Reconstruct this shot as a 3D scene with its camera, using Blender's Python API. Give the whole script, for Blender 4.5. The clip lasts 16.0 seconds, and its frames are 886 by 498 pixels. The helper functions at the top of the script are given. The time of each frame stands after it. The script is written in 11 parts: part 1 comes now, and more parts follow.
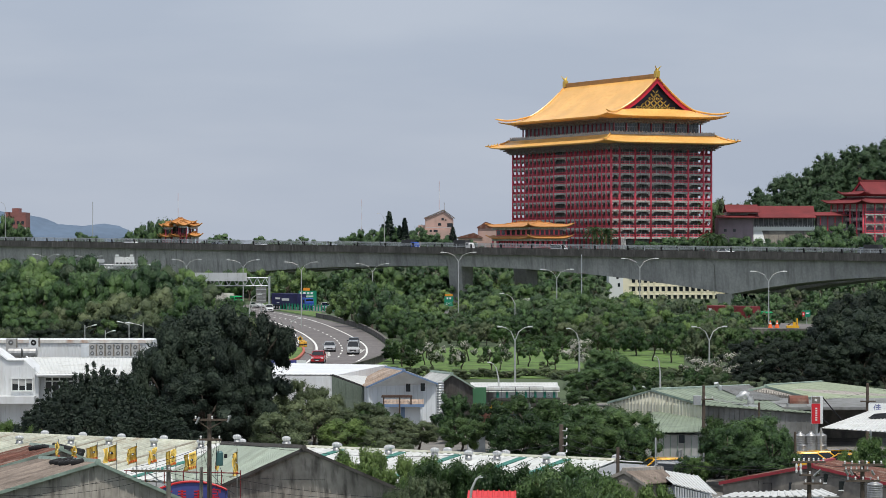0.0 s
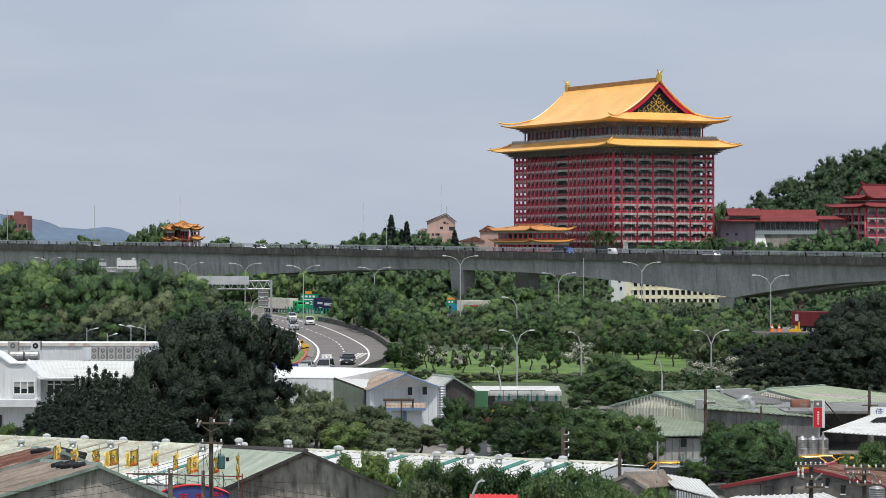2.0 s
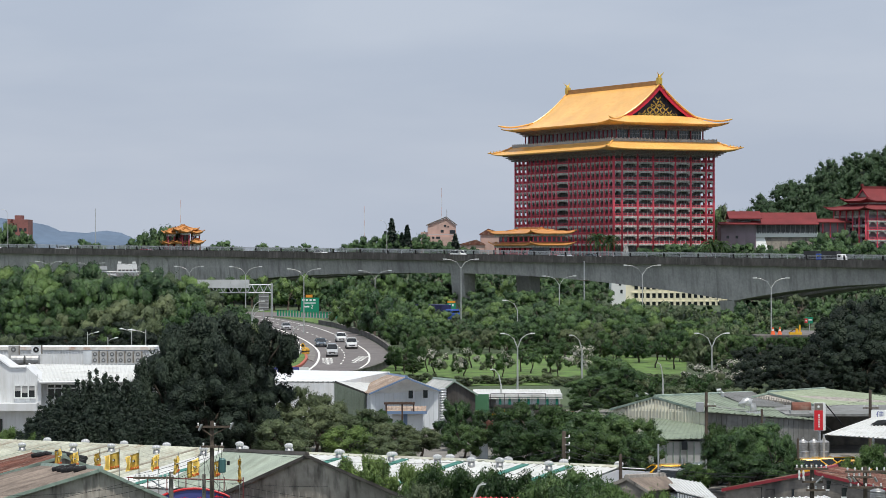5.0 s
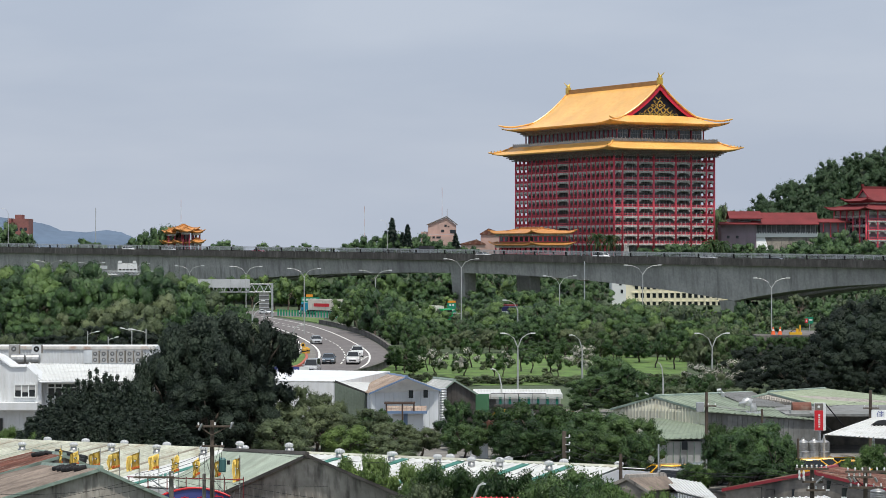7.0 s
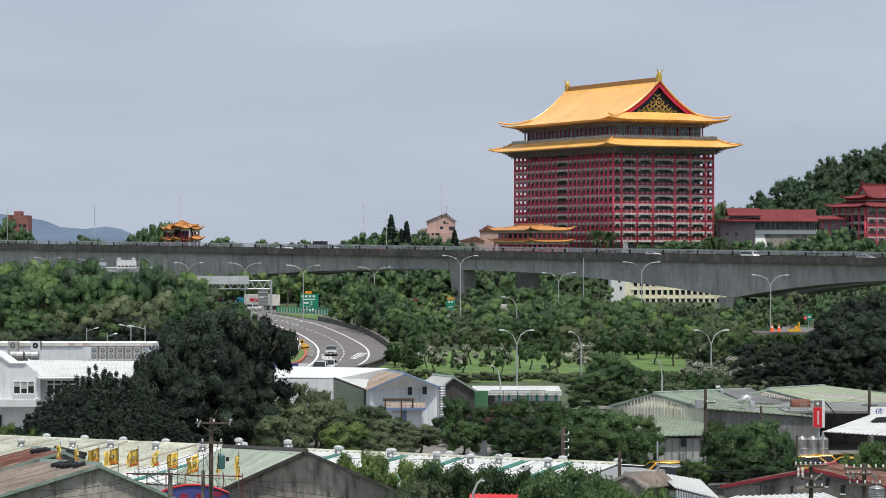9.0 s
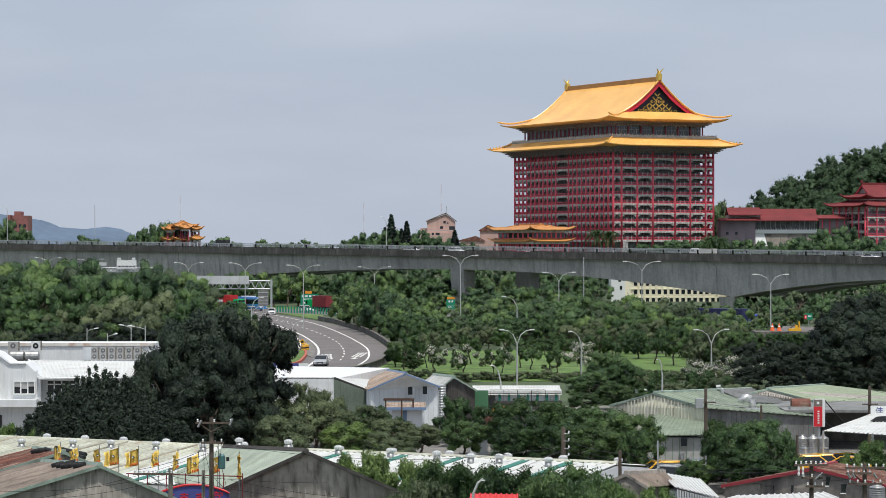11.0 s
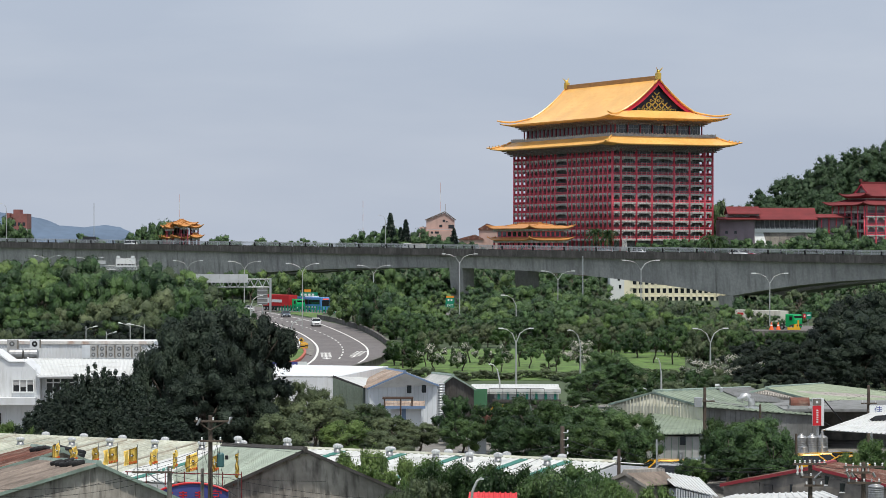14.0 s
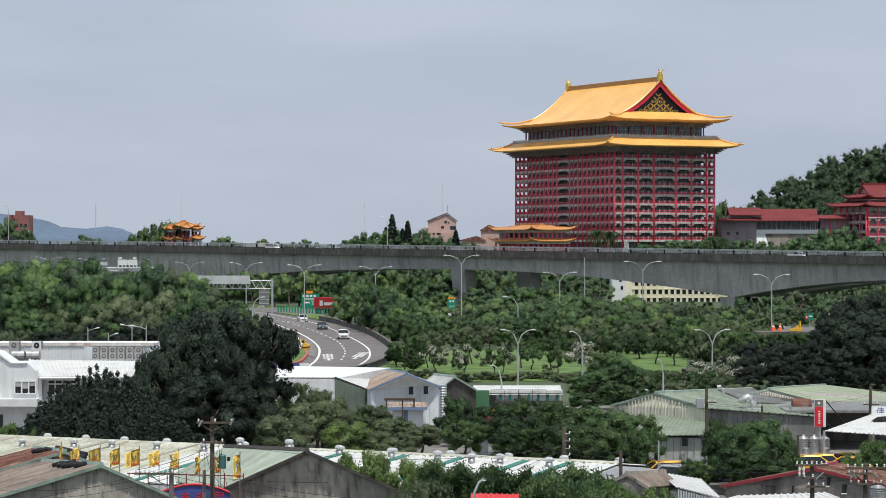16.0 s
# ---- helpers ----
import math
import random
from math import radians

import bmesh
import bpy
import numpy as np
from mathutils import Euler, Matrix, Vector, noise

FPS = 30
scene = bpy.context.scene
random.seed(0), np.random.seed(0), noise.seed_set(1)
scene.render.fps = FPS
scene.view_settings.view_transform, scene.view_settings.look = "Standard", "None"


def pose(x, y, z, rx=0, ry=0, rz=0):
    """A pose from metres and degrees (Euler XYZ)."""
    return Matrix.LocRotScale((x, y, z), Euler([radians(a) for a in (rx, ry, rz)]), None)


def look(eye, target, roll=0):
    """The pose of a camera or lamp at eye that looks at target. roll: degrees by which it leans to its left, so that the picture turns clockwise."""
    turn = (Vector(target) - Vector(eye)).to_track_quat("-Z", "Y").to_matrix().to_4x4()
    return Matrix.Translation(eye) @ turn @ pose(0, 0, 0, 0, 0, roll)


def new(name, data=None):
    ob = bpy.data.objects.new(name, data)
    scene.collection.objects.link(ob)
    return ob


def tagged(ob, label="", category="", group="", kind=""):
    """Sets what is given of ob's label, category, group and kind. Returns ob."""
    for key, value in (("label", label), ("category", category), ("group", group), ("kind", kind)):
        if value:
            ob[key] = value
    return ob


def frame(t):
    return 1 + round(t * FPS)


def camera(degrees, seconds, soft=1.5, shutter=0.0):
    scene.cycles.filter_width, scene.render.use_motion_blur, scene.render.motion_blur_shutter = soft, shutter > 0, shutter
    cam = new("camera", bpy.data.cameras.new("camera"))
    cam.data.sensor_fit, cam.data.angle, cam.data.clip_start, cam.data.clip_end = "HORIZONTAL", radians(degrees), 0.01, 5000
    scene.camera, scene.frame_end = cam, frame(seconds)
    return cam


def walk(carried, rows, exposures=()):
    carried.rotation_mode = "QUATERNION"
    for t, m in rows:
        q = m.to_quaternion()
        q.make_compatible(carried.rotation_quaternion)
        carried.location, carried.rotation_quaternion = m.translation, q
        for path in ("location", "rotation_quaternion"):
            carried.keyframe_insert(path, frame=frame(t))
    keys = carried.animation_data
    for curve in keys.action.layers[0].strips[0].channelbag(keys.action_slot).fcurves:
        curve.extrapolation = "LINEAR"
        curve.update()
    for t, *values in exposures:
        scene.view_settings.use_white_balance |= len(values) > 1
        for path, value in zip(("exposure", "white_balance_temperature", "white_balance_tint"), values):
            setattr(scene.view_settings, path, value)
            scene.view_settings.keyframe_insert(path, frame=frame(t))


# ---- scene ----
# camera and its way: it stands still and shakes a little
cam = camera(19.344, 16.0, soft=0.45)
EYE = (0, 0, 16)
PATH = [
    # seconds, turn to the left, tilt up, lean: degrees
    (0, -0.0585, -0.1021, -0.020),
    (0.5, -0.0523, -0.0685, 0.030),
    (1, -0.0561, -0.0361, 0.006),
    (1.5, -0.0423, -0.0237, 0.035),
    (2, -0.0149, -0.0249, 0.027),
    (2.5, -0.0037, -0.0573, 0.014),
    (3, 0.0162, -0.0349, -0.010),
    (3.5, 0.0025, 0.0075, -0.045),
    (4, -0.0162, 0.0411, -0.040),
    (4.9, -0.0050, 0.0486, -0.050),
    (5.7, 0.0075, 0.0448, -0.060),
    (6.5, 0.0174, 0.0374, -0.060),
    (7, 0.0050, 0.0423, 0.000),
    (7.5, -0.0149, 0.0399, -0.035),
    (8, 0.0037, 0.0050, -0.003),
    (8.5, 0.0062, -0.0199, -0.002),
    (9, -0.0162, -0.0286, 0.030),
    (9.8, -0.0162, -0.0324, 0.000),
    (10.7, -0.0149, -0.0349, -0.030),
    (11.5, -0.0125, -0.0374, -0.050),
    (12, -0.0050, -0.0498, 0.013),
    (12.5, 0.0000, -0.0374, 0.000),
    (13, -0.0324, -0.0536, -0.029),
    (13.5, -0.0585, -0.0698, -0.012),
    (14, -0.0324, -0.0660, 0.030),
    (14.5, -0.0087, -0.0561, -0.040),
    (15, 0.0050, -0.0511, -0.011),
    (15.5, 0.0100, -0.0374, -0.034),
    (16, 0.0075, -0.0374, 0.000),
]
walk(cam, [(t, pose(*EYE, 90 + tilt, 0, turn) @ pose(0, 0, 0, 0, 0, lean)) for t, turn, tilt, lean in PATH], exposures=[(0, -0.09, 6380, 10), (0.4, 0.0, 6380, 10), (16, 0.0, 6380, 10)])

# world: hazy bright sky with thin cloud
SUN_ELEVATION, SUN_AZIMUTH = 70, 163     # azimuth: degrees clockwise from +y
world = bpy.data.worlds.new("sky")
scene.world = world
world.use_nodes = True
wn, wl = world.node_tree.nodes, world.node_tree.links
wn.clear()
sky = wn.new("ShaderNodeTexSky")
sky.sky_type, sky.sun_disc = "NISHITA", False
sky.sun_elevation, sky.sun_rotation = radians(SUN_ELEVATION), radians(SUN_AZIMUTH)
sky.air_density, sky.dust_density, sky.ozone_density = 1.0, 4.0, 1.5
coord = wn.new("ShaderNodeTexCoord")
stretch = wn.new("ShaderNodeMapping")
stretch.inputs["Scale"].default_value = (3.0, 3.0, 14.0)
cloud = wn.new("ShaderNodeTexNoise")
cloud.inputs["Scale"].default_value, cloud.inputs["Detail"].default_value, cloud.inputs["Roughness"].default_value = 2.2, 5.0, 0.5
veil = wn.new("ShaderNodeValToRGB")
veil.color_ramp.elements[0].position, veil.color_ramp.elements[0].color = 0.36, (4.05, 4.55, 5.45, 1)
veil.color_ramp.elements[1].position, veil.color_ramp.elements[1].color = 0.66, (4.6, 5.05, 5.85, 1)
blend = wn.new("ShaderNodeMixRGB")
blend.inputs[0].default_value = 0.86
back = wn.new("ShaderNodeBackground")
back.inputs["Strength"].default_value = 0.122
wout = wn.new("ShaderNodeOutputWorld")
wl.new(coord.outputs["Generated"], stretch.inputs["Vector"])
wl.new(stretch.outputs[0], cloud.inputs["Vector"])
wl.new(cloud.outputs[0], veil.inputs[0])
wl.new(sky.outputs[0], blend.inputs[1])
wl.new(veil.outputs[0], blend.inputs[2])
wl.new(blend.outputs[0], back.inputs[0])
wl.new(back.outputs[0], wout.inputs[0])

sun_data = bpy.data.lights.new("sun", "SUN")
sun_data.energy, sun_data.angle, sun_data.color = 3.6, radians(1.2), (1.0, 0.95, 0.86)
sun = new("sun", sun_data)
az, el = radians(SUN_AZIMUTH), radians(SUN_ELEVATION)
TO_SUN = Vector((math.sin(az) * math.cos(el), math.cos(az) * math.cos(el), math.sin(el)))
sun.matrix_world = look(TO_SUN * 300, (0, 0, 0))

# ---- materials ----
def nodes_of(name):
    m = bpy.data.materials.new(name)
    m.use_nodes = True
    nt = m.node_tree
    return m, nt.nodes, nt.links, nt.nodes["Principled BSDF"]


def shade(c, k):
    return tuple(min(1.0, v * k) for v in c[:3]) + (1,)


def mat(name, color, rough=0.7, metal=0.0, var=0.2, big=0.35, fine=6.0, bump=0.1, bump_at=20.0, stain=None, streak=0.0,
        rand=0.0, dist=0.02):
    """Base colour with broad patches, fine grain, optional stains (colour) and rain streaks running down."""
    m, nd, ln, p = nodes_of(name)
    tc = nd.new("ShaderNodeTexCoord")
    n1, n2 = nd.new("ShaderNodeTexNoise"), nd.new("ShaderNodeTexNoise")
    n1.inputs["Scale"].default_value, n1.inputs["Detail"].default_value = big, 6
    n2.inputs["Scale"].default_value, n2.inputs["Detail"].default_value = fine, 4
    for n in (n1, n2):
        ln.new(tc.outputs["Object"], n.inputs["Vector"])
    r1 = nd.new("ShaderNodeValToRGB")
    r1.color_ramp.elements[0].position, r1.color_ramp.elements[1].position = 0.32, 0.68
    r1.color_ramp.elements[0].color, r1.color_ramp.elements[1].color = shade(color, 1 - var), shade(color, 1 + var * 0.7)
    ln.new(n1.outputs[0], r1.inputs[0])
    grain = nd.new("ShaderNodeMixRGB")
    grain.blend_type, grain.inputs[0].default_value = "OVERLAY", min(0.6, var * 1.6)
    ln.new(r1.outputs[0], grain.inputs[1])
    ln.new(n2.outputs[0], grain.inputs[2])
    last = grain.outputs[0]
    if stain:
        n3 = nd.new("ShaderNodeTexNoise")
        mp = nd.new("ShaderNodeMapping")
        mp.inputs["Scale"].default_value = (1, 1, 0.18) if streak else (1, 1, 1)
        n3.inputs["Scale"].default_value, n3.inputs["Detail"].default_value = streak or 0.9, 7
        ln.new(tc.outputs["Object"], mp.inputs[0])
        ln.new(mp.outputs[0], n3.inputs["Vector"])
        r3 = nd.new("ShaderNodeValToRGB")
        r3.color_ramp.elements[0].position, r3.color_ramp.elements[1].position = 0.5, 0.72
        mx = nd.new("ShaderNodeMixRGB")
        ln.new(n3.outputs[0], r3.inputs[0])
        ln.new(r3.outputs[0], mx.inputs[0])
        ln.new(last, mx.inputs[1])
        mx.inputs[2].default_value = (*stain, 1)
        last = mx.outputs[0]
    if rand:
        oi, hs, mr = nd.new("ShaderNodeObjectInfo"), nd.new("ShaderNodeHueSaturation"), nd.new("ShaderNodeMapRange")
        mr.inputs["To Min"].default_value, mr.inputs["To Max"].default_value = 1 - rand, 1 + rand
        ln.new(oi.outputs["Random"], mr.inputs[0])
        ln.new(mr.outputs[0], hs.inputs["Value"])
        ln.new(last, hs.inputs["Color"])
        last = hs.outputs[0]
    ln.new(last, p.inputs["Base Color"])
    p.inputs["Roughness"].default_value, p.inputs["Metallic"].default_value = rough, metal
    if bump:
        n4, b = nd.new("ShaderNodeTexNoise"), nd.new("ShaderNodeBump")
        n4.inputs["Scale"].default_value, n4.inputs["Detail"].default_value = bump_at, 4
        b.inputs["Strength"].default_value, b.inputs["Distance"].default_value = bump, dist
        ln.new(tc.outputs["Object"], n4.inputs["Vector"])
        ln.new(n4.outputs[0], b.inputs["Height"])
        ln.new(b.outputs[0], p.inputs["Normal"])
    return m


def leafy(name, dark, light, rough=0.42, glow=0.35, flower=None, wide=False):
    """Leaves: tone by clump patch, by leaf and by tree, with light coming through."""
    m, nd, ln, p = nodes_of(name)
    tc, geo, oi = nd.new("ShaderNodeTexCoord"), nd.new("ShaderNodeNewGeometry"), nd.new("ShaderNodeObjectInfo")
    n1 = nd.new("ShaderNodeTexNoise")
    n1.inputs["Scale"].default_value, n1.inputs["Detail"].default_value = 0.34, 3
    ln.new(tc.outputs["Object"], n1.inputs["Vector"])
    add = nd.new("ShaderNodeMath")
    add.operation = "ADD"
    sc = nd.new("ShaderNodeMath")
    sc.operation, sc.inputs[1].default_value = "MULTIPLY_ADD", 0.2
    sc.inputs[2].default_value = -0.1
    ln.new(geo.outputs["Random Per Island"], sc.inputs[0])
    ln.new(n1.outputs[0], add.inputs[0])
    ln.new(sc.outputs[0], add.inputs[1])
    ramp = nd.new("ShaderNodeValToRGB")
    ramp.color_ramp.elements[0].position, ramp.color_ramp.elements[1].position = 0.28, 0.74
    ramp.color_ramp.elements[0].color, ramp.color_ramp.elements[1].color = (*dark, 1), (*light, 1)
    ln.new(add.outputs[0], ramp.inputs[0])
    last = ramp.outputs[0]
    hs, mr, mh = nd.new("ShaderNodeHueSaturation"), nd.new("ShaderNodeMapRange"), nd.new("ShaderNodeMapRange")
    mr.inputs["To Min"].default_value, mr.inputs["To Max"].default_value = 0.68, 1.14
    mh.inputs["To Min"].default_value, mh.inputs["To Max"].default_value = 0.516, 0.488
    tone = oi.outputs["Random"]
    if wide:
        n2 = nd.new("ShaderNodeAttribute")
        n2.attribute_name = "tone"
        tone = n2.outputs["Fac"]
    ln.new(tone, mr.inputs[0])
    ln.new(tone, mh.inputs[0])
    ln.new(mr.outputs[0], hs.inputs["Value"])
    ln.new(mh.outputs[0], hs.inputs["Hue"])
    ln.new(last, hs.inputs["Color"])
    last = hs.outputs[0]
    if flower:
        r2, mx = nd.new("ShaderNodeValToRGB"), nd.new("ShaderNodeMixRGB")
        r2.color_ramp.elements[0].position, r2.color_ramp.elements[1].position = 1 - flower - 0.02, 1 - flower
        ln.new(geo.outputs["Random Per Island"], r2.inputs[0])
        ln.new(r2.outputs[0], mx.inputs[0])
        ln.new(last, mx.inputs[1])
        mx.inputs[2].default_value = (0.62, 0.6, 0.54, 1)
        last = mx.outputs[0]
    # small leaves as relief on the hearts of the tufts
    vo, bp = nd.new("ShaderNodeTexVoronoi"), nd.new("ShaderNodeBump")
    vo.inputs["Scale"].default_value = 3.2
    bp.inputs["Strength"].default_value, bp.inputs["Distance"].default_value = 0.7, 0.22
    bp.invert = True
    ln.new(tc.outputs["Object"], vo.inputs["Vector"])
    ln.new(vo.outputs["Distance"], bp.inputs["Height"])
    ln.new(bp.outputs[0], p.inputs["Normal"])
    ln.new(last, p.inputs["Base Color"])
    p.inputs["Roughness"].default_value = rough
    p.inputs["Specular IOR Level"].default_value = 0.32
    tr, ms = nd.new("ShaderNodeBsdfTranslucent"), nd.new("ShaderNodeMixShader")
    ln.new(last, tr.inputs[0])
    ms.inputs[0].default_value = glow
    ln.new(p.outputs[0], ms.inputs[1])
    ln.new(tr.outputs[0], ms.inputs[2])
    ln.new(ms.outputs[0], nd["Material Output"].inputs[0])
    return m


def glassy(name, tint, rough=0.08):
    m, nd, ln, p = nodes_of(name)
    p.inputs["Base Color"].default_value = (*tint, 1)
    p.inputs["Roughness"].default_value, p.inputs["Specular IOR Level"].default_value = rough, 0.6
    return m


def plain(name, color, rough=0.5, metal=0.0, emit=0.0):
    m, nd, ln, p = nodes_of(name)
    p.inputs["Base Color"].default_value = (*color, 1)
    p.inputs["Roughness"].default_value, p.inputs["Metallic"].default_value = rough, metal
    if emit:
        p.inputs["Emission Color"].default_value, p.inputs["Emission Strength"].default_value = (*color, 1), emit
    return m


M_GROUND = mat("earth", (0.055, 0.08, 0.035), 0.95, var=0.4, big=0.05, fine=1.5, bump=0.5, bump_at=2)
M_GRASS = mat("grass", (0.092, 0.17, 0.032), 0.9, var=0.5, big=0.3, fine=2.5, bump=0.7, bump_at=9, stain=(0.11, 0.125, 0.045))
M_ASPHALT = mat("asphalt", (0.15, 0.135, 0.13), 0.85, var=0.16, big=0.15, fine=3, bump=0.15, bump_at=60, stain=(0.085, 0.08, 0.078))
M_YARD = mat("yard_concrete", (0.2, 0.19, 0.17), 0.9, var=0.3, big=0.2, fine=3, bump=0.2, stain=(0.1, 0.095, 0.09))
M_PAINT = mat("road_paint", (0.72, 0.72, 0.68), 0.7, var=0.12, fine=9, bump=0.0)
M_CONCRETE = mat("viaduct_concrete", (0.42, 0.41, 0.395), 0.9, var=0.2, big=0.12, fine=1.6, bump=0.15, stain=(0.26, 0.252, 0.242), streak=0.8, rand=0.06)
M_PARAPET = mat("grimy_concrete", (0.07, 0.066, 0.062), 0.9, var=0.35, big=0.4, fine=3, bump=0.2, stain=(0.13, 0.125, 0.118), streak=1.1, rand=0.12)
M_WALLGREY = mat("weathered_concrete", (0.24, 0.22, 0.19), 0.95, var=0.3, big=0.3, fine=3, bump=0.2, stain=(0.09, 0.085, 0.08), streak=0.9)
M_CREAMWALL = mat("cream_wall_sheet", (0.66, 0.65, 0.53), 0.6, var=0.12, big=0.4, bump=0.03, stain=(0.42, 0.4, 0.31), streak=2.0)
M_BARRIER = mat("stained_barrier_concrete", (0.15, 0.14, 0.125), 0.95, var=0.35, big=0.25, fine=3, bump=0.2, stain=(0.05, 0.048, 0.044), streak=0.9)
M_GALV = mat("galvanised_steel", (0.52, 0.54, 0.55), 0.45, metal=0.6, var=0.15, fine=10, bump=0.05)
M_LAMP = mat("lamp_pole_grey", (0.5, 0.51, 0.5), 0.5, metal=0.3, var=0.1, bump=0.0)
M_STEEL = mat("stainless_steel", (0.42, 0.42, 0.41), 0.42, metal=0.85, var=0.25, big=2.0, bump=0.05)
M_VENT = mat("bright_aluminium", (0.6, 0.61, 0.6), 0.38, metal=0.6, var=0.1, big=2.0, bump=0.03)
# red raised to stand in for distance haze over the palace
M_RED = mat("red_lacquer", (0.68, 0.085, 0.125), 0.55, var=0.15, big=0.2, fine=2, bump=0.03, stain=(0.55, 0.07, 0.1), rand=0.1)
M_DARKLACQUER = mat("dark_red_lacquer", (0.33, 0.05, 0.07), 0.6, var=0.2, bump=0.02)
M_REDBRIGHT = mat("red_trim", (0.62, 0.025, 0.06), 0.5, var=0.12, bump=0.02)
M_FRIEZE = mat("painted_frieze", (0.5, 0.475, 0.44), 0.8, var=0.45, big=1.6, fine=5, bump=0.1, stain=(0.3, 0.33, 0.33), rand=0.12)
M_BRACKET = mat("painted_brackets", (0.32, 0.3, 0.31), 0.8, var=0.4, big=1.6, fine=5, bump=0.1, stain=(0.3, 0.16, 0.17))
M_STONE = mat("pale_stone", (0.42, 0.42, 0.41), 0.8, var=0.2, big=0.5, fine=4, bump=0.1, stain=(0.25, 0.25, 0.24))
M_GOLDROOF = mat("golden_glazed_tile", (0.85, 0.475, 0.14), 0.36, var=0.16, big=0.09, fine=1.4, bump=0.25, bump_at=4, stain=(0.74, 0.37, 0.07), dist=0.05)
M_ORANGETILE = mat("orange_glazed_tile", (0.52, 0.23, 0.065), 0.5, var=0.2, big=0.3, fine=2, bump=0.2, bump_at=4)
M_GOLD = plain("gold_leaf", (0.75, 0.5, 0.1), 0.35, 0.5)
M_RIDGE = mat("ridge_tile", (0.42, 0.22, 0.07), 0.6, var=0.2, fine=3)
M_NAVY = plain("navy_gable", (0.012, 0.014, 0.035), 0.6)
M_GLASSDARK = glassy("dark_window", (0.02, 0.024, 0.028))
# grey lifted as if by distance haze over the dark windows
M_GLASSWALL = mat("window_wall", (0.16, 0.165, 0.17), 0.3, var=0.6, big=0.7, fine=2.2, bump=0.0)
M_TILERED = mat("red_roof_tile", (0.165, 0.022, 0.024), 0.82, var=0.2, big=0.2, fine=2, bump=0.2, bump_at=5)
M_MAUVE = mat("mauve_wall", (0.29, 0.23, 0.27), 0.85, var=0.2, big=0.2, stain=(0.2, 0.165, 0.19), streak=0.5)
M_WHITE = mat("white_painted_sheet", (0.7, 0.72, 0.73), 0.55, var=0.06, big=0.4, fine=3, bump=0.03, stain=(0.6, 0.61, 0.6), streak=1.6)
M_DARKSHEET = mat("dark_weathered_sheet", (0.06, 0.055, 0.05), 0.85, var=0.3, big=0.3, fine=3, bump=0.08, stain=(0.1, 0.095, 0.09), streak=1.0)
# streaked grey; on the workshop's side walls it takes the place of shade
M_STREAKEDSHEET = mat("streaked_grey_sheet", (0.2, 0.205, 0.2), 0.8, var=0.25, big=0.3, fine=3, bump=0.05, stain=(0.11, 0.11, 0.1), streak=0.8)
M_PALEGREY = mat("pale_grey_sheet", (0.42, 0.43, 0.42), 0.6, var=0.15, big=0.3, fine=3, bump=0.04)
M_WHITEROOF = mat("white_roof_sheet", (0.6, 0.61, 0.59), 0.5, var=0.08, big=0.3, fine=3, bump=0.03, stain=(0.46, 0.46, 0.43), rand=0.06)
M_CREAMROOF = mat("faded_cream_roof_sheet", (0.52, 0.53, 0.44), 0.6, var=0.22, big=0.35, fine=3, bump=0.05, stain=(0.36, 0.32, 0.24), rand=0.1)
M_TANROOF = mat("dirty_tan_roof_sheet", (0.3, 0.275, 0.215), 0.7, var=0.25, big=0.5, fine=3, bump=0.06, stain=(0.42, 0.4, 0.33), rand=0.12)
M_GREENROOF = mat("faded_green_roof_sheet", (0.205, 0.25, 0.182), 0.7, var=0.18, big=0.3, fine=3, bump=0.05, stain=(0.155, 0.185, 0.14), rand=0.1)
M_PALEROOF = mat("pale_green_roof_sheet", (0.34, 0.39, 0.27), 0.7, var=0.14, big=0.3, fine=3, bump=0.05, stain=(0.26, 0.3, 0.205), rand=0.1)
M_MINTROOF = mat("pale_mint_roof_sheet", (0.5, 0.56, 0.47), 0.65, var=0.1, big=0.4, fine=3, bump=0.05, stain=(0.4, 0.44, 0.36), rand=0.08)
M_FADEDRUST = mat("faded_rust_roof_sheet", (0.33, 0.25, 0.195), 0.85, var=0.3, big=0.6, fine=3, bump=0.1, stain=(0.45, 0.4, 0.35), rand=0.2)
M_GREENTRIM = mat("green_trim", (0.27, 0.35, 0.295), 0.6, var=0.2, bump=0.03, stain=(0.15, 0.19, 0.16))
M_GREENWALL = mat("dull_green_sheet", (0.15, 0.19, 0.15), 0.6, var=0.2, bump=0.03)
M_TEALSTRIP = plain("green_skylight_sheet", (0.01, 0.16, 0.11), 0.4)
M_BLUETRIM = plain("blue_trim", (0.16, 0.24, 0.38), 0.5)
M_SKYSHEET = mat("pale_blue_sheet", (0.7, 0.74, 0.77), 0.55, var=0.1, big=0.4, bump=0.03, stain=(0.58, 0.61, 0.63), streak=0.9)
M_RUST = mat("rusty_roof_sheet", (0.145, 0.058, 0.04), 0.9, var=0.45, big=0.5, fine=3, bump=0.15, stain=(0.27, 0.2, 0.16), rand=0.15)
M_BROWNROOF = mat("brown_fibre_sheet", (0.25, 0.205, 0.17), 0.9, var=0.25, big=0.4, fine=4, bump=0.15, stain=(0.13, 0.105, 0.09), rand=0.12)
M_GREYSHEET = mat("grey_weathered_sheet", (0.37, 0.34, 0.3), 0.85, var=0.25, big=0.25, fine=2, bump=0.08, stain=(0.115, 0.105, 0.093), streak=3.0)
M_FAN = plain("fan_guard_grey", (0.13, 0.13, 0.128), 0.6)
M_DARK = plain("dark_void", (0.012, 0.012, 0.013), 0.9)
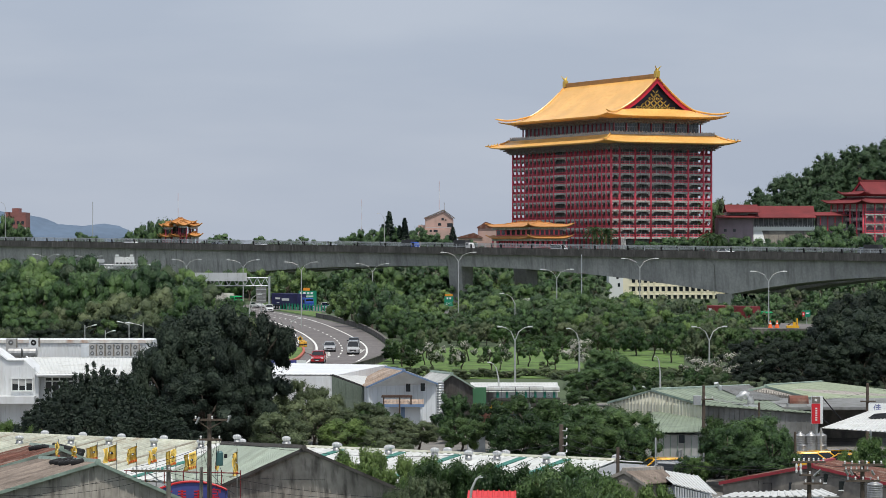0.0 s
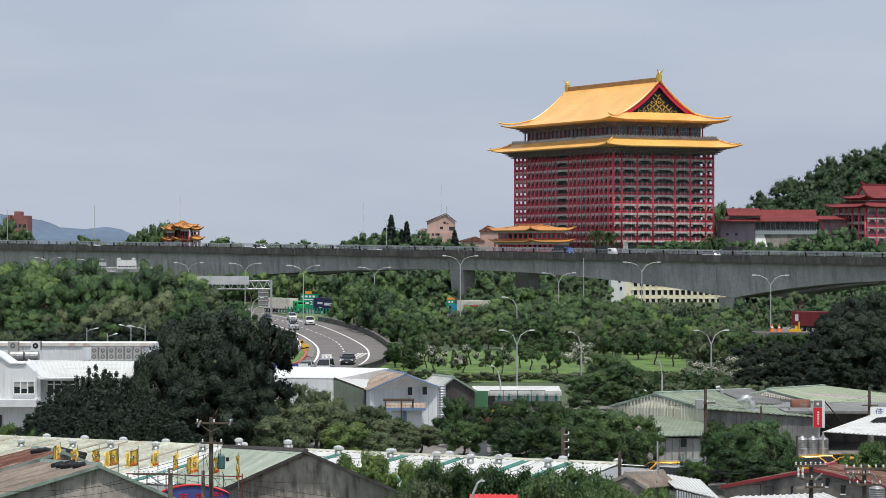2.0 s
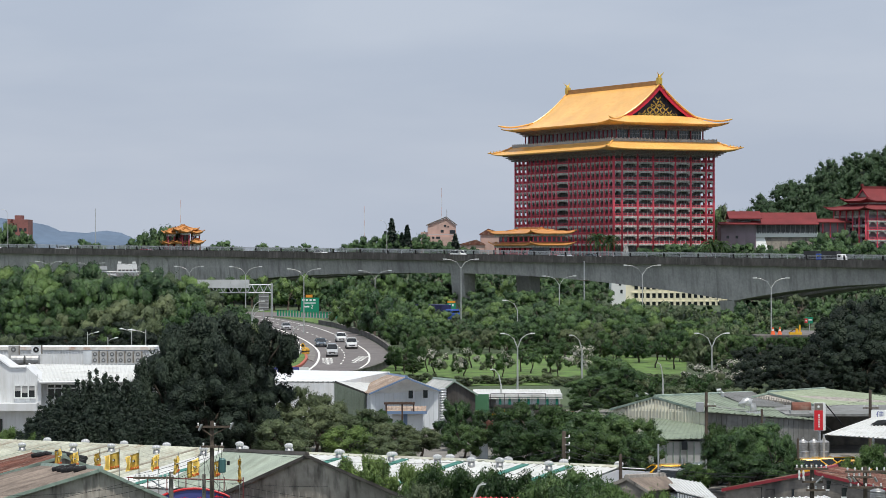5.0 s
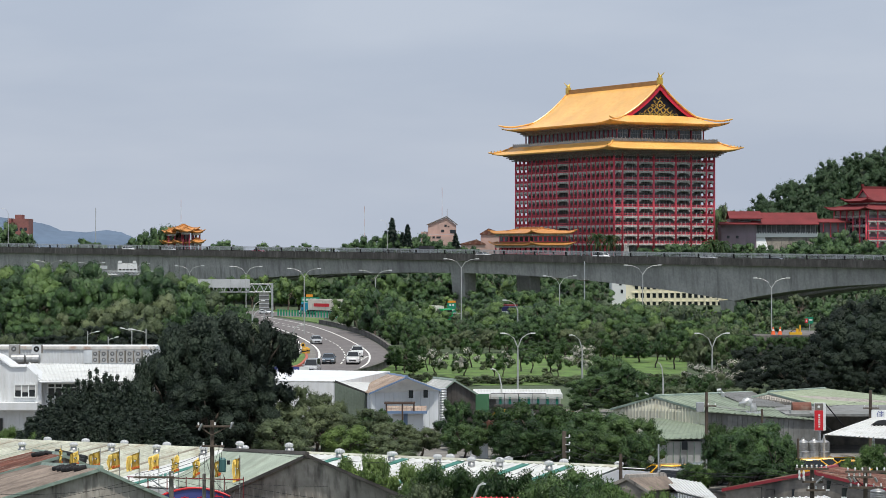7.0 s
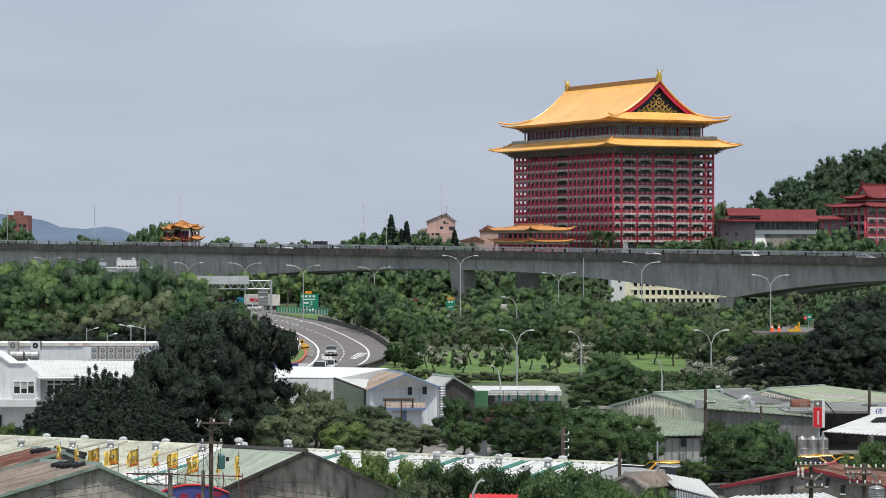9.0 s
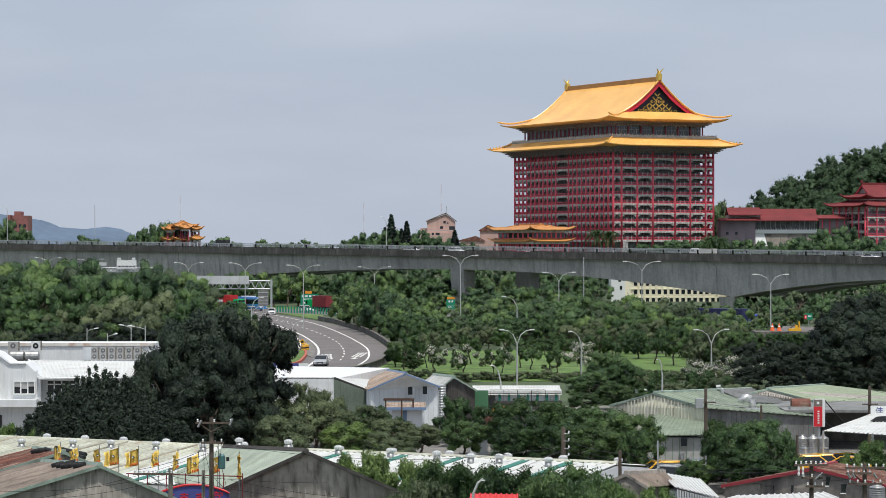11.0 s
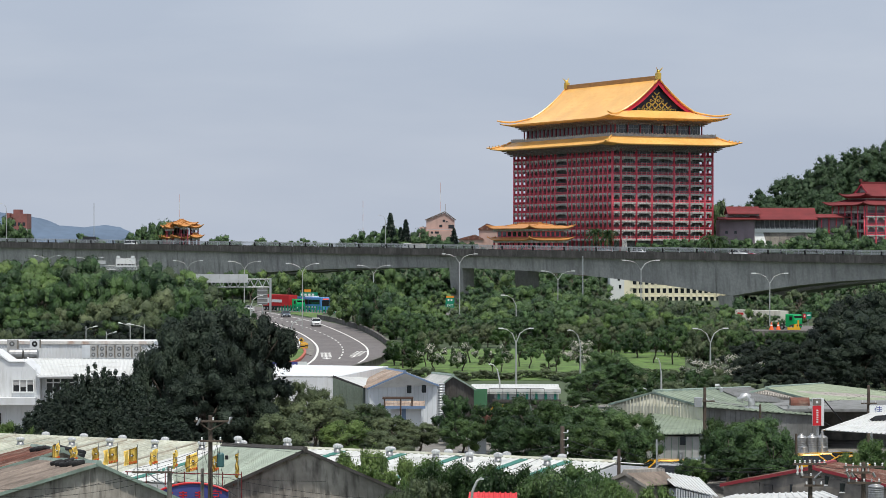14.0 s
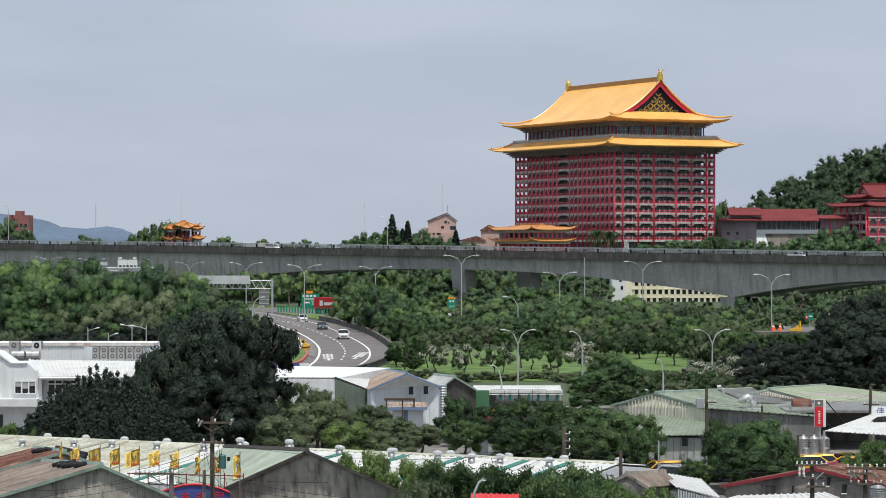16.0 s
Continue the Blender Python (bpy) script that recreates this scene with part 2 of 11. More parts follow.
M_RUBBER = mat("black_rubber", (0.015, 0.015, 0.016), 0.8, var=0.2, bump=0.05)
M_WOOD = mat("weathered_wood", (0.11, 0.085, 0.065), 0.9, var=0.3, fine=6, bump=0.2)
M_TIMBER = mat("brown_timber", (0.085, 0.05, 0.034), 0.8, var=0.25, fine=6, bump=0.1)
M_BARK = mat("bark", (0.075, 0.06, 0.047), 0.95, var=0.35, big=1.5, fine=8, bump=0.6, bump_at=8)
M_PEACH = mat("peach_render", (0.55, 0.38, 0.33), 0.85, var=0.12, big=0.2, stain=(0.42, 0.29, 0.25), streak=0.4)
M_YELLOW = mat("pale_yellow_render", (0.82, 0.77, 0.58), 0.8, var=0.08, big=0.2, bump=0.03)
M_BRICK = mat("red_brick_tower", (0.27, 0.11, 0.1), 0.85, var=0.2, big=0.1, fine=1, bump=0.1)
# distance haze is mixed into this blue base colour
M_HILL = mat("hazed_mountain", (0.1, 0.145, 0.21), 1.0, var=0.12, big=0.004, fine=0.05, bump=0.0)
M_SIGNGREEN = plain("sign_green", (0.005, 0.22, 0.12), 0.5)
M_SIGNWHITE = plain("sign_white", (0.75, 0.77, 0.76), 0.5)
M_SIGNBACK = mat("sign_back_grey", (0.55, 0.57, 0.58), 0.6, metal=0.2, var=0.12, bump=0.02)
M_SIGNORANGE = plain("sign_orange", (0.75, 0.28, 0.02), 0.5)
M_SIGNRED = plain("sign_red", (0.62, 0.02, 0.03), 0.5)
M_SIGNBLUE = plain("sign_blue", (0.06, 0.07, 0.26), 0.5)
M_REDSHEET = plain("bright_red_sheet", (0.62, 0.03, 0.03), 0.5)
M_CONE = plain("cone_orange", (0.9, 0.14, 0.03), 0.5)
M_MACHINE = plain("machine_yellow", (0.75, 0.42, 0.02), 0.5)
M_CERAMIC = plain("white_ceramic", (0.75, 0.75, 0.73), 0.25)
M_CABLE = plain("black_cable", (0.02, 0.02, 0.022), 0.6)
M_TRANSFORMER = plain("transformer_green", (0.06, 0.15, 0.15), 0.45)
M_FLAGRED = plain("flag_orange_red", (0.72, 0.16, 0.04), 0.8)
M_FLAG = mat("yellow_flag_cloth", (0.87, 0.66, 0.18), 0.85, var=0.15, big=1.5, bump=0.05)
M_LEAF_DARK = leafy("dark_fig_leaves", (0.02, 0.036, 0.025), (0.05, 0.076, 0.047), glow=0.24, rough=0.6)
# darker copy of the fig leaf, its shade put into the colour
M_LEAF_SHADED = leafy("shaded_fig_leaves", (0.01, 0.021, 0.013), (0.029, 0.048, 0.027), glow=0.22, rough=0.6)
M_LEAF_MID = leafy("broad_leaves", (0.026, 0.062, 0.024), (0.125, 0.22, 0.068), glow=0.31)
M_LEAF_LIGHT = leafy("fresh_leaves", (0.07, 0.135, 0.04), (0.24, 0.36, 0.11), glow=0.4)
M_LEAF_DRAB = leafy("olive_leaves", (0.07, 0.1, 0.05), (0.215, 0.27, 0.135), glow=0.36)
M_LEAF_DEEP = leafy("deep_green_leaves", (0.018, 0.045, 0.015), (0.075, 0.14, 0.038), glow=0.34)
M_LEAF_FLOWER = leafy("leaves_with_white_blossom", (0.03, 0.06, 0.02), (0.1, 0.16, 0.06), glow=0.3, flower=0.42)
M_LEAF_NEEDLE = leafy("conifer_needles", (0.008, 0.02, 0.014), (0.022, 0.045, 0.028), glow=0.1)
M_WOOD_MID = leafy("wood_leaves", (0.022, 0.052, 0.024), (0.115, 0.205, 0.072), glow=0.22, wide=True)
M_WOOD_LIGHT = leafy("wood_fresh_leaves", (0.034, 0.075, 0.026), (0.17, 0.27, 0.078), glow=0.22, wide=True)
# raised darks and low contrast put distance haze into the leaf colour
M_HILL_LEAF = leafy("hazed_hill_leaves", (0.055, 0.098, 0.05), (0.115, 0.19, 0.085), glow=0.4)
M_WOOD_DRAB = leafy("wood_olive_leaves", (0.03, 0.053, 0.028), (0.14, 0.185, 0.085), glow=0.22, wide=True)

# ---- building helpers ----
def box(bm, x0, x1, y0, y1, z0, z1):
    v = [bm.verts.new(p) for p in ((x0, y0, z0), (x1, y0, z0), (x1, y1, z0), (x0, y1, z0), (x0, y0, z1), (x1, y0, z1), (x1, y1, z1), (x0, y1, z1))]
    for f in ((0, 3, 2, 1), (4, 5, 6, 7), (0, 1, 5, 4), (1, 2, 6, 5), (2, 3, 7, 6), (3, 0, 4, 7)):
        bm.faces.new([v[i] for i in f])
    return bm


def boxes(*rows):
    bm = bmesh.new()
    for r in rows:
        box(bm, *r)
    return bm


def tube(bm, points, radii, seg=8, caps=True):
    """A round bar through points."""
    pts = [Vector(p) for p in points]
    if not isinstance(radii, (list, tuple)):
        radii = [radii] * len(pts)
    rings = []
    for i, p in enumerate(pts):
        d = (pts[min(i + 1, len(pts) - 1)] - pts[max(i - 1, 0)]).normalized()
        a = d.orthogonal().normalized() if abs(d.z) < 0.99 else Vector((1, 0, 0))
        b = d.cross(a).normalized()
        rings.append([bm.verts.new(p + (a * math.cos(k * math.tau / seg) + b * math.sin(k * math.tau / seg)) * radii[i]) for k in range(seg)])
    for r, q in zip(rings, rings[1:]):
        for k in range(seg):
            bm.faces.new((r[k], r[(k + 1) % seg], q[(k + 1) % seg], q[k]))
    if caps:
        bm.faces.new(rings[0][::-1])
        bm.faces.new(rings[-1])
    return bm


def lathe(bm, profile, seg=16, at=(0, 0, 0)):
    """Turns (radius, height) pairs round the z axis."""
    rings = [[bm.verts.new((at[0] + r * math.cos(k * math.tau / seg), at[1] + r * math.sin(k * math.tau / seg), at[2] + z)) for k in range(seg)] for r, z in profile]
    for r, q in zip(rings, rings[1:]):
        for k in range(seg):
            bm.faces.new((r[k], r[(k + 1) % seg], q[(k + 1) % seg], q[k]))
    bm.faces.new(rings[0][::-1])
    bm.faces.new(rings[-1])
    return bm


def slab(bm, outline, z0, z1):
    """A flat polygon (x, y) with thickness."""
    lo = [bm.verts.new((x, y, z0)) for x, y in outline]
    hi = [bm.verts.new((x, y, z1)) for x, y in outline]
    n = len(lo)
    bm.faces.new(lo[::-1])
    bm.faces.new(hi)
    for i in range(n):
        bm.faces.new((lo[i], lo[(i + 1) % n], hi[(i + 1) % n], hi[i]))
    return bm


def plate(bm, outline, y0, y1):
    """An upright polygon (x, z) with thickness along y."""
    a = [bm.verts.new((x, y0, z)) for x, z in outline]
    b = [bm.verts.new((x, y1, z)) for x, z in outline]
    n = len(a)
    bm.faces.new(a)
    bm.faces.new(b[::-1])
    for i in range(n):
        bm.faces.new((a[(i + 1) % n], a[i], b[i], b[(i + 1) % n]))
    return bm


def ribbed(bm, a, b, c, d, pitch=0.3, depth=0.05, thick=0.03):
    """A corrugated sheet over the quad a, b (lower edge), c, d (upper edge): ribs run from the lower to the upper edge."""
    a, b, c, d = (Vector(p) for p in (a, b, c, d))
    n = max(1, int((b - a).length / pitch))
    up = (b - a).cross(d - a).normalized()
    lows, tops = [], []
    for i in range(n):
        for f, h in ((0.0, 0), (0.55, 0), (0.68, depth), (0.87, depth)):
            k = (i + f) / n
            lows.append(bm.verts.new(a.lerp(b, k) + up * h))
            tops.append(bm.verts.new(d.lerp(c, k) + up * h))
    lows.append(bm.verts.new(b))
    tops.append(bm.verts.new(c))
    for i in range(len(lows) - 1):
        bm.faces.new((lows[i], lows[i + 1], tops[i + 1], tops[i]))
    back = [bm.verts.new(p - up * thick) for p in (a, b, c, d)]
    bm.faces.new(back[::-1])
    for p, q, i, j in ((lows[0], lows[-1], 0, 1), (tops[-1], tops[0], 2, 3)):
        bm.faces.new((back[i], back[j], q, p))
    return bm


def mesh_of(name, bm, material, smooth=False):
    me = bpy.data.meshes.new(name)
    bmesh.ops.recalc_face_normals(bm, faces=bm.faces)
    bm.to_mesh(me)
    bm.free()
    me.materials.append(material)
    if smooth:
        me.polygons.foreach_set("use_smooth", [True] * len(me.polygons))
    return me


def part(name, bm, material, parent, label="", smooth=False, at=None):
    ob = new(name, bm if isinstance(bm, bpy.types.Mesh) else mesh_of(name, bm, material, smooth))
    ob.parent = parent
    if at is not None:
        ob.matrix_basis = at
    return tagged(ob, label) if label else ob


def thing(name, label, category, m=None, group="", kind=""):
    ob = new(name)
    ob.empty_display_size = 0.2
    if m is not None:
        ob.matrix_basis = m
    return tagged(ob, label, category, group, kind)


def solid(name, bm, material, label, category, m=None, group="", kind="", smooth=False):
    ob = new(name, mesh_of(name, bm, material, smooth))
    if m is not None:
        ob.matrix_basis = m
    return tagged(ob, label, category, group, kind)


def words(name, text, size, material, parent, at, label=""):
    """Flat lettering in the built-in font, as a mesh."""
    cu = bpy.data.curves.new(name, "FONT")
    cu.body, cu.size, cu.align_x, cu.align_y, cu.extrude = text, size, "CENTER", "CENTER", 0.004
    tmp = new(name, cu)
    me = bpy.data.meshes.new_from_object(tmp.evaluated_get(bpy.context.evaluated_depsgraph_get()))
    bpy.data.objects.remove(tmp)
    me.materials.clear()
    me.materials.append(material)
    ob = new(name, me)
    ob.parent, ob.matrix_basis = parent, at
    return tagged(ob, label) if label else ob


def mix(a, b, k):
    return a + (b - a) * k


def smoothstep(a, b, v):
    k = max(0.0, min(1.0, (v - a) / (b - a)))
    return k * k * (3 - 2 * k)


def ground_z(x, y):
    """The plain, rising behind the viaduct to the terrace that carries the palace."""
    return 13.0 * smoothstep(760, 935, y - 0.25 * x)

# ---- ground ----
def make_ground():
    xs = [-3200, -1500, -700, -400] + list(range(-260, 281, 20)) + [420, 700, 1500, 3200]
    ys = [-300, 0, 100] + list(range(200, 1101, 20)) + [1300, 1700, 2500, 3500, 4900]
    bm = bmesh.new()
    grid = [[bm.verts.new((x, y, ground_z(x, y))) for x in xs] for y in ys]
    for r, q in zip(grid, grid[1:]):
        for i in range(len(xs) - 1):
            bm.faces.new((r[i], r[i + 1], q[i + 1], q[i]))
    solid("ground", bm, M_GROUND, "dark earth and scrub under the trees", "ground", kind="structure", smooth=True)


make_ground()


def smooth_line(points, n=6):
    """Points on a Catmull-Rom curve."""
    p = [Vector((*q, 0)) if len(q) == 2 else Vector(q) for q in points]
    p = [2 * p[0] - p[1]] + p + [2 * p[-1] - p[-2]]
    out = []
    for a, b, c, d in zip(p, p[1:], p[2:], p[3:]):
        for i in range(n):
            t = i / n
            out.append(0.5 * (2 * b + (c - a) * t + (2 * a - 5 * b + 4 * c - d) * t * t + (3 * b - a - 3 * c + d) * t ** 3))
    return out + [p[-2]]


def resample(line, n):
    acc = [0.0]
    for a, b in zip(line, line[1:]):
        acc.append(acc[-1] + (b - a).length)
    out = []
    for i in range(n):
        s = acc[-1] * i / (n - 1)
        k = next((j for j in range(len(acc) - 1) if acc[j + 1] >= s), len(acc) - 2)
        out.append(line[k].lerp(line[k + 1], (s - acc[k]) / max(1e-6, acc[k + 1] - acc[k])))
    return out


def ribbon(bm, left, right, z0, z1):
    """A paved strip between two lines, with thickness."""
    n = 60
    L, R = resample(left, n), resample(right, n)
    rows = [[bm.verts.new((p.x, p.y, z)) for p, z in ((l, z0), (l, z1), (r, z1), (r, z0))] for l, r in zip(L, R)]
    for a, b in zip(rows, rows[1:]):
        for i in range(3):
            bm.faces.new((a[i], a[i + 1], b[i + 1], b[i]))
    return bm


def stripe(bm, line, width, z0, z1, start=0.0, end=1e9):
    """A painted line, or one dash of it, along a curve."""
    acc, sel = 0.0, []
    for a, b in zip(line, line[1:]):
        d = (b - a).length
        if acc + d >= start and acc <= end:
            for k in (max(0.0, (start - acc) / d), min(1.0, (end - acc) / d)):
                q = a.lerp(b, k)
                if not sel or (q - sel[-1]).length > 0.01:
                    sel.append(q)
        acc += d
    if len(sel) < 2:
        return bm
    rows = []
    for i, p in enumerate(sel):
        d = (sel[min(i + 1, len(sel) - 1)] - sel[max(i - 1, 0)]).normalized()
        s = Vector((-d.y, d.x, 0)) * width / 2
        rows.append([bm.verts.new((p.x + k * s.x, p.y + k * s.y, z)) for k, z in ((-1, z0), (-1, z1), (1, z1), (1, z0))])
    for a, b in zip(rows, rows[1:]):
        for i in range(3):
            bm.faces.new((a[i], a[i + 1], b[i + 1], b[i]))
    return bm


# ---- slip road: a wide curve that turns towards the sheds ----
ROAD_RIGHT = smooth_line([(-56.89, 681.48), (-49.14, 657.14), (-41.57, 629.06), (-32.51, 588.8), (-25.94, 557.58), (-19.74, 521.99), (-15.36, 490.67), (-11.68, 451.53), (-9.18, 418.18), (-8, 395.7), (-7.71, 377.44), (-8.39, 357.28), (-9.79, 343.93), (-11.46, 331.53), (-13.44, 318.61), (-16.13, 304.13), (-19.15, 289.76), (-22.93, 274.63)])
ROAD_LEFT = smooth_line([(-56.14, 623.73), (-49.55, 593.55), (-41.7, 557.58), (-34.82, 518.31), (-29.7, 481.05), (-26.02, 443.37), (-23.38, 408.89), (-21.75, 383.33), (-20.78, 360.78), (-20.56, 343.93), (-20.86, 328.57), (-21.61, 314.53), (-22.74, 304.13), (-24.38, 292.06), (-26.3, 278.79)])
LINE_RIGHT = smooth_line([(-52, 657.14), (-46.47, 640), (-40.87, 618.49), (-30.4, 566.15), (-24.63, 529.5), (-19.05, 484.21), (-14.47, 440.72), (-11.98, 411.17), (-11.01, 389.42), (-10.77, 369.85), (-11.5, 350.48), (-12.71, 336.07), (-14.89, 320), (-18.55, 300.41)])
LINE_LEFT = smooth_line([(-42.67, 570.54), (-36.03, 545.19), (-28.35, 493.96), (-24.1, 460), (-20.72, 425.43), (-18.94, 397.84), (-18.01, 369.85), (-18.06, 350.48), (-18.47, 334.55), (-19.76, 320)])
LINE_MID = smooth_line([(-45.11, 603.28), (-38.8, 579.53), (-32.72, 549.25), (-26.78, 511.11), (-21.88, 474.84), (-18.01, 440.72), (-15.91, 413.48), (-14.97, 395.7), (-14.59, 381.35), (-14.5, 362.56), (-15.1, 343.93), (-16.14, 331.53), (-18.05, 314.53)])
LINE_FAR = smooth_line([(-46.64, 623.73), (-41.18, 603.28), (-35.22, 570.54), (-27.89, 525.71)])

road = solid("road", ribbon(bmesh.new(), ROAD_LEFT, ROAD_RIGHT, -0.3, 0.06), M_ASPHALT, "grey asphalt slip road bending in a wide curve", "road", kind="structure")
part("edge_line", stripe(bmesh.new(), LINE_RIGHT, 0.28, 0.061, 0.068), M_PAINT, road, "white edge line")
part("edge_line", stripe(bmesh.new(), LINE_LEFT, 0.34, 0.061, 0.068), M_PAINT, road, "white edge line")
part("edge_line", stripe(bmesh.new(), smooth_line([(-30.37, 500.68), (-26.06, 462.89), (-23.72, 432.94), (-22.51, 404.4)]), 0.3, 0.061, 0.068), M_PAINT, road, "white edge line")
for i in range(24):
    part("lane_dash", stripe(bmesh.new(), LINE_MID, 0.22, 0.061, 0.068, 4 + i * 10.0, 8.5 + i * 10.0), M_PAINT, road)
for i in range(9):
    part("lane_dash", stripe(bmesh.new(), LINE_FAR, 0.22, 0.061, 0.068, 4 + i * 10.0, 8.0 + i * 10.0), M_PAINT, road)


def road_letters(centre, turn):
    """A painted arrow with rows of bars: worn lettering on the lane."""
    bm = bmesh.new()
    for j in range(4):
        y = 5.2 * j + 2.5
        for x0, x1, y0, y1 in ((-0.8, 0.8, 0, 0.6), (-0.95, -0.6, 0.9, 3.8), (-0.25, 0.1, 0.9, 3.8), (0.5, 0.9, 0.9, 3.4), (-0.9, 0.9, 2.1, 2.6), (-0.5, 0.9, 3.9, 4.4)):
            box(bm, x0, x1, y + y0, y + y1, 0.061, 0.068)
    box(bm, -0.16, 0.16, -2.2, 2.0, 0.061, 0.068)
    slab(bm, [(-0.8, -1.6), (0, -4.6), (0.8, -1.6)], 0.061, 0.068)
    part("lane_marking", bm, M_PAINT, road, "worn white arrow and lettering", at=pose(centre[0], centre[1], 0, 0, 0, turn) @ Matrix.Diagonal((0.82, 0.82, 1, 1)))


road_letters((-16.32, 369.85), 3)
road_letters((-12.65, 375.51), -2)

# paved island between the lanes with barrels and a grass bed
part("paved_island", slab(bmesh.new(), [(-24, 454.32), (-20.97, 422.99), (-19.46, 397.84), (-18.69, 375.51), (-20.08, 383.33), (-21.91, 400), (-23.26, 427.91)], 0.06, 0.14), M_YARD, road, "pale grey paved traffic island")
part("grass_bed", slab(bmesh.new(), [(-23.74, 391.49), (-21.39, 400), (-20.25, 383.33), (-19.92, 360.78), (-21.64, 350.48)], 0.06, 0.24), M_GRASS, road, "trimmed grass bed with a red kerb")
part("kerb", stripe(bmesh.new(), smooth_line([(-20.9, 395.7), (-20.06, 381.35), (-19.75, 359.02), (-20.5, 350.48)]), 0.35, 0.06, 0.4), plain("kerb_red", (0.42, 0.1, 0.06), 0.7), road, "faded red kerb")

# low concrete wall outside the curve
WALL_LINE = smooth_line([(-27.16, 570.54), (-23.16, 549.25), (-19.06, 521.99), (-14.83, 490.67), (-11.19, 451.53), (-8.73, 418.18), (-7.57, 395.7), (-7.35, 375.51), (-8.19, 355.56), (-9.56, 340.74), (-11.52, 327.11), (-13.32, 315.88)])
retaining = solid("low_wall", stripe(bmesh.new(), WALL_LINE, 0.35, -0.2, 0.86), M_BARRIER, "stained grey concrete barrier wall along the curve", "wall", kind="structure")
part("coping", stripe(bmesh.new(), WALL_LINE, 0.5, 0.86, 0.96), M_BARRIER, retaining)

# lawns
LAWN = [(-6.43, 328.57), (1.08, 309.24), (11.83, 309.24), (29.98, 320), (36.29, 387.37), (26.61, 400), (10.2, 404.4), (-3.83, 400), (-6.46, 371.72)]
solid("lawn", slab(bmesh.new(), LAWN, -0.2, 0.05), M_GRASS, "mown green lawn with small trees", "lawn", kind="structure")
solid("lawn", slab(bmesh.new(), [(-50.04, 669.09), (-41.46, 640), (-31.48, 593.55), (-26.54, 570.54), (-28.58, 629.06), (-36.49, 687.85), (-47.22, 714.56)], -0.2, 0.09), M_GRASS, "grass verge between the two roads", "lawn", kind="structure")
solid("lawn", slab(bmesh.new(), [(-12.42, 310.55), (-9.06, 336.07), (-7.13, 364.36), (-6.46, 371.72), (-6.43, 328.57), (-9.52, 304.13)], -0.2, 0.04), M_GRASS, "grass bank outside the low wall", "lawn", kind="structure")
solid("yard", slab(bmesh.new(), [(-60, 130), (70, 130), (75, 262), (-60, 262)], -0.2, 0.03), M_YARD, "stained concrete yard between the sheds", "yard", kind="structure")

# ---- main road behind the trees ----
MAIN_ROAD = smooth_line([(-130, 745), (-75, 684), (-44, 648), (-24, 620), (14, 566), (38, 534), (62, 503), (110, 455), (180, 400)])
MAIN_Z = 0.1


def offset(line, d):
    out = []
    for i, p in enumerate(line):
        t = (line[min(i + 1, len(line) - 1)] - line[max(i - 1, 0)]).normalized()
        out.append(p + Vector((-t.y, t.x, 0)) * d)
    return out


solid("road", ribbon(bmesh.new(), offset(MAIN_ROAD, 19), offset(MAIN_ROAD, -6), -0.3, MAIN_Z), M_ASPHALT, "grey multi-lane motorway seen between trees", "road", kind="structure")

# ---- viaduct: twin decks on haunched girders ----
VA, VB = Vector((-143.2, 840, 0)), Vector((102.3, 600, 0))
VLEN = (VB - VA).length
VDIR = (VB - VA).normalized()
VBACK = Vector((-VDIR.y, VDIR.x, 0))      # away from the camera
RAIL_LEFT, RAIL_RIGHT = 18.2, 14.75
PIERS = [(-0.42, 9.0), (-0.06, 9.0), (0.2564, 9.0), (0.6024, 3.3), (0.8665, 8.6), (1.2, 8.6), (1.55, 8.6)]


def rail_z(s):
    return mix(RAIL_LEFT, RAIL_RIGHT, s)


def girder_depth(s):
    for (a, da), (b, db) in zip(PIERS, PIERS[1:]):
        if a <= s <= b:
            k = (s - a) / (b - a)
            if da > 5 and db > 5:
                low = 7.0 if b < 0.3 else 3.4
                return low + (da - low) * abs(2 * k - 1) ** 2
            return 3.3 + (da - 3.3) * (1 - k) ** 2 if da > db else 3.3 + (db - 3.3) * k ** 2
    return 3.4


